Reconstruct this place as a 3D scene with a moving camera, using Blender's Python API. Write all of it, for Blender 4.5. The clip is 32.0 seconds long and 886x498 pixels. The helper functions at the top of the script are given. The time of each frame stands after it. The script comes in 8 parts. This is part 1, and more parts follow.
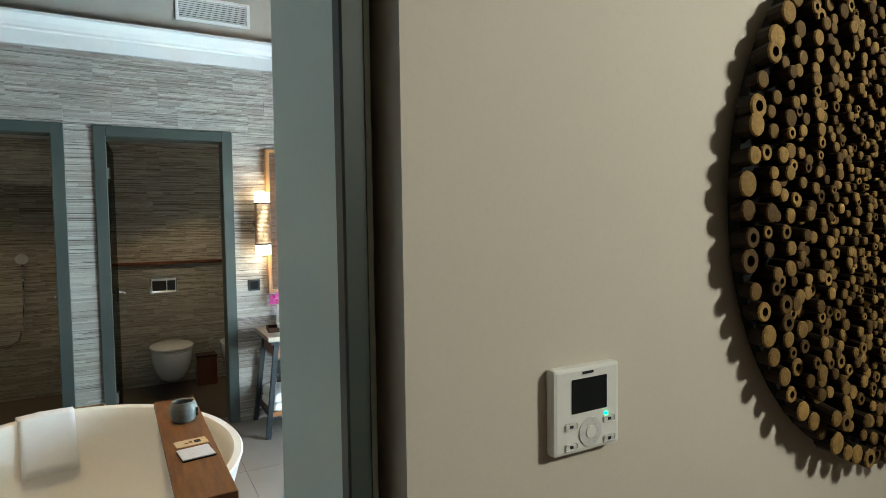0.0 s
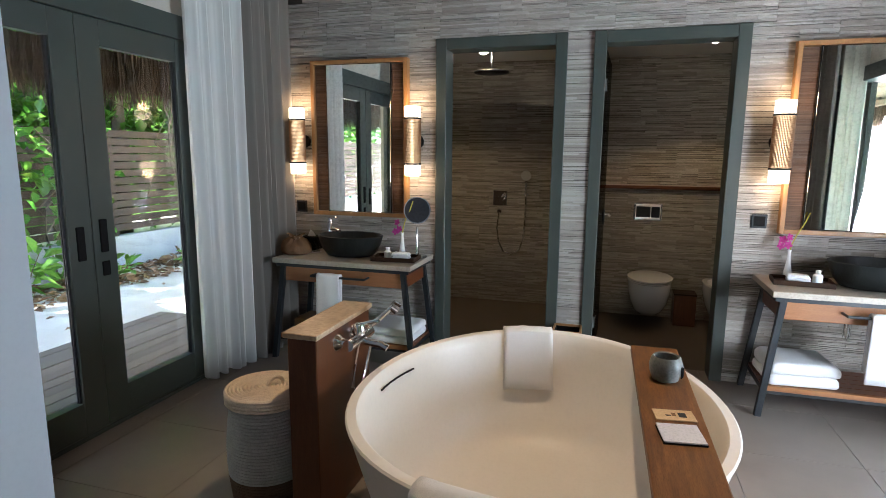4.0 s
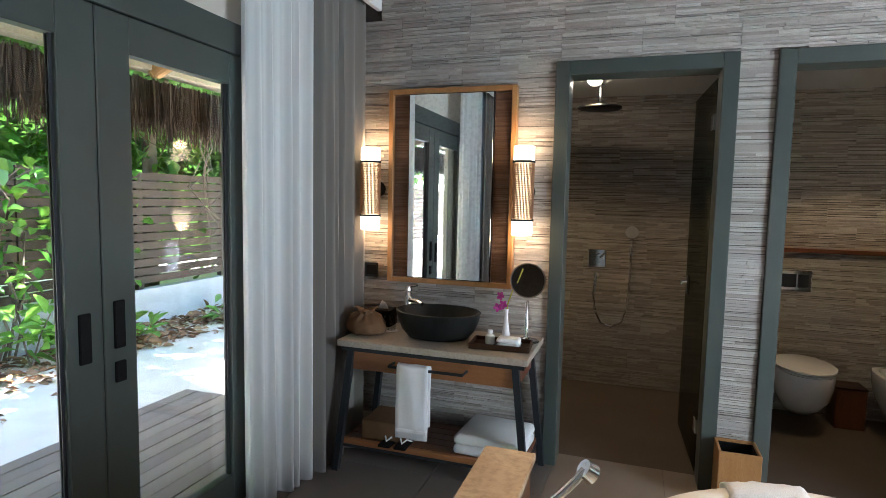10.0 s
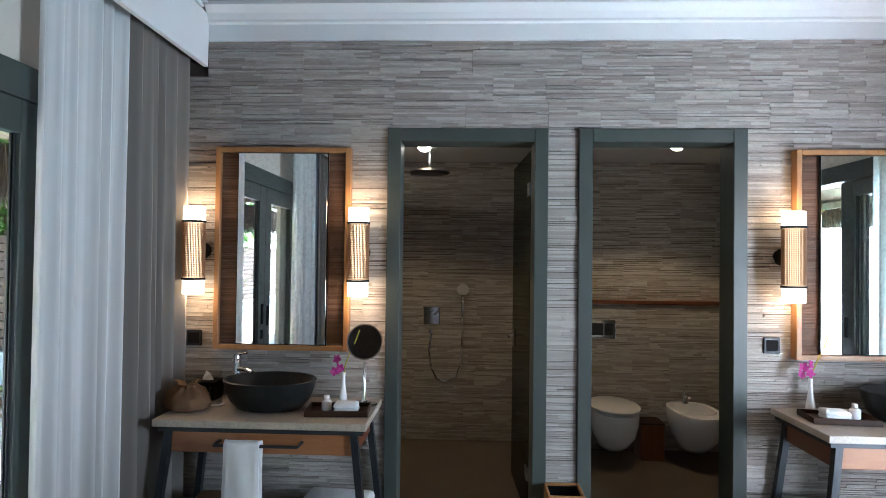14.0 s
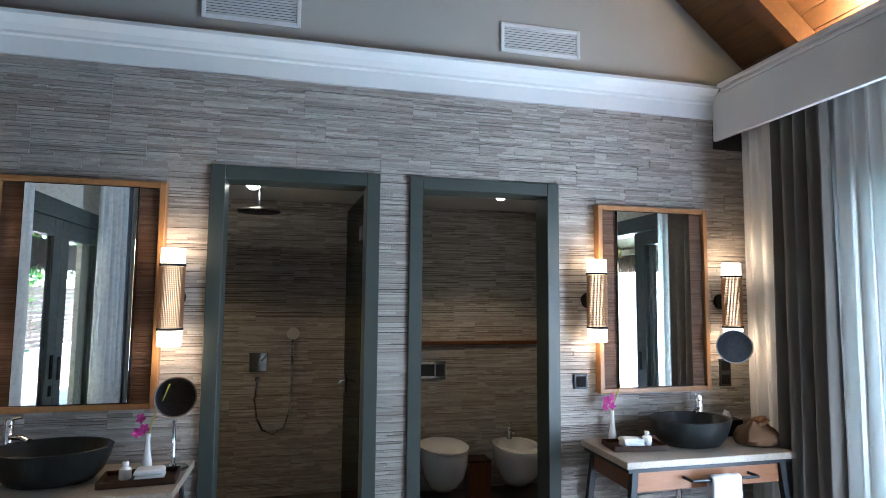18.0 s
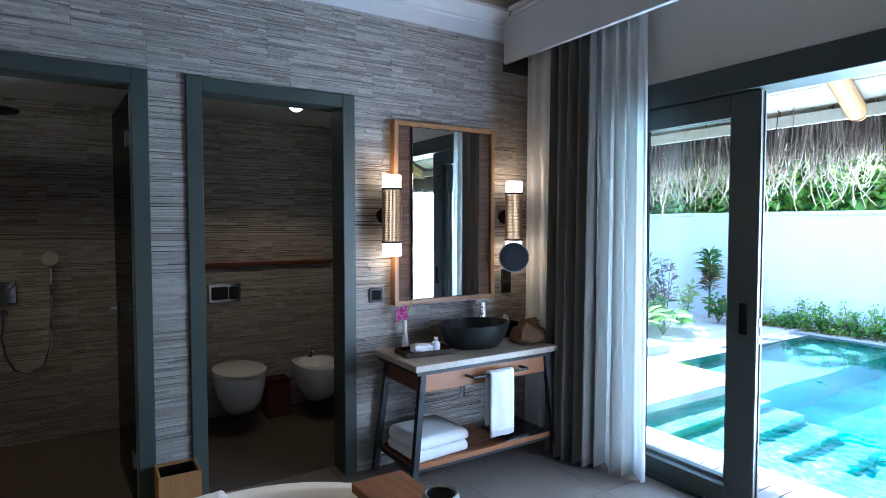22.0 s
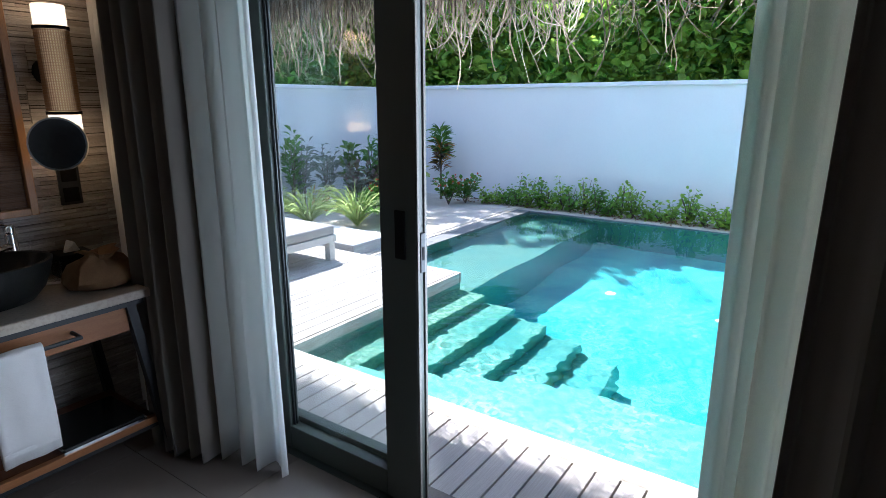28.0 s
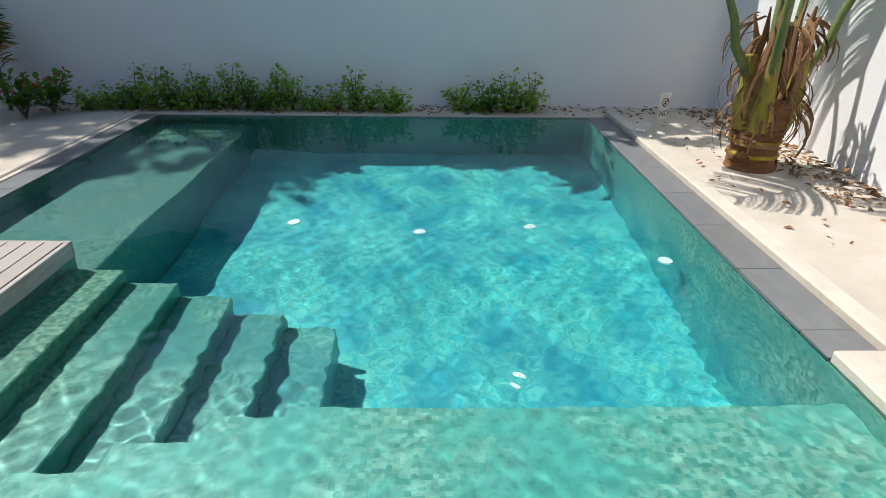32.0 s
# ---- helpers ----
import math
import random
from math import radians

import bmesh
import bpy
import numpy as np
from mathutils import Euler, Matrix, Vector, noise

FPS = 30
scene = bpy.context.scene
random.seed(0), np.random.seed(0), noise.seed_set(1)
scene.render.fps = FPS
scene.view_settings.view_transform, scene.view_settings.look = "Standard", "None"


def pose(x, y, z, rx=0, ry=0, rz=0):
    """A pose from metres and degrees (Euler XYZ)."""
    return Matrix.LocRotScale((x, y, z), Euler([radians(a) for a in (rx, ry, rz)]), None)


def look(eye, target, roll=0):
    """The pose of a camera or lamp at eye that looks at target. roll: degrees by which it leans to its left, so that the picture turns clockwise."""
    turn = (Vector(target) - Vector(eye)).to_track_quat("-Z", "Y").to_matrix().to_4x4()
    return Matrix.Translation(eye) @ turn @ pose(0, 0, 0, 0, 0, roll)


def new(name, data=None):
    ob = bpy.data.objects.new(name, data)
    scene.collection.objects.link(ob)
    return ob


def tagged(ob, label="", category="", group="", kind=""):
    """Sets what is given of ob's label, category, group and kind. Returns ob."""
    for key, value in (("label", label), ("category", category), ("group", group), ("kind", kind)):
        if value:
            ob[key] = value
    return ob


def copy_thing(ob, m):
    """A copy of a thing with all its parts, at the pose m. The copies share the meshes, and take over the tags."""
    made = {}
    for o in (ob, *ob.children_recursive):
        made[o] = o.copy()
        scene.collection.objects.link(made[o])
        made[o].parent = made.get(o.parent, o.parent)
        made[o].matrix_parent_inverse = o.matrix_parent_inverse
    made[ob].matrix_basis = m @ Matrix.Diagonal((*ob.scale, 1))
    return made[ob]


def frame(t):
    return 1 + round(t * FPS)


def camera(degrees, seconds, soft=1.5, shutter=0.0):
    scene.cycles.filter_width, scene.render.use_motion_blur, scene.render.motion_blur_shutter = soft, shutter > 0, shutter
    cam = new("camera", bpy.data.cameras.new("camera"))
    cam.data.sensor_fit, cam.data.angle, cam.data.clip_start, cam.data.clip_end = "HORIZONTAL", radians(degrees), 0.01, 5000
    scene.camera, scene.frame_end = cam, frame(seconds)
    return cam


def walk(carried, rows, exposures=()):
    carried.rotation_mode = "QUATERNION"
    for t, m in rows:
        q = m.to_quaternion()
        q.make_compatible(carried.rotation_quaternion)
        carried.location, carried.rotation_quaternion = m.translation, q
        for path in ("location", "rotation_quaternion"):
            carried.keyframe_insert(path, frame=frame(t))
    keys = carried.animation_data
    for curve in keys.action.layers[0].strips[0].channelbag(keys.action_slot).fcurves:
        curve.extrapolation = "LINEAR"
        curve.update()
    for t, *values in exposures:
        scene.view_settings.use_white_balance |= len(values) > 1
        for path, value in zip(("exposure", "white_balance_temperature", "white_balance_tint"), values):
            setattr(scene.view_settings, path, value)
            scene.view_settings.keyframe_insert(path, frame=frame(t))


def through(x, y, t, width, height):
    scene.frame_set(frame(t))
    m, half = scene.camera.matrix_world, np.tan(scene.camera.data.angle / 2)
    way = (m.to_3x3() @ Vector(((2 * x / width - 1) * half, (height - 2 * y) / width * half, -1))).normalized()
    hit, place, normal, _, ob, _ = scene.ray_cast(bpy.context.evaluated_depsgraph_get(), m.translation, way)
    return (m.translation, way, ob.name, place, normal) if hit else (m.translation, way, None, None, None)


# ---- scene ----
cam = camera(75.5, 32.0, soft=0.75)
PATH = [
    (0, (0.037, 0.455, 1.545), (0.997, 2.207, 1.45), -0.8),
    (0.5, (0.03, 0.577, 1.53), (0.796, 2.422, 1.437), -0.2),
    (0.7, (0.051, 0.578, 1.499), (0.728, 2.458, 1.414), -0.5),
    (1, (0.052, 0.69, 1.505), (0.605, 2.609, 1.392), -0.4),
    (1.5, (0.039, 0.794, 1.48), (0.397, 2.755, 1.322), -0.4),
    (2, (0.042, 0.862, 1.483), (0.187, 2.845, 1.269), -0.3),
    (2.5, (0.049, 0.942, 1.483), (-0.019, 2.926, 1.236), -0.2),
    (3, (0.047, 1.012, 1.474), (-0.225, 2.974, 1.198), 0.0),
    (3.5, (0.043, 1.068, 1.464), (-0.393, 2.996, 1.16), 0.3),
    (4, (0.007, 1.148, 1.463), (-0.553, 3.04, 1.136), 0.5),
    (4.5, (-0.076, 1.24, 1.461), (-0.738, 3.098, 1.131), 0.7),
    (6.5, (-0.346, 1.611, 1.462), (-1.307, 3.331, 1.118), 1.0),
    (7, (-0.418, 1.67, 1.462), (-1.379, 3.387, 1.105), 1.3),
    (7.5, (-0.513, 1.72, 1.458), (-1.432, 3.46, 1.103), 1.3),
    (8, (-0.584, 1.75, 1.461), (-1.471, 3.508, 1.114), 1.3),
    (8.5, (-0.633, 1.801, 1.458), (-1.496, 3.578, 1.146), 1.1),
    (9, (-0.662, 1.878, 1.46), (-1.469, 3.688, 1.191), 1.0),
    (9.5, (-0.71, 1.92, 1.486), (-1.434, 3.77, 1.259), 1.2),
    (10, (-0.779, 1.919, 1.5), (-1.413, 3.808, 1.325), 1.2),
    (10.5, (-0.792, 1.91, 1.51), (-1.336, 3.83, 1.382), 1.1),
    (11, (-0.777, 1.905, 1.522), (-1.241, 3.848, 1.429), 1.1),
    (11.5, (-0.784, 1.906, 1.516), (-1.157, 3.87, 1.463), 1.0),
    (12, (-0.775, 1.902, 1.517), (-1.07, 3.88, 1.493), 1.0),
    (12.5, (-0.775, 1.9, 1.518), (-1.011, 3.886, 1.514), 0.9),
    (13, (-0.768, 1.908, 1.514), (-0.96, 3.898, 1.526), 0.9),
    (13.5, (-0.769, 1.913, 1.516), (-0.909, 3.908, 1.538), 0.8),
    (14, (-0.778, 1.919, 1.519), (-0.86, 3.917, 1.553), 0.7),
    (14.5, (-0.76, 1.918, 1.519), (-0.799, 3.917, 1.57), 0.7),
    (16.5, (-0.746, 1.909, 1.539), (-0.53, 3.89, 1.707), 0.6),
    (17, (-0.738, 1.909, 1.548), (-0.439, 3.877, 1.74), 0.6),
    (17.5, (-0.733, 1.917, 1.548), (-0.341, 3.868, 1.745), 0.5),
    (18, (-0.73, 1.938, 1.553), (-0.262, 3.875, 1.726), 0.5),
    (18.5, (-0.715, 1.948, 1.541), (-0.182, 3.87, 1.688), 0.4),
    (19, (-0.7, 1.958, 1.544), (-0.078, 3.855, 1.664), 0.4),
    (19.5, (-0.691, 1.959, 1.547), (0.023, 3.825, 1.643), 0.4),
    (20, (-0.682, 1.961, 1.543), (0.108, 3.796, 1.613), 0.3),
    (20.5, (-0.685, 1.968, 1.543), (0.182, 3.769, 1.58), 0.3),
    (21, (-0.663, 1.967, 1.524), (0.271, 3.736, 1.531), 0.3),
    (21.5, (-0.652, 1.966, 1.516), (0.354, 3.694, 1.477), 0.2),
    (22, (-0.62, 1.963, 1.5), (0.448, 3.652, 1.413), 0.0),
    (22.5, (-0.597, 1.951, 1.503), (0.521, 3.603, 1.36), 0.1),
    (23, (-0.563, 1.955, 1.503), (0.588, 3.578, 1.3), 0.2),
    (23.5, (-0.521, 1.974, 1.489), (0.668, 3.562, 1.233), 0.1),
    (24, (-0.453, 2.011, 1.466), (0.78, 3.555, 1.16), -0.0),
    (24.5, (-0.338, 2.037, 1.468), (0.927, 3.542, 1.1), 0.1),
    (26.5, (0.142, 2.314, 1.433), (1.625, 3.569, 0.955), 0.3),
    (27, (0.378, 2.401, 1.415), (1.907, 3.596, 0.933), 0.1),
    (27.5, (0.588, 2.392, 1.457), (2.147, 3.542, 0.958), 0.4),
    (28, (0.814, 2.46, 1.431), (2.409, 3.561, 0.934), -0.1),
    (28.5, (1.059, 2.525, 1.398), (2.673, 3.588, 0.882), 0.1),
    (29, (1.291, 2.58, 1.417), (2.942, 3.558, 0.853), 0.6),
    (29.5, (1.474, 2.66, 1.392), (3.172, 3.527, 0.791), 0.5),
    (30, (1.607, 2.779, 1.393), (3.349, 3.512, 0.736), 0.9),
    (30.5, (1.71, 2.871, 1.377), (3.483, 3.449, 0.652), 0.7),
    (31, (1.828, 2.988, 1.361), (3.629, 3.357, 0.572), 1.0),
    (31.5, (1.912, 3.006, 1.364), (3.715, 3.178, 0.515), 0.8),
    (32, (1.985, 3.061, 1.361), (3.781, 3.029, 0.482), 0.7),
]
# seconds, stops, white balance, tint
EXPOSURES = [(0.0, 4.2, 5550, -1), (2.0, 4.22, 5300, -7), (4.0, 4.05, 5800, 13), (8.0, 4.15, 5950, 14), (11.0, 4.3, 5650, 13), (14.0, 4.22, 5450, 14), (18.0, 4.05, 5150, 12), (20.5, 3.55, 4850, 11), (22.0, 3.4, 4750, 11),
             (24.0, 3.05, 4650, 11), (27.0, 2.1, 5200, 15), (29.0, 1.55, 5900, 16), (30.0, 1.15, 6050, 15), (31.0, 0.68, 6050, 13), (32.0, 0.32, 6250, 11)]
walk(cam, [(t, look(eye, target, roll)) for t, eye, target, roll in PATH], EXPOSURES)

# ---- light ----
SUN_AZ, SUN_EL = 65.0, 57.0          # degrees: direction towards the sun, from +x to +y, and its height
world = bpy.data.worlds.new("sky")
scene.world = world
world.use_nodes = True
wn = world.node_tree
wn.nodes.clear()
w_out = wn.nodes.new("ShaderNodeOutputWorld")
w_bg = wn.nodes.new("ShaderNodeBackground")
w_sky = wn.nodes.new("ShaderNodeTexSky")
w_sky.sky_type = "NISHITA"
w_sky.sun_disc = False
w_sky.sun_elevation = radians(SUN_EL)
w_sky.sun_rotation = radians(90 - SUN_AZ)
w_bg.inputs["Strength"].default_value = 0.15
wn.links.new(w_sky.outputs[0], w_bg.inputs[0])
wn.links.new(w_bg.outputs[0], w_out.inputs[0])

sun_data = bpy.data.lights.new("sun", "SUN")
sun_data.energy, sun_data.angle, sun_data.color = 4.5, radians(0.6), (1.0, 0.94, 0.85)
sun = new("sun", sun_data)
sd = Vector((math.cos(radians(SUN_EL)) * math.cos(radians(SUN_AZ)), math.cos(radians(SUN_EL)) * math.sin(radians(SUN_AZ)), math.sin(radians(SUN_EL))))
sun.matrix_world = look(sd * 30, (0, 0, 0))


def area_light(name, eye, target, sx, sy, watts, colour, spread=110):
    d = bpy.data.lights.new(name, "AREA")
    d.spread = radians(spread)
    d.shape, d.size, d.size_y, d.energy, d.color = "RECTANGLE", sx, sy, watts, colour
    ob = new(name, d)
    ob.matrix_world = look(eye, target)
    return ob


def bulb(name, at, watts, colour, radius=0.03):
    d = bpy.data.lights.new(name, "POINT")
    d.energy, d.color, d.shadow_soft_size = watts, colour, radius
    ob = new(name, d)
    ob.location = at
    return ob


WARM = (1.0, 0.62, 0.30)
# sky light and light thrown up by the sunlit deck, through the pool door opening
area_light("sky_through_pool_door", (2.66, 3.25, 1.08), (1.0, 5.1, 1.9), 1.25, 1.6, 12.0, (0.84, 0.93, 1.0), 178)
# ---- materials ----
def nodes_of(name):
    m = bpy.data.materials.new(name)
    m.use_nodes = True
    t = m.node_tree
    t.nodes.clear()
    return m, t


def nd(t, kind, **inputs):
    n = t.nodes.new(kind)
    for key, value in inputs.items():
        n.inputs[key.replace("_", " ")].default_value = value
    return n


def rgba(c):
    return (c[0], c[1], c[2], 1.0)


def mapped(t, stretch=(1, 1, 1)):
    tc = t.nodes.new("ShaderNodeTexCoord")
    mp = t.nodes.new("ShaderNodeMapping")
    mp.inputs["Scale"].default_value = stretch
    t.links.new(tc.outputs["Object"], mp.inputs["Vector"])
    return mp.outputs["Vector"]


def noise_of(t, vec, scale, detail=4.0, rough=0.55, distort=0.0):
    n = nd(t, "ShaderNodeTexNoise", Scale=scale, Detail=detail, Roughness=rough, Distortion=distort)
    t.links.new(vec, n.inputs["Vector"])
    return n.outputs["Fac"]


def blend(t, fac, a, b, mode="MIX"):
    m = t.nodes.new("ShaderNodeMix")
    m.data_type, m.blend_type = "RGBA", mode
    for sock, v in ((m.inputs[0], fac), (m.inputs[6], a), (m.inputs[7], b)):
        if isinstance(v, (int, float)):
            sock.default_value = v
        elif isinstance(v, tuple):
            sock.default_value = rgba(v)
        else:
            t.links.new(v, sock)
    return m.outputs[2]


def ramp(t, fac, lo, hi):
    r = nd(t, "ShaderNodeMapRange", From_Min=lo, From_Max=hi)
    t.links.new(fac, r.inputs["Value"])
    return r.outputs["Result"]


def surface(name, c1, c2, rough=0.5, scale=6.0, fine=60.0, bump=0.15, depth=0.004, metal=0.0, stretch=(1, 1, 1),
            stain=0.25, vary=0.0, vary_hue=None, rough_var=0.12, spec=None, coat=0.0, distort=0.0, sheen=0.0, translucent=0.0, grain=1.0):
    """A surface with broad colour change, fine grain, relief and a second, larger scale of stains."""
    m, t = nodes_of(name)
    out = t.nodes.new("ShaderNodeOutputMaterial")
    b = nd(t, "ShaderNodeBsdfPrincipled", Metallic=metal, Roughness=rough)
    vec = mapped(t, stretch)
    broad = noise_of(t, vec, scale, 5.0, 0.6, distort)
    small = noise_of(t, vec, fine, 3.0, 0.6)
    col = blend(t, ramp(t, broad, 0.3, 0.7), c1, c2)
    dark = tuple(v * 0.72 for v in c1)
    gr = nd(t, "ShaderNodeMath")
    gr.operation = "MULTIPLY"
    t.links.new(ramp(t, small, 0.45, 0.85), gr.inputs[0])
    gr.inputs[1].default_value = grain
    col = blend(t, gr.outputs[0], col, dark)
    if stain:
        big = noise_of(t, vec, scale * 0.23, 3.0)
        st = nd(t, "ShaderNodeMath")
        st.operation = "MULTIPLY"
        t.links.new(ramp(t, big, 0.45, 0.75), st.inputs[0])
        st.inputs[1].default_value = stain
        col = blend(t, st.outputs[0], col, tuple(v * 0.6 for v in c2))
    if vary:
        oi = t.nodes.new("ShaderNodeObjectInfo")
        ge = t.nodes.new("ShaderNodeNewGeometry")
        ad = nd(t, "ShaderNodeMath")
        ad.operation = "ADD"
        t.links.new(oi.outputs["Random"], ad.inputs[0])
        t.links.new(ge.outputs["Random Per Island"], ad.inputs[1])
        fr = nd(t, "ShaderNodeMath")
        fr.operation = "FRACT"
        t.links.new(ad.outputs[0], fr.inputs[0])
        sc = nd(t, "ShaderNodeMath")
        sc.operation = "MULTIPLY"
        t.links.new(fr.outputs[0], sc.inputs[0])
        sc.inputs[1].default_value = vary
        col = blend(t, sc.outputs[0], col, vary_hue or tuple(v * 0.35 for v in c1))
    t.links.new(col, b.inputs["Base Color"])
    rv = nd(t, "ShaderNodeMapRange", To_Min=max(0.02, rough - rough_var), To_Max=min(1.0, rough + rough_var))
    t.links.new(broad, rv.inputs["Value"])
    t.links.new(rv.outputs["Result"], b.inputs["Roughness"])
    b.inputs["Specular IOR Level"].default_value = spec if spec is not None else (0.5 if rough < 0.5 else 0.2)
    b.inputs["Coat Weight"].default_value = coat
    b.inputs["Sheen Weight"].default_value = sheen
    if bump:
        bp = nd(t, "ShaderNodeBump", Strength=bump, Distance=depth)
        t.links.new(small, bp.inputs["Height"])
        t.links.new(bp.outputs["Normal"], b.inputs["Normal"])
    if translucent:
        tr = t.nodes.new("ShaderNodeBsdfTranslucent")
        t.links.new(col, tr.inputs["Color"])
        mx = t.nodes.new("ShaderNodeMixShader")
        mx.inputs[0].default_value = translucent
        t.links.new(b.outputs[0], mx.inputs[1])
        t.links.new(tr.outputs[0], mx.inputs[2])
        t.links.new(mx.outputs[0], out.inputs["Surface"])
    else:
        t.links.new(b.outputs[0], out.inputs["Surface"])
    return m


def pane_glass(name, tint, gloss=1.0):
    m, t = nodes_of(name)
    out = t.nodes.new("ShaderNodeOutputMaterial")
    tr = nd(t, "ShaderNodeBsdfTransparent", Color=rgba(tint))
    gl = nd(t, "ShaderNodeBsdfGlossy", Roughness=0.01, Color=(gloss, gloss, gloss, 1))
    lw = nd(t, "ShaderNodeLayerWeight", Blend=0.5)
    pw = nd(t, "ShaderNodeMath")
    pw.operation = "POWER"
    pw.inputs[1].default_value = 5.0
    t.links.new(lw.outputs["Facing"], pw.inputs[0])
    fr = nd(t, "ShaderNodeMapRange", To_Min=0.03, To_Max=0.9)
    t.links.new(pw.outputs[0], fr.inputs["Value"])
    mx = t.nodes.new("ShaderNodeMixShader")
    t.links.new(fr.outputs[0], mx.inputs[0])
    t.links.new(tr.outputs[0], mx.inputs[1])
    t.links.new(gl.outputs[0], mx.inputs[2])
    t.links.new(mx.outputs[0], out.inputs["Surface"])
    return m


def glowing(name, colour, strength):
    m, t = nodes_of(name)
    out = t.nodes.new("ShaderNodeOutputMaterial")
    e = nd(t, "ShaderNodeEmission", Color=rgba(colour), Strength=strength)
    t.links.new(e.outputs[0], out.inputs["Surface"])
    return m


def cloth(name, c, see_through=0.0, through=0.3, weave=900.0):
    """Woven cloth; see_through: share of open gaps; through: light scattered to the far side."""
    m, t = nodes_of(name)
    out = t.nodes.new("ShaderNodeOutputMaterial")
    vec = mapped(t, (1, 1, 0.35))
    n = noise_of(t, vec, weave, 2.0)
    n2 = noise_of(t, vec, 5.0, 3.0)
    col = blend(t, ramp(t, n, 0.35, 0.75), c, tuple(v * 0.86 for v in c))
    col = blend(t, ramp(t, n2, 0.4, 0.9), col, tuple(v * 0.92 for v in c))
    d = nd(t, "ShaderNodeBsdfPrincipled", Roughness=0.9)
    d.inputs["Sheen Weight"].default_value = 0.2
    t.links.new(col, d.inputs["Base Color"])
    bp = nd(t, "ShaderNodeBump", Strength=0.25, Distance=0.001)
    t.links.new(n, bp.inputs["Height"])
    t.links.new(bp.outputs["Normal"], d.inputs["Normal"])
    tl = t.nodes.new("ShaderNodeBsdfTranslucent")
    t.links.new(col, tl.inputs["Color"])
    m1 = t.nodes.new("ShaderNodeMixShader")
    m1.inputs[0].default_value = through
    t.links.new(d.outputs[0], m1.inputs[1])
    t.links.new(tl.outputs[0], m1.inputs[2])
    tp = nd(t, "ShaderNodeBsdfTransparent", Color=(1, 1, 1, 1))
    m2 = t.nodes.new("ShaderNodeMixShader")
    m2.inputs[0].default_value = see_through
    t.links.new(m1.outputs[0], m2.inputs[1])
    t.links.new(tp.outputs[0], m2.inputs[2])
    t.links.new(m2.outputs[0], out.inputs["Surface"])
    return m


def water_surface(name):
    m, t = nodes_of(name)
    out = t.nodes.new("ShaderNodeOutputMaterial")
    g = nd(t, "ShaderNodeBsdfGlass", Roughness=0.0, IOR=1.333, Color=(0.86, 1.0, 0.985, 1))
    t.links.new(g.outputs[0], out.inputs["Surface"])
    return m


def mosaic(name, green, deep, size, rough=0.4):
    """Small mottled mosaic tiles, green near the water line; the water's turquoise tint is put into the colour towards
    the floor.
    """
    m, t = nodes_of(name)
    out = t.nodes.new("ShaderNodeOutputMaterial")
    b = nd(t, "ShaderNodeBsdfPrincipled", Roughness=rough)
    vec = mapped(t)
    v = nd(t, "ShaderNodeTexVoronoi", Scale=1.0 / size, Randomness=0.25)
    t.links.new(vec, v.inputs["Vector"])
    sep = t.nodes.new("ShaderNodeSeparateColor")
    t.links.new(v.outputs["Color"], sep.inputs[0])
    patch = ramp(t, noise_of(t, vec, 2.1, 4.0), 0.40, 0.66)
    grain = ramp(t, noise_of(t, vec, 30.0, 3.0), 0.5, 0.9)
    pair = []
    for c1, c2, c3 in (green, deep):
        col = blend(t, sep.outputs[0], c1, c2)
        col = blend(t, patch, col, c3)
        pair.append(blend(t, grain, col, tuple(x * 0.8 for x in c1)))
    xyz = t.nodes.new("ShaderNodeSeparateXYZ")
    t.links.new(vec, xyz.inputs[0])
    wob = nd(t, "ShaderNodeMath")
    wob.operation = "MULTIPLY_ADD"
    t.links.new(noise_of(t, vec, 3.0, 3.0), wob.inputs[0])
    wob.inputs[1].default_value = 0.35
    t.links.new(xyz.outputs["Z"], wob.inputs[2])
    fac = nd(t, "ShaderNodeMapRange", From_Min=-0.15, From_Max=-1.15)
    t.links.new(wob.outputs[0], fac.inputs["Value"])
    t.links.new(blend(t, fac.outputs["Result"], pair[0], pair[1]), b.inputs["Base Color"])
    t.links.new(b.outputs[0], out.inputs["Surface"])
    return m


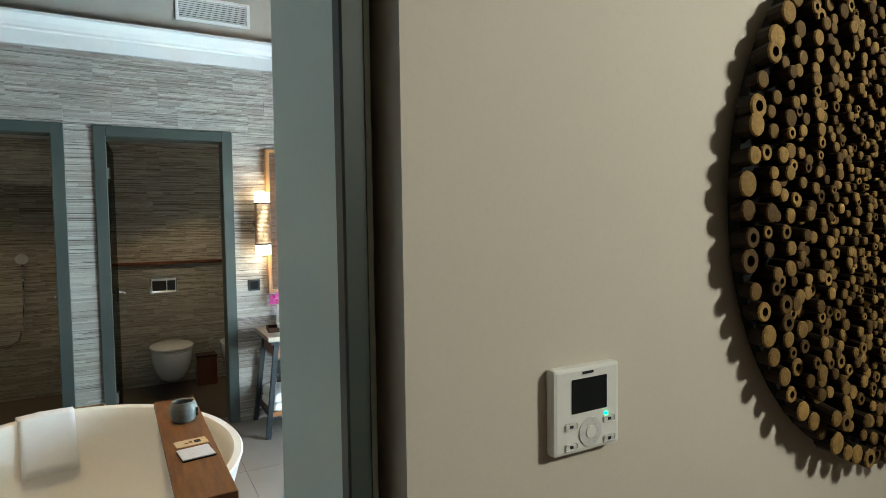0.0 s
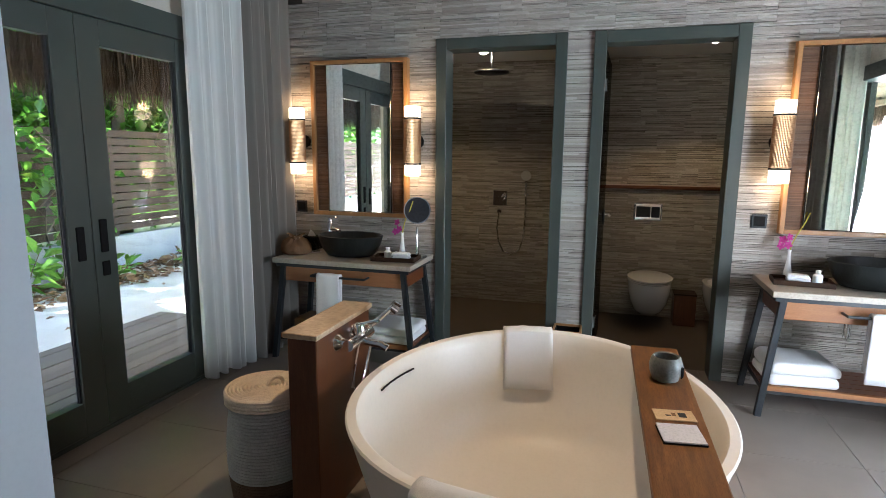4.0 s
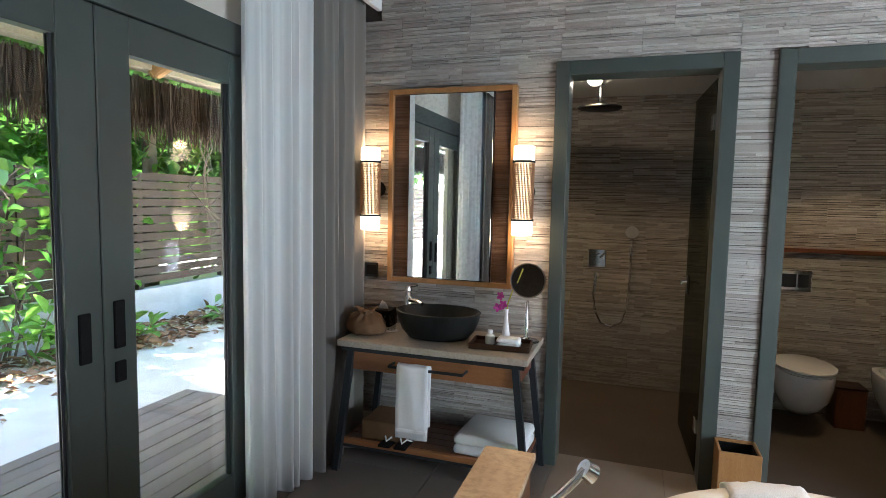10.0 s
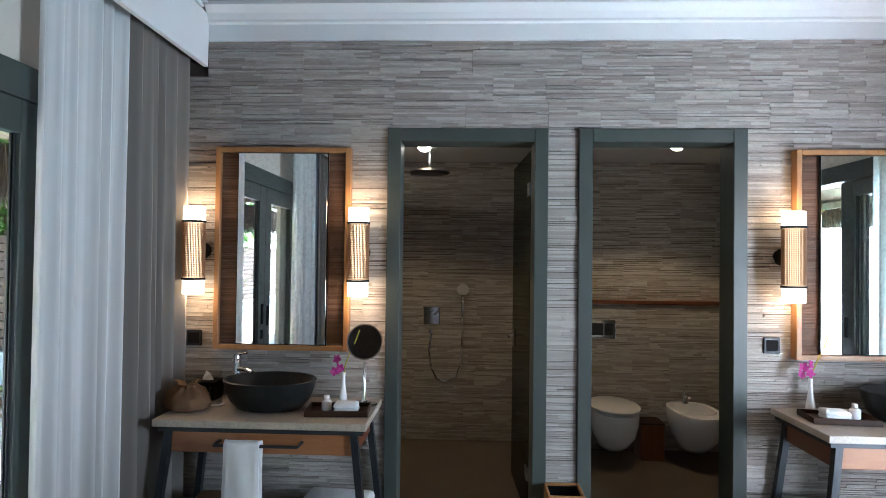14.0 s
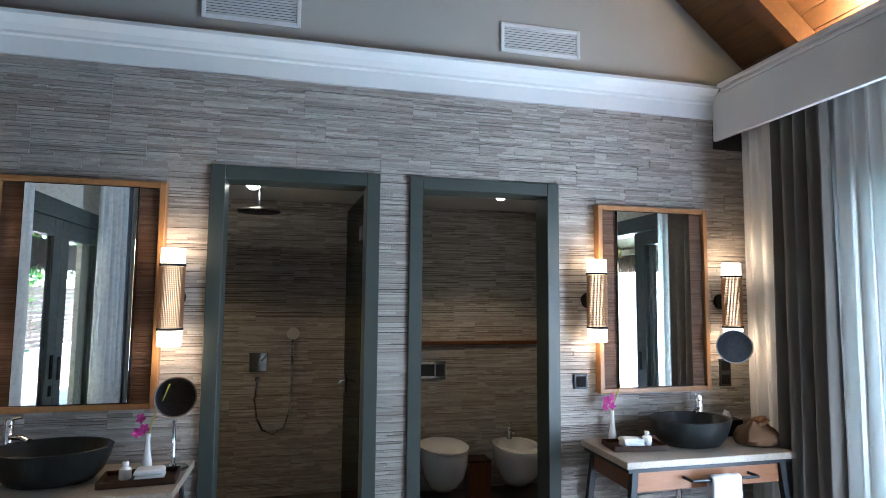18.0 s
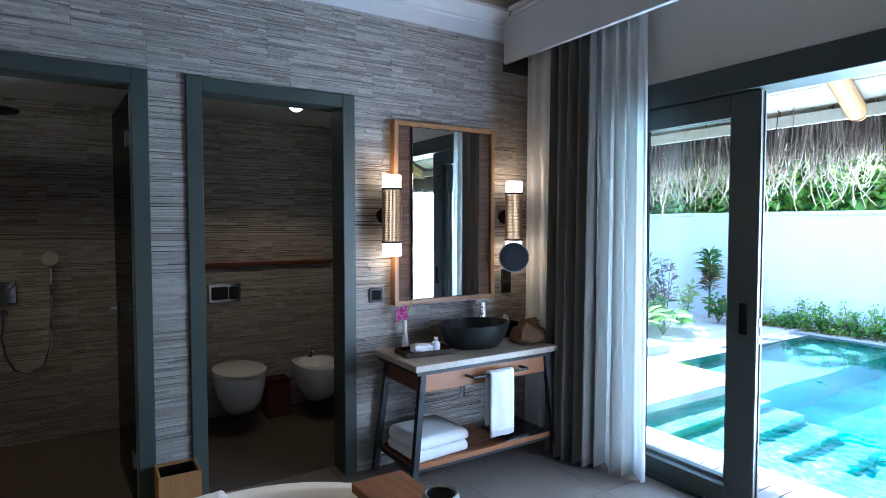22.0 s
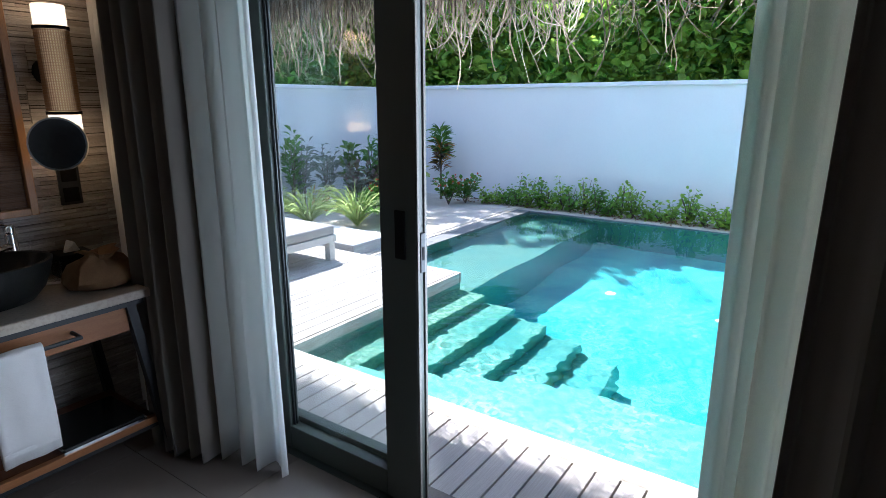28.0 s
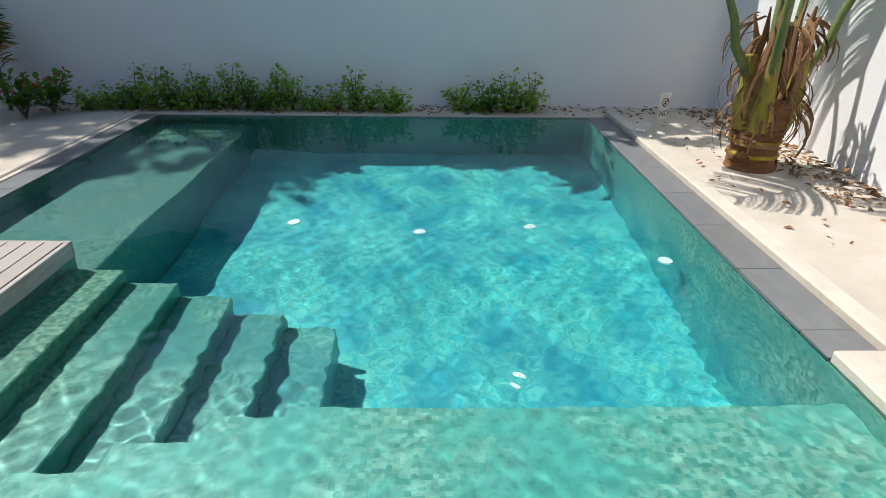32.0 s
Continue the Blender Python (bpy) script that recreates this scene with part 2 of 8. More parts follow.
MAT = {
    "stone": surface("split_stone", (0.41, 0.375, 0.335), (0.57, 0.53, 0.48), 0.75, 14, 90, 0.6, 0.004, stretch=(1, 1, 6), vary=0.62, vary_hue=(0.16, 0.133, 0.108), stain=0.3),
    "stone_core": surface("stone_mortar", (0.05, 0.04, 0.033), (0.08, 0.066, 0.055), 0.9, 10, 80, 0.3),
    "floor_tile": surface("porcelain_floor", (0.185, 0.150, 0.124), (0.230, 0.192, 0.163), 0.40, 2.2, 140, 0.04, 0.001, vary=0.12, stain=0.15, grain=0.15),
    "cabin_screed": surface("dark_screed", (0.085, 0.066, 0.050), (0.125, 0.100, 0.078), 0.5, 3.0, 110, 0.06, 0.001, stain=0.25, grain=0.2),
    "grout": surface("grout", (0.15, 0.13, 0.112), (0.19, 0.165, 0.145), 0.9, 12, 90, 0.3),
    "beige_wall": surface("beige_paint", (0.58, 0.52, 0.44), (0.62, 0.555, 0.47), 0.72, 1.6, 160, 0.08, 0.001, stain=0.08, grain=0.15),
    "gable_paint": surface("grey_beige_paint", (0.37, 0.355, 0.32), (0.41, 0.39, 0.35), 0.72, 1.6, 160, 0.08, 0.001, stain=0.08, grain=0.15),
    "white_paint": surface("white_moulding_paint", (0.65, 0.66, 0.66), (0.70, 0.70, 0.69), 0.5, 2.0, 90, 0.05, 0.001, stain=0.06, grain=0.15),
    "grey_green": surface("grey_green_paint", (0.041, 0.051, 0.044), (0.051, 0.062, 0.053), 0.42, 3.0, 120, 0.08, 0.001, stain=0.12, grain=0.15),
    "pale_blue": surface("pale_blue_grey_paint", (0.36, 0.40, 0.45), (0.40, 0.44, 0.49), 0.5, 2.0, 120, 0.06, 0.001, stain=0.06, grain=0.15),
    "pale_jamb": surface("pale_grey_green_paint", (0.68, 0.745, 0.675), (0.72, 0.785, 0.715), 0.5, 2.0, 120, 0.06, 0.001, stain=0.06, grain=0.15),
    "dark_timber": surface("dark_stained_timber", (0.030, 0.014, 0.007), (0.055, 0.026, 0.012), 0.5, 5, 60, 0.2, 0.002, stretch=(1, 12, 1), vary=0.4),
    "ceiling_timber": surface("honey_ceiling_boards", (0.105, 0.048, 0.016), (0.165, 0.080, 0.028), 0.45, 5, 60, 0.2, 0.002, stretch=(6, 1, 6), vary=0.3),
    "oak": surface("oiled_oak", (0.28, 0.130, 0.038), (0.37, 0.185, 0.062), 0.45, 6, 70, 0.15, 0.001, stretch=(6, 6, 1), vary=0.15),
    "teak": surface("teak", (0.105, 0.030, 0.009), (0.175, 0.056, 0.018), 0.34, 7, 70, 0.15, 0.001, stretch=(9, 1, 9), vary=0.15),
    "bath_teak": surface("oiled_bath_teak", (0.105, 0.040, 0.011), (0.26, 0.112, 0.034), 0.5, 5, 60, 0.15, 0.001, stretch=(9, 1, 9), stain=0.5, spec=0.25),
    "teak_upright": surface("teak_panel", (0.095, 0.030, 0.010), (0.155, 0.054, 0.019), 0.36, 7, 70, 0.15, 0.001, stretch=(9, 9, 1), vary=0.15),
    "drawer_wood": surface("drawer_wood", (0.27, 0.105, 0.034), (0.35, 0.15, 0.055), 0.45, 7, 70, 0.12, 0.001, stretch=(1, 9, 9)),
    "travertine": surface("travertine", (0.34, 0.235, 0.14), (0.52, 0.40, 0.27), 0.4, 9, 55, 0.12, 0.002, stain=0.4, distort=0.8),
    "vanity_stone": surface("vanity_stone", (0.34, 0.285, 0.225), (0.44, 0.385, 0.31), 0.38, 7, 80, 0.06, 0.001, stain=0.3, distort=0.5),
    "dark_metal": surface("grey_blue_metal", (0.017, 0.020, 0.023), (0.026, 0.030, 0.033), 0.45, 4, 120, 0.06, 0.001, metal=0.3, stain=0.1),
    "black": surface("matt_black", (0.006, 0.006, 0.006), (0.010, 0.010, 0.010), 0.78, 5, 120, 0.05, 0.001, stain=0.0, spec=0.1),
    "chrome": surface("chrome", (0.82, 0.83, 0.84), (0.88, 0.88, 0.89), 0.08, 4, 60, 0.0, metal=1.0, stain=0.0, rough_var=0.03),
    "basin_stone": surface("black_basin_stone", (0.004, 0.0045, 0.0042), (0.016, 0.018, 0.0165), 0.42, 9, 90, 0.3, 0.003, stretch=(2.2, 2.2, 0.35), stain=0.3, spec=0.3),
    "tub": surface("matt_tub", (0.74, 0.70, 0.63), (0.79, 0.75, 0.69), 0.38, 1.5, 60, 0.02, 0.001, stain=0.05, grain=0.15),
    "ceramic": surface("white_ceramic", (0.78, 0.77, 0.75), (0.82, 0.81, 0.79), 0.12, 2, 60, 0.0, stain=0.0, grain=0.0, coat=0.4, rough_var=0.03),
    "towel": surface("white_towelling", (0.80, 0.79, 0.78), (0.86, 0.85, 0.84), 0.95, 12, 420, 0.9, 0.004, stain=0.05, sheen=0.3),
    "rope_pale": surface("pale_rope", (0.68, 0.55, 0.41), (0.78, 0.66, 0.52), 0.85, 20, 160, 0.6, 0.004, stain=0.15),
    "rope_grey": surface("grey_rope", (0.42, 0.42, 0.40), (0.52, 0.52, 0.49), 0.85, 20, 160, 0.6, 0.004, stain=0.15),
    "rope_brown": surface("brown_rope", (0.10, 0.065, 0.04), (0.15, 0.10, 0.065), 0.85, 20, 160, 0.6, 0.004, stain=0.15),
    "hessian": surface("hessian", (0.14, 0.075, 0.036), (0.20, 0.115, 0.058), 0.95, 16, 300, 0.8, 0.003, stain=0.2),
    "stoneware": surface("grey_stoneware", (0.07, 0.075, 0.066), (0.20, 0.205, 0.185), 0.45, 16, 110, 0.15, 0.001, stain=0.3),
    "card": surface("kraft_card", (0.56, 0.38, 0.20), (0.62, 0.43, 0.24), 0.7, 8, 150, 0.05, 0.001, stain=0.05),
    "paper": surface("grey_paper", (0.62, 0.60, 0.62), (0.68, 0.66, 0.68), 0.6, 5, 120, 0.03, 0.001, stain=0.0),
    "plastic": surface("white_plastic", (0.72, 0.70, 0.66), (0.76, 0.74, 0.70), 0.4, 3, 120, 0.02, 0.001, stain=0.0, grain=0.15),
    "button": surface("grey_button", (0.60, 0.585, 0.56), (0.64, 0.62, 0.60), 0.45, 3, 120, 0.02, 0.001, stain=0.0),
    "screen": surface("unlit_screen", (0.010, 0.012, 0.012), (0.014, 0.016, 0.016), 0.18, 3, 90, 0.0, stain=0.0),
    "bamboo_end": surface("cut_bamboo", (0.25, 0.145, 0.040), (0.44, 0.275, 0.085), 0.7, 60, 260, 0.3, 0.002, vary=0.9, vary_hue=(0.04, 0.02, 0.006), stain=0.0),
    # brown skin taken near black: shade between the stubs is in the colour
    "bamboo_side": surface("bamboo_skin_shaded", (0.008, 0.0045, 0.002), (0.025, 0.014, 0.005), 0.6, 50, 200, 0.2, 0.002, vary=0.8, vary_hue=(0.016, 0.008, 0.003), stain=0.0),
    "reed": surface("brown_reed", (0.070, 0.034, 0.018), (0.115, 0.060, 0.034), 0.6, 9, 90, 0.3, 0.002, stretch=(1, 9, 9), vary=0.55, vary_hue=(0.20, 0.125, 0.08)),
    # darker green that holds the garden side's shade; court shrubs share it
    "leaf_deep": surface("deep_green_shade_leaf", (0.045, 0.165, 0.018), (0.10, 0.27, 0.04), 0.32, 18, 120, 0.1, 0.001, vary=0.75, vary_hue=(0.16, 0.26, 0.03), stain=0.1, translucent=0.4),
    "orchid": surface("orchid_petal", (0.45, 0.02, 0.22), (0.62, 0.10, 0.36), 0.5, 30, 160, 0.1, 0.001, translucent=0.25, stain=0.0),
    "stem": surface("yellow_green_stem", (0.34, 0.30, 0.04), (0.42, 0.36, 0.07), 0.5, 20, 160, 0.05, 0.001, stain=0.0),
    "grey_curtain": cloth("grey_curtain_cloth", (0.195, 0.175, 0.148), 0.0, 0.05),
    # copy of the sheer, its colour dimmed in place of weaker light
    "sheer_dimmed": cloth("dimmed_white_curtain", (0.87, 0.89, 0.82), 0.05, 0.48),
    "sheer": cloth("sheer_voile", (0.93, 0.93, 0.91), 0.12, 0.48),
    "rattan": cloth("rattan_cane", (0.20, 0.10, 0.038), 0.0, 0.12, 300.0),
    "lamp_glass": glowing("lit_lamp_glass", (1.0, 0.74, 0.44), 0.55),
    "lamp_core": glowing("lit_lamp_core", (1.0, 0.66, 0.34), 0.26),
    "cove_glow": glowing("lit_cove", (1.0, 0.66, 0.32), 17.0),
    "led": glowing("green_led", (0.05, 1.0, 0.35), 1.2),
    "blue_led": glowing("blue_led", (0.05, 0.15, 1.0), 2.0),
    "downlight": glowing("lit_downlight", (1.0, 0.84, 0.58), 2.6),
    "glass": pane_glass("door_glass", (0.975, 0.99, 0.985)),
    "smoked": pane_glass("smoked_glass", (0.50, 0.55, 0.51), 0.35),
    "clear": pane_glass("tumbler_glass", (0.9, 0.92, 0.92)),
    "mirror": surface("silvered_mirror", (0.86, 0.88, 0.87), (0.86, 0.88, 0.87), 0.015, 4, 60, 0.0, metal=1.0, stain=0.0, rough_var=0.0),
    # mirror metal darkened in colour, in for a dark reflection
    "mirror_darkened": surface("darkened_mirror_metal", (0.16, 0.16, 0.165), (0.18, 0.18, 0.185), 0.10, 4, 60, 0.0, metal=1.0, stain=0.0),
    "duct": surface("vent_metal", (0.50, 0.50, 0.48), (0.55, 0.55, 0.53), 0.5, 4, 120, 0.03, 0.001, stain=0.1),
    "deck": surface("silvered_decking", (0.37, 0.335, 0.30), (0.53, 0.485, 0.44), 0.75, 5, 60, 0.35, 0.002, stretch=(1, 9, 9), vary=0.4, vary_hue=(0.22, 0.195, 0.17)),
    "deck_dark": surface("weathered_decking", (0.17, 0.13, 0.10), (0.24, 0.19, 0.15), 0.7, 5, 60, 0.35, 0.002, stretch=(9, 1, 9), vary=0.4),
    "sand": surface("white_coral_sand", (0.58, 0.51, 0.42), (0.70, 0.63, 0.53), 0.95, 4, 220, 0.9, 0.008, stain=0.3),
    "kerb": surface("pale_stone_kerb", (0.52, 0.46, 0.38), (0.62, 0.56, 0.47), 0.6, 6, 70, 0.2, 0.002, stain=0.3, grain=0.4),
    "coping": surface("grey_stone_coping", (0.155, 0.158, 0.16), (0.225, 0.228, 0.228), 0.4, 5, 80, 0.15, 0.002, stain=0.25, vary=0.2),
    "garden_wall": surface("white_render", (0.79, 0.78, 0.775), (0.84, 0.83, 0.82), 0.85, 0.9, 40, 0.0, 0.001, stain=0.28, grain=0.08),
    "shower_column": surface("grey_render", (0.33, 0.35, 0.38), (0.38, 0.40, 0.43), 0.8, 2, 50, 0.05, 0.002, stain=0.2, grain=0.15),
    "white_stone": surface("white_split_stone", (0.62, 0.61, 0.58), (0.70, 0.69, 0.66), 0.8, 10, 90, 0.4, 0.003, vary=0.3),
    # the tint of deep water is mixed into the mosaic colours
    "pool_mosaic_tinted": mosaic("pool_mosaic_tinted", ((0.06, 0.25, 0.20), (0.34, 0.50, 0.40), (0.09, 0.37, 0.32)), ((0.03, 0.38, 0.42), (0.15, 0.55, 0.49), (0.010, 0.25, 0.34)), 0.024),
    # two darker copies: shade on steps, bench and walls is put into colour
    "pool_step_shaded": mosaic("shaded_pool_step_mosaic", ((0.036, 0.150, 0.110), (0.24, 0.34, 0.25), (0.055, 0.22, 0.175)), ((0.02, 0.26, 0.27), (0.11, 0.40, 0.36), (0.010, 0.19, 0.23)), 0.022),
    "pool_bench": mosaic("shaded_pool_mosaic", ((0.040, 0.125, 0.105), (0.16, 0.26, 0.205), (0.070, 0.19, 0.165)), ((0.015, 0.17, 0.21), (0.05, 0.25, 0.27), (0.008, 0.13, 0.19)), 0.020),
    "water": water_surface("pool_water"),
    "cushion": surface("taupe_cushion", (0.30, 0.272, 0.25), (0.36, 0.33, 0.305), 0.9, 6, 300, 0.3, 0.002, stain=0.1, sheen=0.2, grain=0.3),
    "lounger_wood": surface("whitewashed_wood", (0.50, 0.48, 0.45), (0.60, 0.575, 0.54), 0.7, 6, 70, 0.25, 0.001, stretch=(9, 1, 9), stain=0.2),
    "rafter_wood": surface("honey_rafter", (0.36, 0.205, 0.085), (0.46, 0.28, 0.125), 0.55, 5, 70, 0.12, 0.001, stretch=(1, 9, 9), stain=0.15),
    "cream_board": surface("cream_boards", (0.42, 0.385, 0.30), (0.47, 0.43, 0.335), 0.6, 4, 70, 0.1, 0.001, stretch=(1, 9, 1), stain=0.1),
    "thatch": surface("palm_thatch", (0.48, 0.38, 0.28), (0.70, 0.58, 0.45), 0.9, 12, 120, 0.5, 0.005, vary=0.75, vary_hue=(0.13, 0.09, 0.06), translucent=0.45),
    # thatch copy with the shade of the garden eave in its colour
    "thatch_shaded": surface("shaded_palm_thatch", (0.055, 0.04, 0.027), (0.10, 0.072, 0.05), 0.9, 12, 120, 0.5, 0.005, vary=0.7, vary_hue=(0.07, 0.05, 0.03)),
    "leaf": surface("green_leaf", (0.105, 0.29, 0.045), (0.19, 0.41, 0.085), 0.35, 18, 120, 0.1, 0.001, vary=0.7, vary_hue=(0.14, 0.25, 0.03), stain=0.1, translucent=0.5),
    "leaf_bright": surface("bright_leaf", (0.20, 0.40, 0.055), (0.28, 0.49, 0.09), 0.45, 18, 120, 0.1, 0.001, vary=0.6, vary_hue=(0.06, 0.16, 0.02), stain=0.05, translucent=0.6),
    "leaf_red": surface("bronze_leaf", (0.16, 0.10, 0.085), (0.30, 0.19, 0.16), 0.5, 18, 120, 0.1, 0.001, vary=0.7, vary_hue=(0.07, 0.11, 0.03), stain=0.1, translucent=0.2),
    # yellow-green leaf, its colour raised in place of sunlight
    "leaf_sunlit": surface("yellow_green_leaf", (0.36, 0.56, 0.07), (0.50, 0.66, 0.14), 0.45, 18, 120, 0.1, 0.001, vary=0.6, vary_hue=(0.12, 0.26, 0.03), stain=0.05, translucent=0.6),
    "leaf_orange": surface("rust_orange_leaf", (0.50, 0.17, 0.03), (0.62, 0.30, 0.05), 0.45, 18, 120, 0.1, 0.001, vary=0.7, vary_hue=(0.16, 0.22, 0.03), stain=0.05, translucent=0.4),
    "leaf_grey": surface("grey_green_leaf", (0.22, 0.27, 0.20), (0.36, 0.38, 0.30), 0.5, 18, 120, 0.1, 0.001, vary=0.6, vary_hue=(0.12, 0.15, 0.12), stain=0.05, translucent=0.3),
    "thatch_brown": surface("brown_palm_thatch", (0.20, 0.150, 0.115), (0.34, 0.265, 0.205), 0.9, 12, 120, 0.5, 0.005, vary=0.75, vary_hue=(0.07, 0.05, 0.035), translucent=0.25),
    "edge_grey": surface("weathered_aluminium", (0.13, 0.125, 0.11), (0.18, 0.17, 0.15), 0.6, 5, 120, 0.1, 0.001),
    "leaf_stripe": surface("striped_leaf", (0.30, 0.46, 0.08), (0.86, 0.84, 0.42), 0.5, 40, 160, 0.1, 0.001, stretch=(1, 1, 0.2), vary=0.5, vary_hue=(0.10, 0.20, 0.03), stain=0.0, translucent=0.3),
    "petal_red": surface("red_flower", (0.55, 0.05, 0.02), (0.65, 0.12, 0.04), 0.5, 20, 120, 0.1, 0.001, stain=0.0, translucent=0.2),
    "petal_pink": surface("pink_flower", (0.55, 0.16, 0.24), (0.65, 0.25, 0.30), 0.5, 20, 120, 0.1, 0.001, stain=0.0, translucent=0.2),
    "twig": surface("bark", (0.14, 0.105, 0.075), (0.21, 0.165, 0.125), 0.85, 12, 80, 0.5, 0.004),
    "palm_bark": surface("palm_bark", (0.16, 0.075, 0.036), (0.29, 0.145, 0.068), 0.85, 9, 70, 0.6, 0.006, stretch=(1, 1, 4), vary=0.6, vary_hue=(0.08, 0.045, 0.022)),
    "palm_boot": surface("palm_leaf_base", (0.34, 0.32, 0.045), (0.24, 0.125, 0.06), 0.6, 4, 60, 0.3, 0.003, stretch=(1, 1, 0.5), stain=0.4),
    "palm_ring": surface("yellow_palm_ring", (0.55, 0.38, 0.04), (0.17, 0.085, 0.03), 0.6, 5, 70, 0.2, 0.002),
    "palm_stalk": surface("green_palm_stalk", (0.10, 0.145, 0.045), (0.20, 0.22, 0.085), 0.5, 5, 90, 0.15, 0.001),
    "dry_leaf": surface("dry_leaf", (0.27, 0.14, 0.065), (0.40, 0.24, 0.12), 0.85, 16, 120, 0.3, 0.002, vary=0.7, vary_hue=(0.11, 0.06, 0.03), stain=0.1),
    "fence": surface("brown_fence_board", (0.070, 0.050, 0.038), (0.110, 0.082, 0.062), 0.75, 6, 70, 0.3, 0.002, stretch=(9, 1, 9), vary=0.4),
    "concrete": surface("pale_concrete", (0.40, 0.40, 0.40), (0.48, 0.48, 0.475), 0.85, 3, 70, 0.2, 0.002, stain=0.25, grain=0.35),
    "sign": surface("white_sign", (0.68, 0.67, 0.64), (0.72, 0.71, 0.68), 0.6, 4, 90, 0.05, 0.001, stain=0.15),
    "ink": surface("black_ink", (0.02, 0.02, 0.02), (0.03, 0.03, 0.03), 0.6, 4, 90, 0.0, stain=0.0),
    "white_spot": surface("pool_fitting", (0.78, 0.78, 0.76), (0.82, 0.82, 0.80), 0.4, 4, 90, 0.0, stain=0.0),
}
# ---- mesh helpers ----
RNG = random.Random(7)
NPR = np.random.RandomState(11)


def mesh_of(name, bm, smooth=False):
    me = bpy.data.meshes.new(name)
    bm.normal_update()
    bm.to_mesh(me)
    bm.free()
    if smooth:
        for p in me.polygons:
            p.use_smooth = True
    return me


def soften(ob, angle=40):
    for p in ob.data.polygons:
        p.use_smooth = True
    ob.data.set_sharp_from_angle(angle=radians(angle))
    return ob


def part(name, bm, material, parent=None, label="", smooth=False):
    me = bm if isinstance(bm, bpy.types.Mesh) else mesh_of(name, bm)
    me.materials.append(MAT[material]) if not me.materials else None
    ob = new(name, me)
    if smooth:
        soften(ob)
    if parent:
        ob.parent = parent
    if label:
        tagged(ob, label)
    return ob


def thing(name, at, label, category, group="", turn=0.0):
    ob = new(name)
    ob.empty_display_size = 0.05
    ob.matrix_world = pose(*at, 0, 0, turn)
    return tagged(ob, label, category, group)


def struct(name, bm, material, label="", smooth=False):
    ob = part(name, bm, material, None, "", smooth)
    return tagged(ob, label, "", "", "structure")


def nb():
    return bmesh.new()


def box(bm, x0, x1, y0, y1, z0, z1, bev=0.0, m=None, seg=1):
    mat = Matrix.Translation(((x0 + x1) / 2, (y0 + y1) / 2, (z0 + z1) / 2)) @ Matrix.Diagonal((x1 - x0, y1 - y0, z1 - z0, 1))
    if m is not None:
        mat = m @ mat
    vs = bmesh.ops.create_cube(bm, size=1.0, matrix=mat)["verts"]
    if bev:
        es = list({e for v in vs for e in v.link_edges})
        bmesh.ops.bevel(bm, geom=es, offset=bev, segments=seg, profile=0.6, affect="EDGES")
    return bm


def b1(x0, x1, y0, y1, z0, z1, bev=0.0, seg=1):
    return box(nb(), x0, x1, y0, y1, z0, z1, bev, None, seg)


def rod(bm, p0, p1, r0, r1=None, n=12, caps=True):
    p0, p1 = Vector(p0), Vector(p1)
    d = p1 - p0
    m = Matrix.Translation((p0 + p1) / 2) @ d.to_track_quat("Z", "Y").to_matrix().to_4x4()
    bmesh.ops.create_cone(bm, cap_ends=caps, segments=n, radius1=r0, radius2=r0 if r1 is None else r1, depth=d.length, matrix=m)
    return bm


def lathe(bm, prof, n=32, at=(0, 0, 0), sx=1.0, sy=1.0, close=False):
    rings = []
    for r, z in prof:
        rings.append([bm.verts.new((at[0] + sx * r * math.cos(2 * math.pi * i / n), at[1] + sy * r * math.sin(2 * math.pi * i / n), at[2] + z)) for i in range(n)])
    pairs = list(zip(rings, rings[1:]))
    if close:
        pairs.append((rings[-1], rings[0]))
    for a, b in pairs:
        for i in range(n):
            bm.faces.new((a[i], a[(i + 1) % n], b[(i + 1) % n], b[i]))
    if not close:
        bm.faces.new(list(reversed(rings[0])))
        bm.faces.new(rings[-1])
    return bm


def tube(bm, pts, r, n=8, taper=1.0):
    pts = [Vector(p) for p in pts]
    rings = []
    for i, p in enumerate(pts):
        d = (pts[min(i + 1, len(pts) - 1)] - pts[max(i - 1, 0)]).normalized()
        q = d.to_track_quat("Z", "Y")
        rr = r * (1 + (taper - 1) * i / (len(pts) - 1))
        rings.append([bm.verts.new(p + q @ Vector((rr * math.cos(2 * math.pi * k / n), rr * math.sin(2 * math.pi * k / n), 0))) for k in range(n)])
    for a, b in zip(rings, rings[1:]):
        for k in range(n):
            bm.faces.new((a[k], a[(k + 1) % n], b[(k + 1) % n], b[k]))
    bm.faces.new(list(reversed(rings[0])))
    bm.faces.new(rings[-1])
    return bm


def arc(c, r, a0, a1, n, u=(1, 0, 0), v=(0, 0, 1)):
    c, u, v = Vector(c), Vector(u), Vector(v)
    return [c + u * r * math.cos(radians(a0 + (a1 - a0) * i / n)) + v * r * math.sin(radians(a0 + (a1 - a0) * i / n)) for i in range(n + 1)]


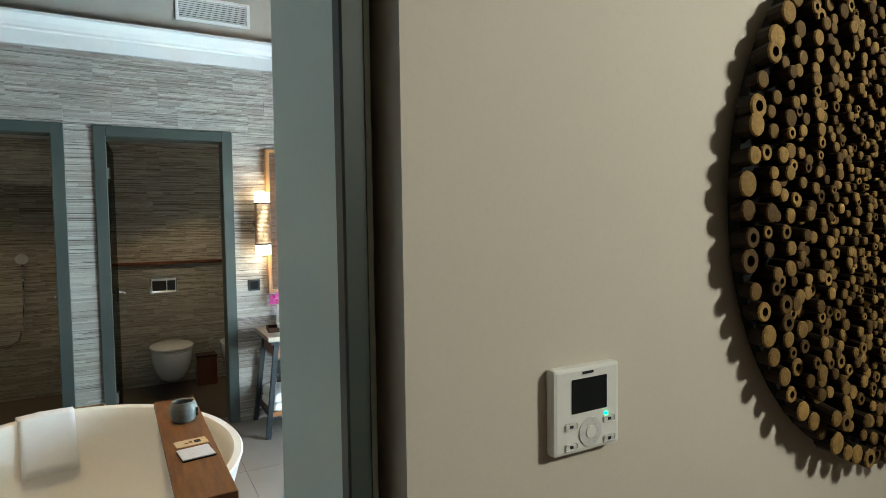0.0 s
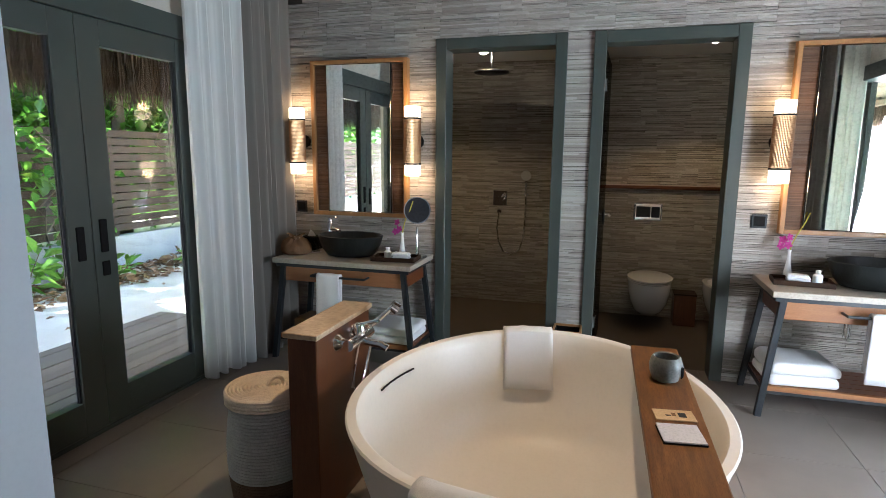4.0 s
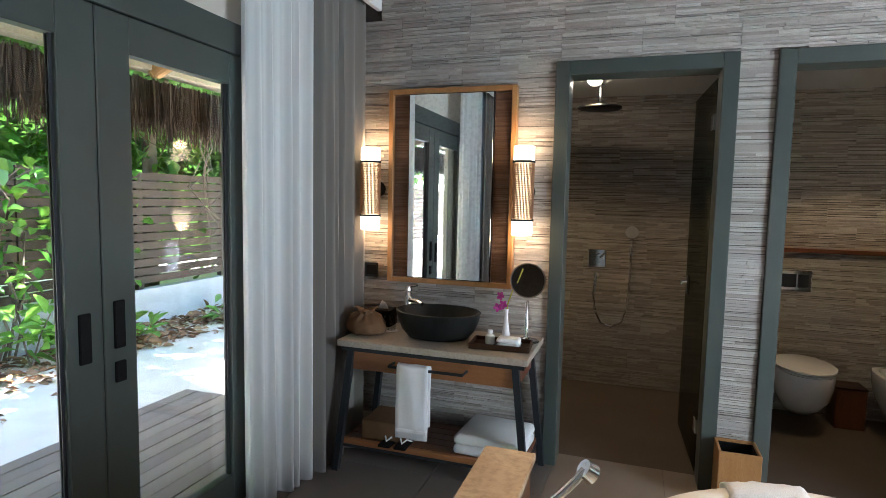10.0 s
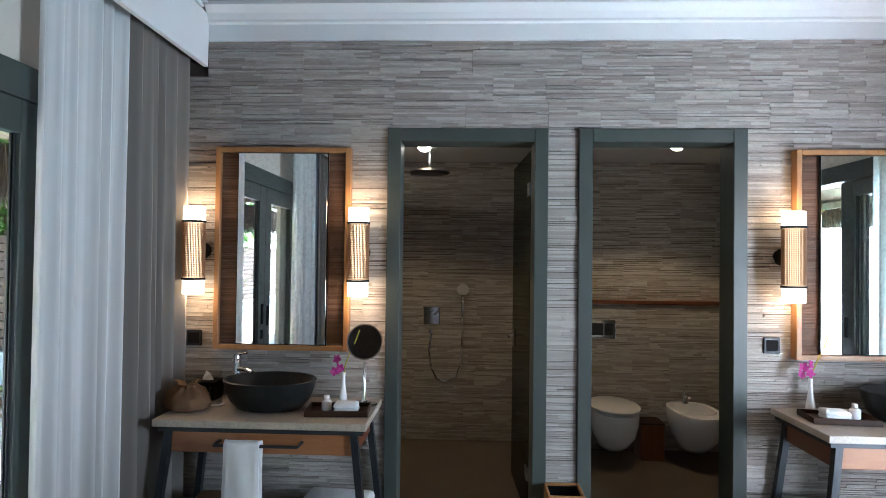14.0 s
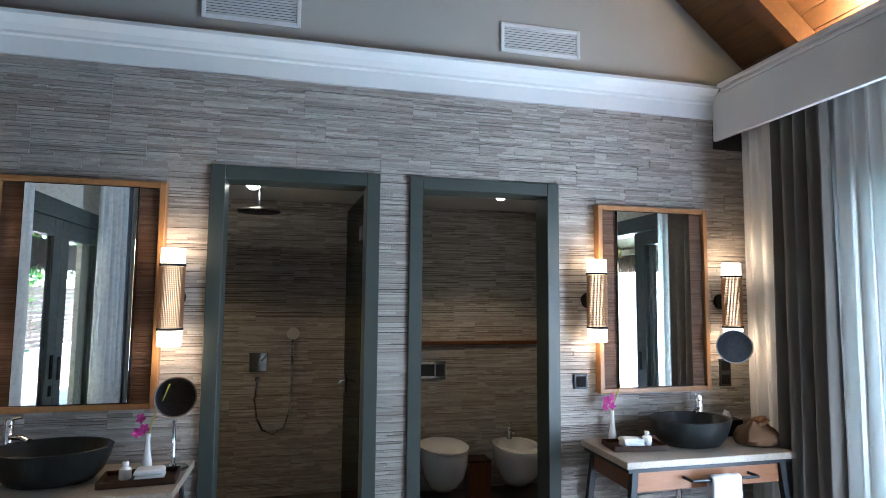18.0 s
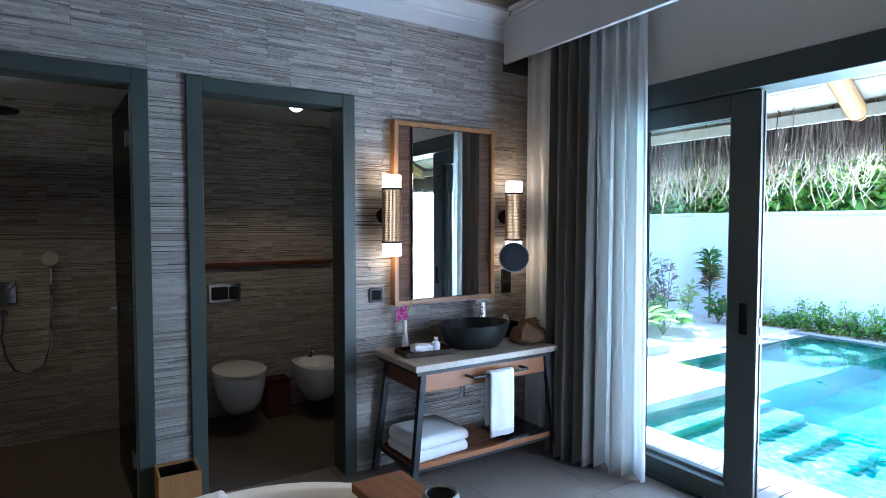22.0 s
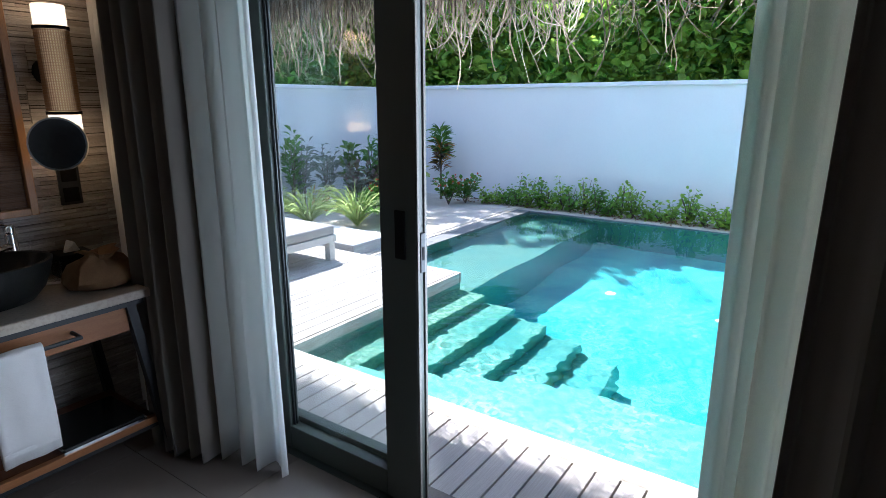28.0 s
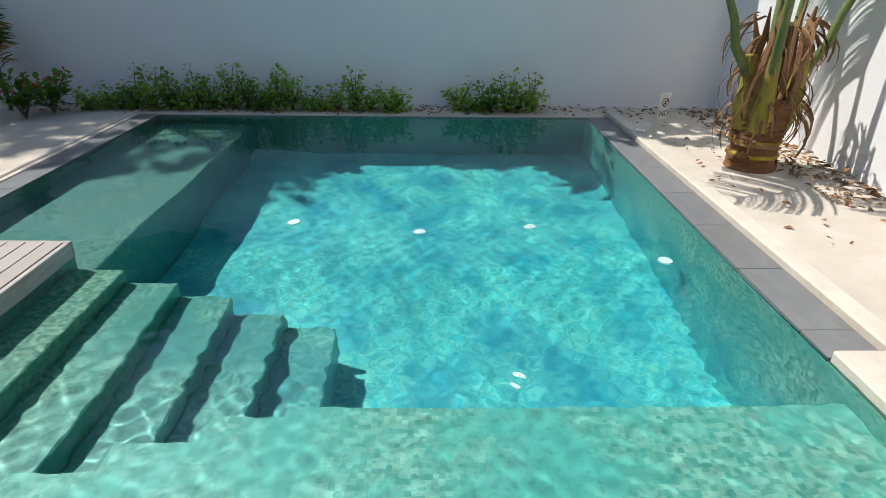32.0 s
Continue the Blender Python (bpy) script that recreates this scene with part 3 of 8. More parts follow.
def np_mesh(name, verts, faces):
    """Mesh from arrays: verts (n, 3), faces (m, 3 or 4)."""
    me = bpy.data.meshes.new(name)
    k = faces.shape[1]
    me.vertices.add(len(verts))
    me.vertices.foreach_set("co", np.ascontiguousarray(verts, np.float32).ravel())
    me.loops.add(faces.size)
    me.loops.foreach_set("vertex_index", np.ascontiguousarray(faces, np.int32).ravel())
    me.polygons.add(len(faces))
    me.polygons.foreach_set("loop_start", np.arange(0, faces.size, k, dtype=np.int32))
    me.polygons.foreach_set("loop_total", np.full(len(faces), k, np.int32))
    me.update(calc_edges=True)
    return me


BOXF = np.array([[0, 1, 2, 3], [7, 6, 5, 4], [0, 4, 5, 1], [1, 5, 6, 2], [2, 6, 7, 3], [3, 7, 4, 0]])


def flat(me):
    me.polygons.foreach_set("use_smooth", np.zeros(len(me.polygons), bool))
    return me


def boxes_mesh(name, lo, hi):
    """Many boxes in one mesh, from arrays of their low and high corners."""
    lo, hi = np.asarray(lo, float), np.asarray(hi, float)
    pick = np.array([[0, 0, 0], [0, 1, 0], [1, 1, 0], [1, 0, 0], [0, 0, 1], [0, 1, 1], [1, 1, 1], [1, 0, 1]])
    v = lo[:, None] + (hi - lo)[:, None] * pick[None]
    f = BOXF[None] + 8 * np.arange(len(lo))[:, None, None]
    return flat(np_mesh(name, v.reshape(-1, 3), f.reshape(-1, 4)))


def rand_dirs(n):
    v = NPR.normal(size=(n, 3))
    return v / np.linalg.norm(v, axis=1, keepdims=True)


def leaves_mesh(name, base, way, length, width, droop=0.25, fold=0.25):
    """Leaves of six points each, with a fold and a drooping tip."""
    n = len(base)
    way = way / np.maximum(np.linalg.norm(way, axis=1, keepdims=True), 1e-6)
    up = np.tile([0.0, 0.0, 1.0], (n, 1)) + 0.35 * NPR.normal(size=(n, 3))
    side = np.cross(way, up)
    side /= np.maximum(np.linalg.norm(side, axis=1, keepdims=True), 1e-6)
    nor = np.cross(side, way)
    L, W = np.reshape(length, (-1, 1)) * np.ones((n, 1)), np.reshape(width, (-1, 1)) * np.ones((n, 1))
    down = np.array([0, 0, -1.0]) * droop
    p0 = base
    p1 = base + way * L * 0.45 + side * W * 0.5 + nor * W * fold
    p2 = base + way * L * 0.45 - side * W * 0.5 + nor * W * fold
    pm = base + way * L * 0.5 + down * L * 0.15
    p3 = base + way * L * 0.8 + side * W * 0.33 + nor * W * fold * 0.6 + down * L * 0.35
    p4 = base + way * L * 0.8 - side * W * 0.33 + nor * W * fold * 0.6 + down * L * 0.35
    p5 = base + way * L + down * L * 0.6
    v = np.stack([p0, p1, p2, pm, p3, p4, p5], 1).reshape(-1, 3)
    f = np.array([[0, 1, 3], [0, 3, 2], [1, 4, 3], [3, 5, 2], [3, 4, 6], [3, 6, 5]])
    f = (f[None] + 7 * np.arange(n)[:, None, None]).reshape(-1, 3)
    return np_mesh(name, v, f)


def ribbons_mesh(name, pts, width):
    """Ribbons along rows of points: pts (n, k, 3), width (n,)."""
    n, k, _ = pts.shape
    d = pts[:, -1] - pts[:, 0]
    side = np.cross(d, rand_dirs(n))
    side /= np.maximum(np.linalg.norm(side, axis=1, keepdims=True), 1e-6)
    w = np.reshape(width, (-1, 1, 1)) * np.linspace(1.0, 0.45, k)[None, :, None]
    a, b = pts + side[:, None] * w * 0.5, pts - side[:, None] * w * 0.5
    v = np.stack([a, b], 2).reshape(-1, 3)
    q = np.array([[2 * i, 2 * i + 1, 2 * i + 3, 2 * i + 2] for i in range(k - 1)])
    f = (q[None] + 2 * k * np.arange(n)[:, None, None]).reshape(-1, 4)
    return np_mesh(name, v, f)


def strip_rows(z0, z1, spans_at, seed):
    """Ledger panels of thin stone strips: yields (x0, x1, z0, z1, depth)."""
    r = random.Random(seed)
    bz = z0
    while bz < z1 - 0.004:
        bh = min(0.15, z1 - bz)
        for a, b in spans_at(bz + bh / 2):
            x = a
            while x < b - 0.004:
                bw = min(r.uniform(0.28, 0.62), b - x)
                if b - (x + bw) < 0.10:
                    bw = b - x
                proud = 1.15 if r.random() < 0.6 else 0.40
                z = bz
                while z < bz + bh - 0.003:
                    h = r.choice((0.008, 0.010, 0.012, 0.015, 0.018))
                    if bz + bh - (z + h) < 0.007:
                        h = bz + bh - z
                    gap = r.choice((0.0008, 0.0012, 0.0020, 0.0042))
                    q = x
                    while q < x + bw - 0.004:
                        w = min(r.uniform(0.06, 0.30), x + bw - q)
                        if x + bw - (q + w) < 0.03:
                            w = x + bw - q
                        yield q, q + w - 0.0010, z, z + h - gap, r.choice((0.0, 0.0014, 0.0028, 0.0042, 0.0060, 0.0085)) * proud
                        q += w
                    z += h
                x += bw
        bz += bh


# ---- the room ----
WY = 5.12                      # face of the split-stone wall
XL, XR = -2.54, 2.20           # inner faces of the door walls
SH = (-1.225, -0.33)           # shower opening with its frame
WC = (-0.16, 0.752)            # toilet opening with its frame
OPEN_TOP, FACE = 2.25, 0.075
ALC_Y, ALC_Z = 6.75, 2.34      # far wall and ceiling of the two cabins


def slab(name, label, material, *b):
    return struct(name, b1(*b), material, label)


# floor bed under the tiles, cabin floor
slab("floor", "grey porcelain tiled bathroom floor with fine dark joints", "grout", XL - 0.2, XR + 0.16, -2.6, WY + 0.16, -0.12, -0.006)
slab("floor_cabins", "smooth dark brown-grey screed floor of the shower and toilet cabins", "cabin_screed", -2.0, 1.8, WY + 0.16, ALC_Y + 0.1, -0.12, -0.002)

# stone wall: the core with its two openings
bm = nb()
for a, b, z0, z1 in ((XL - 0.2, SH[0], -0.1, 2.74), (SH[1], WC[0], -0.1, 2.74), (WC[1], XR + 0.2, -0.1, 2.74), (SH[0], SH[1], OPEN_TOP, 2.74), (WC[0], WC[1], OPEN_TOP, 2.74)):
    box(bm, a, b, WY + 0.012, WY + 0.15, z0, z1)
wall_stone = struct("wall_stone", bm, "stone_core", "grey-brown split-stone strip wall with two cabin openings")
slab("wall_gable", "grey-beige painted gable wall above the cornice", "gable_paint", XL - 0.2, XR + 0.2, WY + 0.012, WY + 0.15, 2.74, 5.6)

# cabins behind
slab("wall_cabin_back", "stone-clad far wall of the cabins", "stone_core", -2.0, 1.8, ALC_Y + 0.012, ALC_Y + 0.14, -0.1, 2.5)
slab("wall_cabin_left", "stone-clad side wall of the shower cabin", "stone_core", -1.85, -1.70, WY + 0.15, ALC_Y + 0.012, -0.1, 2.5)
slab("wall_cabin_middle", "stone-clad partition between shower and toilet", "stone_core", -0.30, -0.19, WY + 0.15, ALC_Y + 0.012, -0.1, 2.5)
slab("wall_cabin_right", "stone-clad side wall of the toilet cabin", "stone_core", 1.52, 1.66, WY + 0.15, ALC_Y + 0.012, -0.1, 2.5)
slab("ceiling_cabins", "plain white ceiling of the two cabins", "white_paint", -1.70, 1.52, WY + 0.15, ALC_Y + 0.012, ALC_Z, ALC_Z + 0.1)

# garden door wall and pool door wall: solid parts round the openings
GD = (2.50, 4.24, 2.24)        # garden door frame: from y, to y, top
PD = (1.62, 4.45, 2.29)        # pool door frame
for nm, x0, x1, d, lab in (("wall_garden_side", XL - 0.16, XL, GD, "beige plastered wall round the garden doors"), ("wall_pool_side", XR, XR + 0.16, PD, "beige plastered wall round the pool doors")):
    bm = nb()
    box(bm, x0, x1, -2.6, d[0], -0.1, 3.2)
    box(bm, x0, x1, d[1], WY + 0.012, -0.1, 3.2)
    box(bm, x0, x1, d[0], d[1], d[2], 3.2)
    struct(nm, bm, "beige_wall", lab)

# near partition with the doorway that the walk comes through
JX0, JX1 = -0.70, 0.315
bm = nb()
box(bm, JX1 + 0.012, XR, 1.085, 1.64, -0.1, 3.6)
wall_near = struct("wall_near", bm, "beige_wall", "smooth beige wall beside the doorway")
bm = nb()
box(bm, XL, JX0, 1.085, 1.683, -0.1, 3.6)
box(bm, JX0, JX1, 1.085, 1.64, 2.4, 3.6)
struct("wall_near_left", bm, "pale_blue", "pale blue-grey painted wall end beside the doorway")
slab("wall_bedroom_back", "beige wall that closes the bedroom", "beige_wall", XL - 0.2, XR + 0.2, -2.7, -2.6, -0.1, 5.6)
# pale lining and dark casing of the doorway
bm = nb()
box(bm, JX1 - 0.012, JX1 - 0.001, 1.145, 1.652, 0, 2.4, 0.002)
struct("trim_doorway_lining", bm, "pale_jamb", "pale grey-green lining of the doorway")
bm = nb()
box(bm, JX1 - 0.050, JX1 - 0.018, 1.120, 1.150, 0, 2.40, 0.003)
box(bm, JX1 - 0.010, JX1 + 0.011, 1.200, 1.240, 0, 2.40, 0.002)
struct("trim_doorway_casing", bm, "grey_green", "dark grey-green casing of the doorway")

# cornice on the stone wall and the two pelmets
def cornice_profile(bm, x0, x1, y, z):
    prof = ((0.0, 0.0), (-0.018, 0.004), (-0.018, 0.095), (-0.030, 0.105), (-0.030, 0.120), (-0.045, 0.150), (-0.075, 0.178), (-0.085, 0.185), (-0.085, 0.205), (0.0, 0.205))
    a = [bm.verts.new((x0, y + p, z + q)) for p, q in prof]
    b = [bm.verts.new((x1, y + p, z + q)) for p, q in prof]
    n = len(prof)
    for i in range(n):
        bm.faces.new((a[i], b[i], b[(i + 1) % n], a[(i + 1) % n]))
    bm.faces.new(a[::-1])
    bm.faces.new(b)


PLX, PRX = -2.265, 1.865
bm = nb()
cornice_profile(bm, PLX, PRX, WY + 0.01, 2.745)
struct("trim_cornice", bm, "white_paint", "white moulded cornice on top of the stone wall")


def pelmet(name, face, wall, lab):
    s = 1 if wall > face else -1
    bm = nb()
    x0, x1 = sorted((face, face + s * 0.03))
    box(bm, x0, x1, 1.65, WY - 0.004, 2.60, 2.90, 0.003)
    x0, x1 = sorted((face - s * 0.012, face + s * 0.03))
    box(bm, x0, x1, 1.65, WY - 0.094, 2.902, 2.925, 0.004)
    x0, x1 = sorted((face - s * 0.035, face + s * 0.03))
    box(bm, x0, x1, 1.65, WY - 0.094, 2.927, 2.955, 0.005)
    x0, x1 = sorted((face + s * 0.032, wall))
    box(bm, x0, x1, 1.65, WY - 0.004, 2.90, 2.93)
    struct(name, bm, "white_paint", lab)


pelmet("trim_pelmet_pool", PRX, XR, "white boxed curtain pelmet over the pool doors")
pelmet("trim_pelmet_garden", PLX, XL, "white boxed curtain pelmet over the garden doors")

# vaulted timber ceiling: boards and rafters in one mesh a side
RIDGE_X, RIDGE_Z, EAVE = -0.20, 5.07, 2.98


def vault(name, xe, lab):
    bm = nb()
    s = 1 if xe > RIDGE_X else -1
    L = math.hypot(xe - RIDGE_X, RIDGE_Z - EAVE)
    ang = math.degrees(math.atan2(RIDGE_Z - EAVE, abs(xe - RIDGE_X)))
    base = Matrix.Translation((xe, 0, EAVE)) @ (pose(0, 0, 0, 0, ang, 0) if s > 0 else pose(0, 0, 0, 0, 180 - ang, 0))
    u = 0.0
    while u < L + 0.1:
        box(bm, -u - 0.118, -u - 0.002, -2.6, WY + 0.01, 0.0 if s > 0 else -0.02, 0.02 if s > 0 else 0.0, 0, base)
        u += 0.12
    for y in (-1.9, -0.6, 0.7, 2.0, 3.3, 4.6):
        box(bm, -L, 0.0, y - 0.045, y + 0.045, -0.14 if s > 0 else 0.004, -0.004 if s > 0 else 0.14, 0, base)
    struct(name, bm, "ceiling_timber", lab)


vault("ceiling_pool_side", XR + 0.1, "warm brown boarded ceiling slope with rafters")
vault("ceiling_garden_side", XL - 0.1, "warm brown boarded ceiling slope with rafters")


# thatched roof outside with cream soffits
def roof_side(name, xw, xe, zw, ze, lab):
    bm = nb()
    v = [bm.verts.new(p) for p in ((RIDGE_X, -3.4, 5.75), (xe, -3.4, ze + 0.30), (xe, -3.4, ze + 0.06), (xw, -3.4, zw + 0.06), (RIDGE_X, -3.4, 5.45),
                                   (RIDGE_X, 7.4, 5.75), (xe, 7.4, ze + 0.30), (xe, 7.4, ze + 0.06), (xw, 7.4, zw + 0.06), (RIDGE_X, 7.4, 5.45))]
    for i in range(5):
        bm.faces.new((v[i], v[(i + 1) % 5], v[5 + (i + 1) % 5], v[5 + i]))
    bm.faces.new(v[:5][::-1])
    bm.faces.new(v[5:])
    struct(name, bm, "thatch", lab)


roof_side("roof_pool_side", XR + 0.2, 3.22, 3.05, 2.22, "brown palm-thatched roof slope with a ragged eave")
roof_side("roof_garden_side", XL - 0.2, -4.10, 3.05, 2.30, "brown palm-thatched roof slope with a ragged eave")


def soffit(name, x0, z0, x1, z1, lab):
    bm = nb()
    n = max(4, int(abs(x1 - x0) / 0.13))
    for i in range(n):
        a, b = i / n, (i + 0.96) / n
        xa, xb, za, zb = x0 + (x1 - x0) * a, x0 + (x1 - x0) * b, z0 + (z1 - z0) * a, z0 + (z1 - z0) * b
        vs = [bm.verts.new(p) for p in ((xa, -3.3, za), (xb, -3.3, zb), (xb, 7.3, zb), (xa, 7.3, za), (xa, -3.3, za + 0.02), (xb, -3.3, zb + 0.02), (xb, 7.3, zb + 0.02), (xa, 7.3, za + 0.02))]
        for f in BOXF:
            bm.faces.new([vs[k] for k in f])
    d = Vector((x1 - x0, 0, z1 - z0))
    for y in (-1.35, 0.25, 1.85, 3.45, 5.05, 6.65):
        m = Matrix.Translation((x0, y, z0)) @ d.to_track_quat("X", "Z").to_matrix().to_4x4()
        rafter = nb()
        tip = d.length - 0.13
        rod(rafter, m @ Vector((0, 0, -0.057)), m @ Vector((tip, 0, -0.057)), 0.055, 0.052, 16)
        rod(rafter, m @ Vector((tip, 0, -0.057)), m @ Vector((tip + 0.035, 0, -0.050)), 0.052, 0.036, 16)
        struct("trim_rafter", rafter, "rafter_wood", "round honey-coloured rafter under the eave")
    s = 1 if x1 > x0 else -1
    xe = x1 - s * 0.16
    box(bm, min(xe, xe + s * 0.05), max(xe, xe + s * 0.05), -3.3, 7.3, z1 - 0.005, z1 + 0.06)
    struct(name, bm, "cream_board", lab)


soffit("ceiling_eave_pool", XR + 0.17, 2.62, 3.2, 2.10, "cream boarded eave soffit")
soffit("ceiling_eave_garden", XL - 0.17, 2.90, -4.05, 2.32, "cream boarded eave soffit")


# grey-green frames round the cabin openings
def opening_frame(name, x0, x1, lab):
    t = thing(name, ((x0 + x1) / 2, WY, 0), lab, "door frame")
    t["kind"] = "structure"
    h = (x1 - x0) / 2
    part("jamb", b1(-h, -h + FACE, -0.022, 0.155, 0, OPEN_TOP, 0.003), "grey_green", t)
    part("jamb", b1(h - FACE, h, -0.022, 0.155, 0, OPEN_TOP, 0.003), "grey_green", t)
    part("head", b1(-h + FACE + 0.0005, h - FACE - 0.0005, -0.020, 0.155, OPEN_TOP - FACE, OPEN_TOP - 0.001, 0.003), "grey_green", t)
    return t


opening_frame("door_frame_shower", *SH, "grey-green painted frame of the shower opening")
opening_frame("door_frame_toilet", *WC, "grey-green painted frame of the toilet opening")


def glass_door(name, hinge, s, ang, lab):
    """An inward-opened smoked glass door leaf on two clip hinges."""
    t = thing(name, (hinge, WY + 0.155, 0), lab, "door", turn=ang)
    t["kind"] = "structure"
    w = 0.72
    x0, x1 = sorted((0.0, s * w))
    part("glass_leaf", b1(x0, x1, 0.0, 0.01, 0.02, 2.16, 0.001), "smoked", t, "dark smoked glass leaf")
    for z in (0.28, 1.93):
        part("hinge", b1(*sorted((-s * 0.02, s * 0.05)), -0.012, 0.022, z - 0.04, z + 0.04, 0.003), "chrome", t, "chrome clip hinge")
    bm = nb()
    tube(bm, [(s * 0.62, -0.002, 1.0), (s * 0.62, -0.05, 1.0), (s * 0.53, -0.05, 1.0)], 0.009)
    lever = part("lever_handle", bm, "chrome", t, "chrome lever handle", True)
    part("lock_plate", b1(*sorted((s * 0.59, s * 0.66)), -0.008, -0.001, 0.92, 1.04, 0.002), "dark_metal", t)


glass_door("door_shower", SH[1] - FACE - 0.004, -1, -87, "smoked glass shower door, opened inwards")
glass_door("door_toilet", WC[0] + FACE + 0.004, 1, 88, "smoked glass toilet door, opened inwards")


# sliding and hinged glass doors
def door_panel(parent, x, y0, y1, z0, z1, stile, rail_b, rail_t, thick=0.05, name="door_leaf", lab=""):
    leaf = part(name, nb_panel(x, y0, y1, z0, z1, stile, rail_b, rail_t, thick), "grey_green", parent, lab)
    part("pane", b1(x - 0.004, x + 0.004, y0 + stile - 0.004, y1 - stile + 0.004, z0 + rail_b - 0.004, z1 - rail_t + 0.004), "glass", leaf)
    bm = nb()
    for s in (-1, 1):
        for a in ((y0 + stile, y0 + stile + 0.012, z0 + rail_b, z1 - rail_t), (y1 - stile - 0.012, y1 - stile, z0 + rail_b, z1 - rail_t)):
            box(bm, x + s * 0.006 - 0.002, x + s * 0.006 + 0.002, *a)
    part("glazing_bead", bm, "dark_metal", leaf)
    return leaf


def nb_panel(x, y0, y1, z0, z1, stile, rail_b, rail_t, thick):
    bm = nb()
    a, b = x - thick / 2, x + thick / 2
    box(bm, a, b, y0, y0 + stile, z0, z1, 0.003)
    box(bm, a, b, y1 - stile, y1, z0, z1, 0.003)
    box(bm, a + 0.001, b - 0.001, y0 + stile, y1 - stile, z0, z0 + rail_b, 0.002)
    box(bm, a + 0.001, b - 0.001, y0 + stile, y1 - stile, z1 - rail_t, z1, 0.002)
    return bm


def pull(parent, x, y, z, h):
    bm = b1(x - 0.006, x + 0.006, y - 0.022, y + 0.022, z - h / 2, z + h / 2, 0.003)
    part("pull_plate", bm, "black", parent, "black recessed pull plate")


garden = thing("door_garden", (0, 0, 0), "grey-green framed double glass garden doors, closed", "door")
garden["kind"] = "structure"
gx = XL + 0.02
bm = nb()
box(bm, XL - 0.10, XL + 0.05, GD[1] - 0.06, GD[1] + 0.02, 0, GD[2], 0.003)
box(bm, XL - 0.10, XL + 0.05, GD[0] - 0.02, GD[0] + 0.06, 0, GD[2], 0.003)
box(bm, XL - 0.10, XL + 0.055, GD[0] - 0.02, GD[1] + 0.02, 2.115, GD[2] + 0.01, 0.003)
box(bm, XL - 0.10, XL + 0.045, GD[0] + 0.06, GD[1] - 0.06, 0.0, 0.025, 0.002)
part("door_casing", bm, "grey_green", garden)
for y0, y1 in ((3.385, 4.178), (2.565, 3.381)):
    leaf = door_panel(garden, gx, y0, y1, 0.028, 2.112, 0.135, 0.175, 0.13, name="door_leaf")
for y, z, h in ((3.31, 1.01, 0.17), (3.445, 1.035, 0.17), (3.445, 0.865, 0.075)):
    pull(garden, gx + 0.028, y, z, h)

pool_door = thing("door_pool", (0, 0, 0), "grey-green framed sliding glass pool doors, one panel slid open", "door")
pool_door["kind"] = "structure"
bm = nb()
box(bm, XR - 0.02, XR + 0.165, PD[1] - 0.05, PD[1] + 0.02, 0, PD[2], 0.003)
box(bm, XR - 0.02, XR + 0.165, PD[0] - 0.02, PD[0] + 0.05, 0, PD[2], 0.003)
box(bm, XR - 0.03, XR + 0.165, PD[0] - 0.02, PD[1] + 0.02, 2.165, PD[2] + 0.01, 0.003)
box(bm, XR - 0.01, XR + 0.072, PD[0] + 0.05, PD[1] - 0.05, -0.06, 0.006)
part("door_casing", bm, "grey_green", pool_door)
bm = nb()
for x in (XR + 0.03, XR + 0.06):
    box(bm, x - 0.005, x + 0.005, PD[0] + 0.05, PD[1] - 0.05, 0.007, 0.016)
part("floor_track", bm, "duct", pool_door, "aluminium sliding track")
px = XR + 0.03
slid = door_panel(pool_door, px, 3.522, 4.345, 0.018, 2.16, 0.150, 0.105, 0.115, name="sliding_leaf")
door_panel(pool_door, px + 0.052, 3.60, 4.40, 0.018, 2.16, 0.10, 0.125, 0.115, name="fixed_leaf")
door_panel(pool_door, px + 0.052, 1.68, 2.56, 0.018, 2.16, 0.10, 0.125, 0.115, name="fixed_leaf")
for y, z, h in ((3.585, 1.02, 0.16),):
    part("pull_plate", b1(px - 0.031, px - 0.024, y - 0.022, y + 0.022, z - h / 2, z + h / 2, 0.003), "black", slid, "black recessed pull plate")
bm = nb()
box(bm, px - 0.012, px + 0.012, 3.5135, 3.5225, 0.90, 1.03, 0.004, None, 2)
part("lock_face", bm, "dark_metal", slid, "steel lock face plate")
bm = nb()
for s in (-1, 1):
    box(bm, *sorted((px + s * 0.0125, px + s * 0.0245)), 3.5165, 3.5215, 0.02, 2.158, 0.001)
part("edge_channel", bm, "edge_grey", slid, "pale weathered edge channel")
part("keyhole", b1(px - 0.006, px + 0.006, 3.5125, 3.5136, 0.942, 0.985, 0.0005), "black", slid)
bm = nb()
box(bm, px - 0.012, px - 0.010, 3.5195, 3.5215, 0.02, 2.15)
box(bm, px + 0.010, px + 0.012, 3.5195, 3.5215, 0.02, 2.15)
part("seal", bm, "black", slid, "black rubber brush seal")
for z in (0.30, 1.05, 1.35):
    part("hinge_plate", b1(px - 0.033, px - 0.025, 4.335, 4.365, z - 0.05, z + 0.05, 0.003), "black", pool_door, "black metal plate")
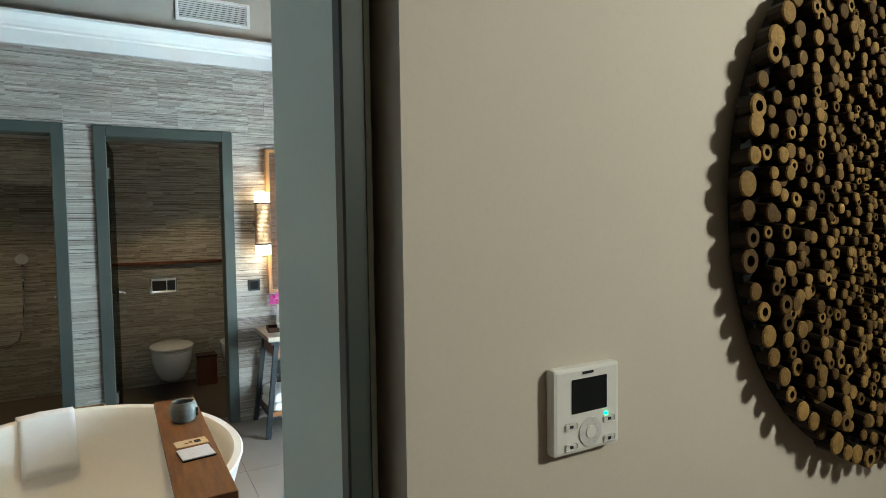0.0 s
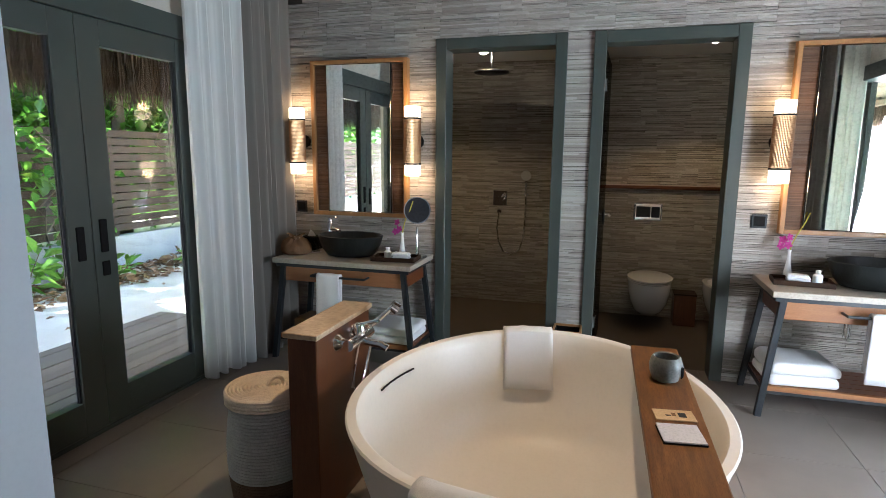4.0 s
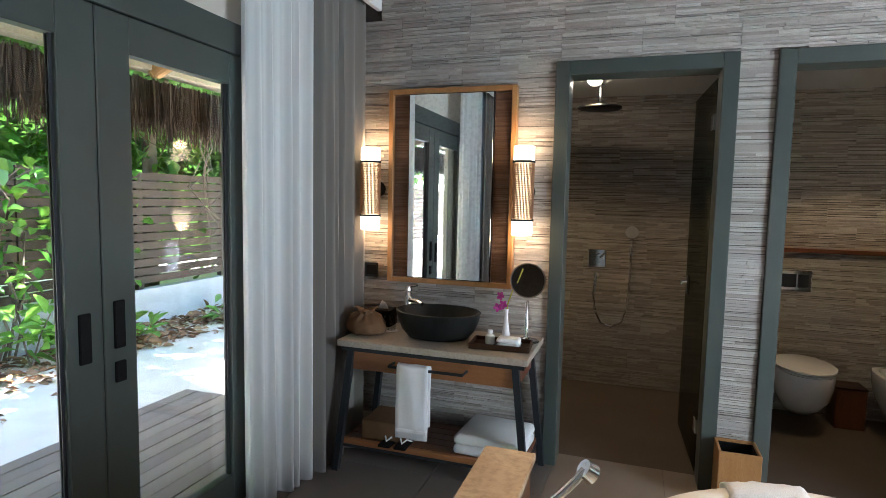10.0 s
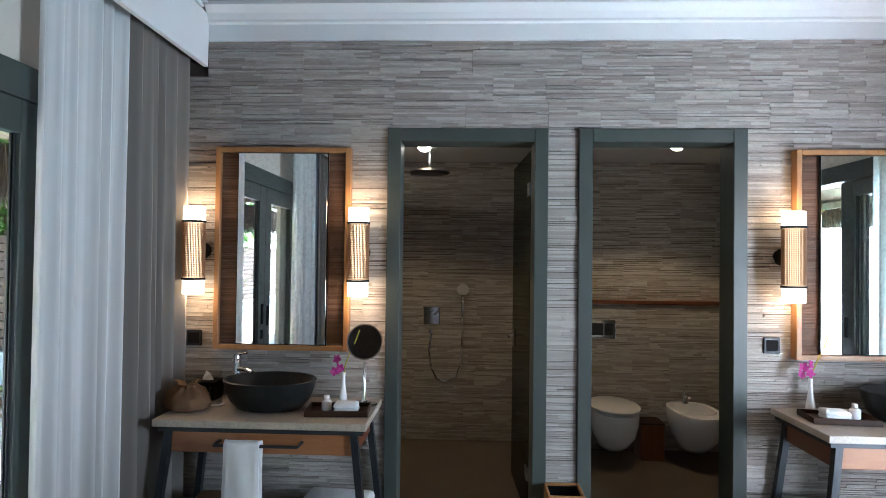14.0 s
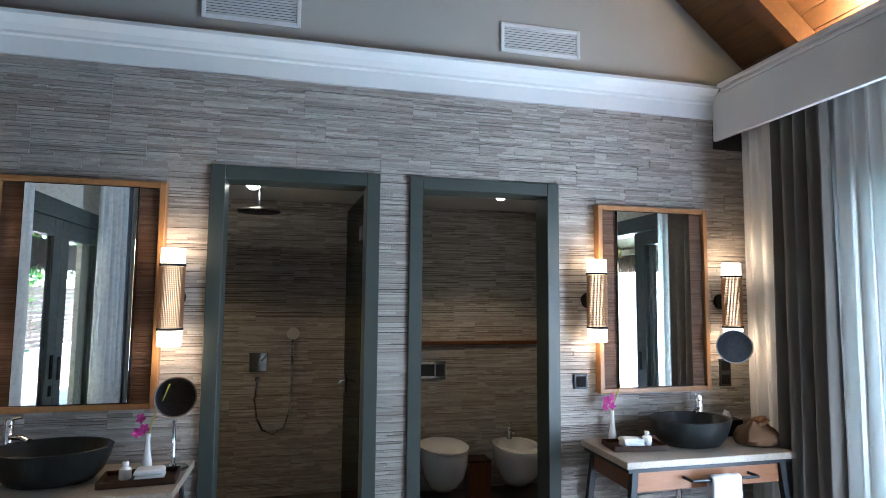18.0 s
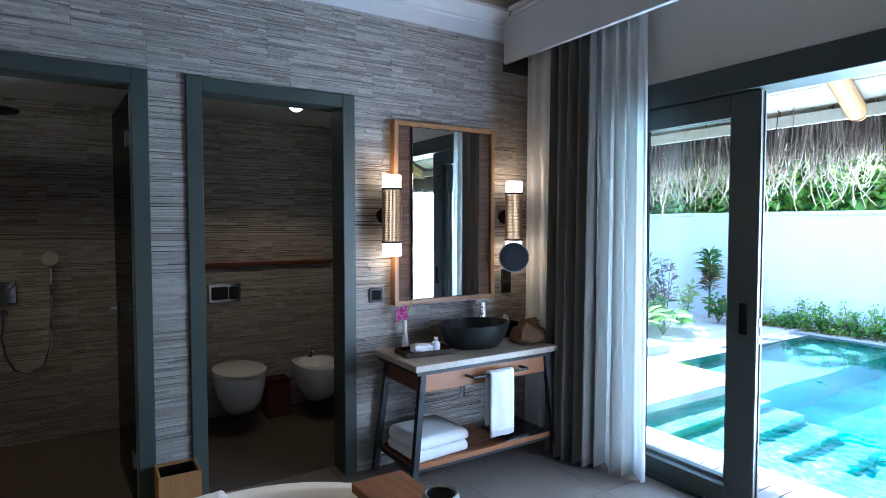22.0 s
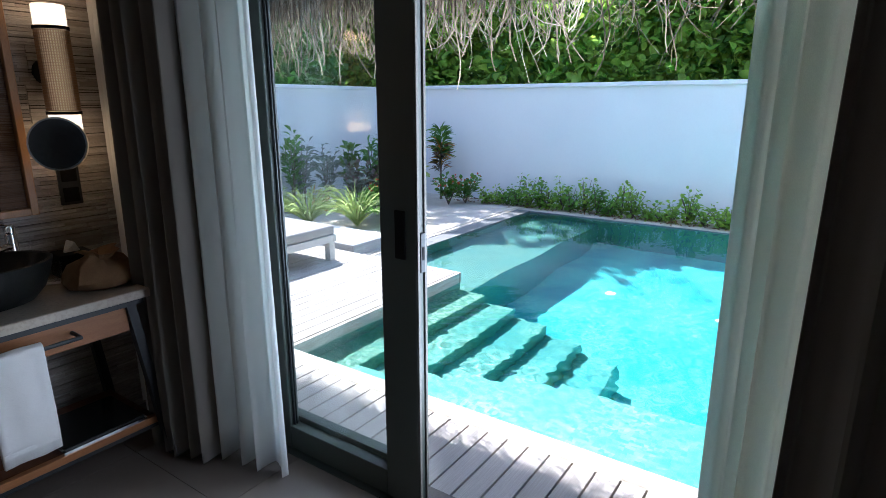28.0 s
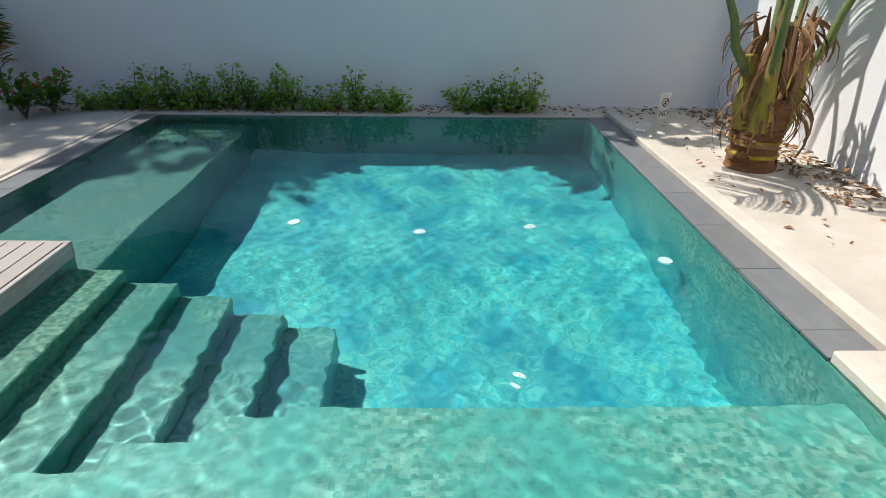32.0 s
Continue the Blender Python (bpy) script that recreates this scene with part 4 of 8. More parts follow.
# ---- curtains ----
def curtain(name, p0, p1, ztop, zbot, folds, amp, material, lab, group, seed, flare=1.0):
    """A hanging curtain from p0 to p1 in plan, with pleats that loosen and lean towards the hem."""
    r = random.Random(seed)
    p0, p1 = Vector((*p0, 0)), Vector((*p1, 0))
    d = p1 - p0
    L = d.length
    d = d.normalized()
    nrm = Vector((-d.y, d.x, 0))
    nu, nv = folds * 16, 18
    ph = [r.uniform(-0.5, 0.5) for _ in range(folds + 2)]
    am = [r.uniform(0.45, 1.35) for _ in range(folds + 2)]
    warp = [(r.uniform(-0.16, 0.16), r.uniform(0, 6.28)), (r.uniform(-0.07, 0.07), r.uniform(0, 6.28)), (r.uniform(-0.04, 0.04), r.uniform(0, 6.28))]
    lean = [r.uniform(-0.02, 0.02) for _ in range(folds + 2)]
    bm = nb()
    rows = []
    for j in range(nv + 1):
        v = j / nv
        z = ztop + (zbot - ztop) * v
        row = []
        for i in range(nu + 1):
            u = i / nu
            k = folds * (u + sum(c * math.sin(2 * math.pi * (q + 1) * u + e + 0.5 * v) for q, (c, e) in enumerate(warp)) * 0.5 * math.sin(math.pi * u))
            k = max(0.0, min(folds - 1e-6, k))
            f = int(k)
            w = k - f
            a = am[f] * (1 - w) + am[f + 1] * w
            q = ph[f] * (1 - w) + ph[f + 1] * w
            le = lean[f] * (1 - w) + lean[f + 1] * w
            s = math.sin(2 * math.pi * k + q * v * 1.6)
            s = 0.8 * math.copysign(abs(s) ** 0.8, s) + 0.3 * math.sin(4 * math.pi * k + 2.2 * q + 1.1 * v)
            off = amp * a * s * (0.75 + 0.35 * v)
            squeeze = 1 + (flare - 1) * v
            x = p0 + d * (L * (0.5 + (u - 0.5) * squeeze) + le * v) + nrm * off
            row.append(bm.verts.new((x.x, x.y, z + (0.012 * math.sin(2 * math.pi * k + 1) if j == nv else 0))))
        rows.append(row)
    for a, b in zip(rows, rows[1:]):
        for i in range(nu):
            bm.faces.new((a[i], a[i + 1], b[i + 1], b[i]))
    ob = thing(name, (0, 0, 0), lab, "curtain", group)
    c = part("drape", bm, material, ob, "", True)
    sol = c.modifiers.new("cloth", "SOLIDIFY")
    sol.thickness = 0.0015
    # heading tape with hooks hidden behind the pelmet
    bm = nb()
    m = Matrix.Translation((p0 + p1) / 2) @ Matrix.Rotation(math.atan2(d.y, d.x), 4, "Z")
    box(bm, -L / 2, L / 2, -0.012, 0.012, ztop - 0.004, ztop + 0.02, 0.003, m)
    part("heading_rail", bm, "white_paint", ob, "white curtain rail")
    return ob


CT = 2.72
G = "curtains at the doors"
curtain("sheer_curtain", (-2.43, 4.06), (-2.37, 4.50), CT, 0.02, 5, 0.036, "sheer", "white sheer curtain gathered beside the garden doors", G, 1, flare=0.92)
curtain("grey_curtain", (-2.37, 4.47), (-2.365, 5.03), CT, 0.02, 6, 0.054, "grey_curtain", "heavy grey curtain gathered in the corner", G, 2, flare=0.95)
curtain("grey_curtain", (-2.36, 1.74), (-2.38, 2.12), CT, 0.02, 4, 0.042, "grey_curtain", "heavy grey curtain drawn back beside the partition", G, 9)
curtain("sheer_curtain", (-2.43, 2.06), (-2.41, 2.90), CT, 0.02, 8, 0.036, "sheer", "white sheer curtain drawn to the side of the garden doors", G, 3)
curtain("sheer_curtain", (2.06, 5.08), (2.04, 4.62), CT, 0.02, 5, 0.026, "sheer", "narrow white sheer curtain behind the grey one", G, 4)
curtain("grey_curtain", (1.965, 4.755), (1.985, 4.38), CT, 0.02, 5, 0.060, "grey_curtain", "heavy grey curtain gathered beside the pool doors", G, 5, flare=0.97)
curtain("sheer_curtain", (2.03, 4.44), (2.08, 4.09), CT, 0.02, 4, 0.036, "sheer", "white sheer curtain gathered beside the pool doors", G, 6, flare=1.10)
curtain("sheer_curtain", (2.195, 2.645), (2.05, 2.44), CT, 0.02, 3, 0.028, "sheer_dimmed", "white curtain hanging at the open pool door", G, 7, flare=0.93)
curtain("grey_curtain", (1.985, 2.465), (1.97, 1.72), CT, 0.02, 7, 0.045, "grey_curtain", "heavy grey curtain hanging at the open pool door", G, 8)


# ---- vanity tables ----
def vanity(cx, lab, mirrored):
    """A vanity with a stone top, wooden drawer band, splayed metal trestle legs and a slatted shelf. Front faces -y."""
    s = -1 if mirrored else 1
    t = thing("vanity_table", (cx, WY, 0), lab, "vanity", "vanity tables")
    W, D, H = 0.515, 0.515, 0.735
    part("stone_top", b1(-W, W, -D, -0.012, H - 0.035, H, 0.003), "vanity_stone", t, "pale veined stone top")
    part("top_frame", nb_ring(-W + 0.02, W - 0.02, -D + 0.02, -0.02, H - 0.060, H - 0.036, 0.03), "dark_metal", t)
    dr = part("drawer", b1(-W + 0.075, W - 0.075, -D + 0.045, -D + 0.065, H - 0.165, H - 0.062, 0.002), "drawer_wood", t, "warm wooden drawer front")
    part("side_apron", b1(-W + 0.055, -W + 0.073, -D + 0.05, -0.03, H - 0.165, H - 0.062, 0.002), "teak", t)
    part("side_apron", b1(W - 0.073, W - 0.055, -D + 0.05, -0.03, H - 0.165, H - 0.062, 0.002), "teak", t)
    part("back_apron", b1(-W + 0.075, W - 0.075, -0.05, -0.03, H - 0.165, H - 0.062, 0.002), "teak", t)
    for sx in (-1, 1):
        for y0, y1 in ((-D + 0.045, -D - 0.012 + 0.03), (-0.06, -0.03)):
            bm = nb()
            leg(bm, (sx * (W - 0.065), y0, H - 0.062), (sx * (W + 0.015), y1, 0.0), 0.034)
            part("leg", bm, "dark_metal", t)
    zs = 0.155
    part("lower_frame", nb_ring(-W + 0.01, W - 0.01, -D + 0.05, -0.05, zs - 0.03, zs - 0.005, 0.025), "dark_metal", t)
    for i in range(5):
        y0 = -D + 0.078 + i * 0.074
        part("shelf_slat", b1(-W + 0.012, W - 0.012, y0, y0 + 0.070, zs - 0.004, zs + 0.016, 0.002), "teak", t)
    part("shelf_lip", b1(-W + 0.012, W - 0.012, -D + 0.045, -D + 0.073, zs - 0.012, zs + 0.018, 0.002), "drawer_wood", t)
    # towel bar and drain trap
    bx = 0.02 * s
    bar = nb()
    tube(bar, [(bx - 0.18, -D + 0.044, H - 0.105), (bx - 0.18, -D - 0.03, H - 0.105), (bx + 0.22, -D - 0.03, H - 0.105), (bx + 0.22, -D + 0.044, H - 0.105)], 0.008)
    part("towel_bar", bar, "dark_metal", t, "dark metal towel bar")
    bm = nb()
    lathe(bm, ((0.004, 0.0), (0.017, 0.004), (0.019, 0.02), (0.019, 0.085), (0.012, 0.09), (0.011, 0.12)), 16, (bx - 0.09, -0.30, H - 0.29))
    part("bottle_trap", bm, "chrome", t, "chrome bottle trap", True)
    return t


def nb_ring(x0, x1, y0, y1, z0, z1, w):
    bm = nb()
    box(bm, x0, x1, y0, y0 + w, z0, z1)
    box(bm, x0, x1, y1 - w, y1, z0, z1)
    box(bm, x0, x0 + w, y0 + w, y1 - w, z0, z1)
    box(bm, x1 - w, x1, y0 + w, y1 - w, z0, z1)
    return bm


def leg(bm, a, b, w):
    a, b = Vector(a), Vector(b)
    h = w / 2
    va = [bm.verts.new(a + Vector(o)) for o in ((-h, -h, 0), (h, -h, 0), (h, h, 0), (-h, h, 0))]
    vb = [bm.verts.new(b + Vector(o)) for o in ((-h, -h, 0), (h, -h, 0), (h, h, 0), (-h, h, 0))]
    for i in range(4):
        bm.faces.new((vb[i], vb[(i + 1) % 4], va[(i + 1) % 4], va[i]))
    bm.faces.new(va)
    bm.faces.new(vb[::-1])


VLX, VRX = -1.755, 1.395
vanity(VLX, "stone-topped vanity table on dark splayed legs in the curtain corner", True)
vanity(VRX, "stone-topped vanity table on grey metal legs beside the pool doors", False)
VT = 0.7355


def basin(cx, cy, lab):
    t = thing("basin", (cx, cy, VT), lab, "basin", "vessel basins")
    bm = nb()
    prof = [(0.12, 0.0), (0.148, 0.006), (0.180, 0.045), (0.200, 0.10), (0.212, 0.148), (0.206, 0.152), (0.198, 0.149), (0.182, 0.10), (0.15, 0.05), (0.08, 0.028), (0.012, 0.024)]
    lathe(bm, prof, 40, (0, 0, 0), 1.14, 0.86)
    part("bowl", bm, "basin_stone", t, "", True)
    bm = nb()
    lathe(bm, ((0.022, 0.024), (0.024, 0.028), (0.006, 0.030)), 16)
    part("waste", bm, "chrome", t, "chrome waste")


basin(-1.79, 4.87, "dark carved stone vessel basin on the vanity top")
basin(1.45, 4.87, "dark carved stone vessel basin on the vanity top")


def tap(cx, lab, turn):
    t = thing("basin_tap", (cx, 5.02, VT), lab, "tap", "basin taps", turn)
    bm = nb()
    lathe(bm, ((0.026, 0.0), (0.027, 0.006), (0.021, 0.012), (0.021, 0.21), (0.018, 0.216)), 20)
    part("tap_body", bm, "chrome", t, "", True)
    bm = nb()
    tube(bm, [(0, 0, 0.165), (0, -0.05, 0.172), (0, -0.10, 0.17), (0, -0.135, 0.160)], 0.013, 12)
    part("spout", bm, "chrome", t, "", True)
    bm = nb()
    lathe(bm, ((0.020, 0.218), (0.021, 0.235), (0.016, 0.248)), 20)
    tube(bm, [(0, 0, 0.240), (0, -0.03, 0.250), (0, -0.085, 0.262)], 0.0065, 8)
    part("lever", bm, "chrome", t, "", True)


tap(-2.03, "chrome single-lever basin tap", 58)
tap(1.625, "chrome single-lever basin tap", -48)


# ---- wall mirrors ----
def wall_mirror(x0, x1, lab):
    t = thing("wall_mirror", ((x0 + x1) / 2, WY, 1.0), lab, "mirror", "vanity mirrors")
    h, H = (x1 - x0) / 2, 1.13
    fr = 0.028
    part("frame", nb_frame(-h, h, 0, H, fr, -0.062, -0.003), "oak", t, "honey-coloured oak frame")
    part("mount", b1(-0.12, 0.12, -0.042, -0.003, 0.25, H - 0.25), "black", t, "black mount behind the glass")
    mw = h - 0.125
    for a, b in ((-h + fr + 0.001, -mw - 0.001), (mw + 0.001, h - fr - 0.001)):
        zz = [fr + 0.002]
        while zz[-1] < H - fr - 0.012:
            zz.append(zz[-1] + RNG.uniform(0.0045, 0.0085))
        lo = [(a, -0.036 - RNG.choice((0.0, 0.001, 0.002, 0.003)), z) for z in zz[:-1]]
        hi = [(b, -0.020, z - 0.0008) for z in zz[1:]]
        tagged(part("reed_panel", boxes_mesh("reed_panel", lo, hi), "reed", t, "dark brown panel of fine horizontal reeds"), kind="stuff")
    part("mirror_edge", b1(-mw, mw, -0.054, -0.042, fr + 0.002, H - fr - 0.002), "black", t)
    part("mirror_glass", b1(-mw + 0.004, mw - 0.004, -0.0585, -0.0545, fr + 0.006, H - fr - 0.006, 0.001), "mirror", t)


def nb_frame(x0, x1, z0, z1, w, y0, y1):
    bm = nb()
    box(bm, x0, x0 + w, y0, y1, z0, z1, 0.002)
    box(bm, x1 - w, x1, y0, y1, z0, z1, 0.002)
    box(bm, x0 + w, x1 - w, y0 + 0.001, y1, z0, z0 + w, 0.002)
    box(bm, x0 + w, x1 - w, y0 + 0.001, y1, z1 - w, z1, 0.002)
    return bm


wall_mirror(-2.185, -1.425, "tall wall mirror in a honey-coloured oak frame")
wall_mirror(0.99, 1.75, "tall wall mirror in a honey-coloured oak frame")


# ---- sconces ----
CANE = mesh_of("cane_upright", b1(-0.0015, 0.0015, -0.0022, 0.0022, -0.15, 0.15))
CANE.materials.append(MAT["rattan"])
bm = nb()
lathe(bm, ((0.0585, -0.0018), (0.0605, 0), (0.0585, 0.0018)), 28, close=True)
HOOP = mesh_of("cane_hoop", bm)
HOOP.materials.append(MAT["rattan"])


def sconce(x):
    t = thing("wall_sconce", (x, WY, 1.55), "lit cylindrical wall lamp wrapped in woven cane", "wall lamp", "wall lamps beside the mirrors")
    yc = -0.115
    bm = nb()
    rod(bm, (0, -0.0, 0), (0, -0.03, 0), 0.048, 0.048, 24)
    rod(bm, (0, -0.03, 0), (0, yc + 0.05, 0), 0.012, 0.012, 12)
    part("wall_mount", bm, "black", t, "round black wall mount", True)
    for z0, z1, nm in ((0.160, 0.240, "glass_end"), (-0.240, -0.160, "glass_end")):
        bm = nb()
        lathe(bm, ((0.054, z0), (0.0555, z0 + 0.003), (0.0555, z1 - 0.003), (0.054, z1)), 28, (0, yc, 0))
        part(nm, bm, "lamp_glass", t, "glowing opal glass end", True)
    bm = nb()
    lathe(bm, ((0.052, -0.155), (0.052, 0.155)), 28, (0, yc, 0))
    part("glass_core", bm, "lamp_core", t, "glowing opal glass core", True)
    # woven cane sleeve: thin uprights and hoops
    n = 44
    for i in range(n):
        a = 2 * math.pi * i / n
        o = new("cane_upright", CANE)
        o.parent = t
        o.matrix_local = Matrix.Translation((0.0575 * math.cos(a), yc + 0.0575 * math.sin(a), 0)) @ Matrix.Rotation(a, 4, "Z")
    k = -0.147
    while k < 0.148:
        o = new("cane_hoop", HOOP)
        o.parent = t
        o.matrix_local = Matrix.Translation((0, yc, k))
        k += 0.0098
    for z in (-0.157, 0.157):
        bm = nb()
        lathe(bm, ((0.0565, z - 0.006), (0.0615, z - 0.006), (0.0615, z + 0.006), (0.0565, z + 0.006)), 28, (0, yc, 0), close=True)
        part("metal_ring", bm, "black", t)
    for z in (0.262, -0.262):
        bulb("sconce_bulb", (x, WY + yc, 1.55 + z), 0.13, WARM, 0.04)


for x in (-2.275, -1.365, 0.945, 1.875):
    sconce(x)


# ---- switches ----
def plate(x, z, w, h, lab, nm="wall_switch", led=False):
    t = thing(nm, (x, WY, z), lab, "switch")
    part("cover", b1(-w / 2, w / 2, -0.013, 0.0, -h / 2, h / 2, 0.003), "dark_metal", t)
    n = max(1, round(h / 0.09))
    for i in range(n):
        z0 = -h / 2 + h * (i + 0.5) / n
        part("rocker", b1(-w * 0.36, w * 0.36, -0.016, -0.0132, z0 - 0.030, z0 + 0.030, 0.002), "black", t)
    if led:
        part("indicator", b1(-0.004, 0.004, -0.0175, -0.0162, -0.004, 0.004), "blue_led", t, "small blue light")


plate(-2.315, 1.055, 0.088, 0.088, "square black socket plate on the stone wall", "wall_socket")
plate(-1.325, 1.06, 0.088, 0.088, "square black switch plate with a small blue light", led=True)
plate(0.888, 1.068, 0.088, 0.088, "square dark grey switch plate on the stone wall")
plate(1.895, 1.10, 0.085, 0.17, "tall black double socket plate", "wall_socket")


# ---- things on the vanities ----
def soap_tray(cx, cy, turn):
    t = thing("amenity_tray", (cx, cy, VT), "dark woven tray with a white folded cloth and jar", "tray", "amenity trays", turn)
    part("tray_base", b1(-0.15, 0.15, -0.085, 0.085, 0.0, 0.010, 0.003), "dark_timber", t)
    bm = nb()
    box(bm, -0.155, 0.155, -0.090, -0.082, 0.0, 0.030, 0.002)
    box(bm, -0.155, 0.155, 0.082, 0.090, 0.0, 0.030, 0.002)
    box(bm, -0.155, -0.147, -0.082, 0.082, 0.0, 0.030, 0.002)
    box(bm, 0.147, 0.155, -0.082, 0.082, 0.0, 0.030, 0.002)
    part("tray_rim", bm, "dark_timber", t)


def folded_cloth(name, at, sx, sy, sz, folds, lab, turn=0.0, cat="towel"):
    t = thing(name, at, lab, cat, "folded towels", turn)
    h = sz / folds
    for i in range(folds):
        k = RNG.uniform(-0.004, 0.004)
        bm = b1(-sx / 2 + k, sx / 2 + k, -sy / 2 - k, sy / 2 - k, i * h, (i + 1) * h + 0.0006, min(h * 0.48, 0.04), 5)
        for v in bm.verts:
            e = max(abs(v.co.x) / (sx / 2), 0.92 * abs(v.co.y) / (sy / 2))
            v.co.z *= 1 - 0.22 * e ** 4
            v.co.z += 0.006 * noise.noise(v.co * 14 + Vector((at[0] * 9, i, 0)))
        part("fold", bm, "towel", t, "", True)
    return t


def jar(at, lab):
    t = thing("lotion_jar", at, lab, "jar")
    bm = nb()
    lathe(bm, ((0.022, 0.0), (0.026, 0.004), (0.026, 0.045), (0.018, 0.053), (0.012, 0.056)), 20)
    part("jar_body", bm, "ceramic", t, "", True)
    bm = nb()
    lathe(bm, ((0.013, 0.0565), (0.014, 0.060), (0.014, 0.074), (0.010, 0.077)), 16)
    part("stopper", bm, "ceramic", t, "", True)


def bud_vase(at, s, bloom):
    t = thing("bud_vase", at, "slim white ceramic bud vase with a purple orchid stem", "vase", "orchid vases")
    bm = nb()
    lathe(bm, ((0.020, 0.0), (0.024, 0.006), (0.024, 0.03), (0.012, 0.10), (0.009, 0.15), (0.012, 0.172), (0.010, 0.172), (0.007, 0.14)), 20)
    part("vase", bm, "ceramic", t, "", True)
    bm = nb()
    pts = [Vector((0, 0, 0.12)), Vector((s * 0.006, 0, 0.20)), Vector((s * 0.03, -0.01, 0.27)), Vector((s * 0.06, -0.01, 0.33)), Vector((s * 0.085, -0.012, 0.40))]
    tube(bm, pts, 0.004, 6)
    stem = part("stem", bm, "stem", t, "yellow-green arching stem", True)
    for k, (x, y, z) in enumerate(bloom):
        bm = nb()
        for a in range(5):
            ang = 2 * math.pi * a / 5 + k
            m = Matrix.Translation((x, y, z)) @ pose(0, 0, 0, 78, 0, 18 * k - 20) @ Matrix.Rotation(ang, 4, "Z") @ Matrix.Translation((0.013, 0, 0)) @ pose(0, 0, 0, 0, -16, 0) @ Matrix.Diagonal((0.015, 0.0105, 0.0022, 1))
            bmesh.ops.create_icosphere(bm, subdivisions=1, radius=1.0, matrix=m)
        part("blossom", bm, "orchid", t, "purple orchid blossom", True)


soap_tray(1.085, 4.865, -6)
folded_cloth("face_cloth", (1.06, 4.862, VT + 0.011), 0.12, 0.085, 0.05, 2, "white folded face cloth on the tray", -6)
jar((1.165, 4.865, VT + 0.011), "small white lotion jar with a round stopper")
bud_vase((1.055, 5.045, VT), 1, ((-0.045, -0.02, 0.235), (-0.02, -0.03, 0.205), (-0.055, -0.015, 0.195), (-0.012, -0.02, 0.25)))
soap_tray(-1.415, 4.80, 4)
folded_cloth("face_cloth", (-1.372, 4.79, VT + 0.011), 0.12, 0.085, 0.05, 2, "white folded face cloth on the tray", 4)
jar((-1.475, 4.80, VT + 0.011), "small white lotion jar on the dark tray")
bud_vase((-1.425, 4.955, VT), 1, ((-0.03, -0.02, 0.245), (-0.012, -0.03, 0.20), (-0.045, -0.015, 0.18)))


def tissue_box(at, turn):
    t = thing("tissue_box", at, "black cube tissue box with a white tissue showing", "tissue box", "tissue boxes", turn)
    part("cover", b1(-0.065, 0.065, -0.065, 0.065, 0.0, 0.10, 0.006, 2), "black", t)
    bm = nb()
    vs = [bm.verts.new(p) for p in ((-0.03, -0.012, 0.099), (0.03, -0.008, 0.099), (0.028, 0.012, 0.099), (-0.028, 0.010, 0.099), (-0.012, 0.004, 0.150), (0.014, -0.006, 0.138))]
    for f in ((0, 1, 5, 4), (1, 2, 5), (2, 3, 4, 5), (3, 0, 4)):
        bm.faces.new([vs[i] for i in f])
    part("tissue", bm, "towel", t, "white paper tissue")


tissue_box((-2.195, 5.035, VT), 4)
tissue_box((1.83, 5.035, VT), -4)


def pouch(at, s):
    t = thing("drawstring_pouch", at, "brown hessian drawstring pouch, tied and slumped", "pouch", "hessian pouches")
    bm = nb()
    lathe(bm, ((0.070, 0.0), (0.096, 0.010), (0.106, 0.036), (0.098, 0.066), (0.074, 0.094), (0.046, 0.110), (0.036, 0.117), (0.040, 0.126), (0.058, 0.140), (0.050, 0.141), (0.020, 0.120)), 40, (0, 0, 0), 1.15 * s, 0.9 * s)
    for v in bm.verts:
        n = noise.noise(Vector((v.co.x * 26, v.co.y * 26, v.co.z * 12)))
        v.co.x *= 1 + 0.14 * n
        v.co.y *= 1 + 0.14 * n
        v.co.z *= 1 + 0.06 * noise.noise(v.co * 20)
        if v.co.z > 0.09:
            pleat = math.sin(9 * math.atan2(v.co.y, v.co.x))
            v.co.x *= 1 + 0.13 * pleat
            v.co.y *= 1 + 0.13 * pleat
            v.co.z += 0.012 * math.sin(2 * math.atan2(v.co.y, v.co.x) + 1)
    part("sack", bm, "hessian", t, "", True)
    bm = nb()
    lathe(bm, ((0.032, 0.112), (0.038, 0.118), (0.032, 0.124)), 20, (0, 0, 0), 1.2 * s, 0.85 * s, close=True)
    part("drawstring", bm, "rope_pale", t, "pale twisted cord")


pouch((-2.195, 4.80, VT), 1.0)
pouch((1.825, 4.79, VT), 1.1)


def tumbler(at, lab="upturned clear glass tumbler"):
    t = thing("tumbler", at, lab, "glass")
    bm = nb()
    lathe(bm, ((0.030, 0.0), (0.033, 0.004), (0.036, 0.085), (0.0345, 0.085), (0.031, 0.008), (0.002, 0.006)), 20)
    part("glass_wall", bm, "clear", t, "", True)
    bm = nb()
    lathe(bm, ((0.044, -0.0005), (0.046, 0.002), (0.040, 0.0035)), 20)
    part("coaster", bm, "paper", t, "white paper coaster")


tumbler((-2.09, 4.90, VT + 0.001))
tumbler((1.735, 4.985, VT + 0.001))


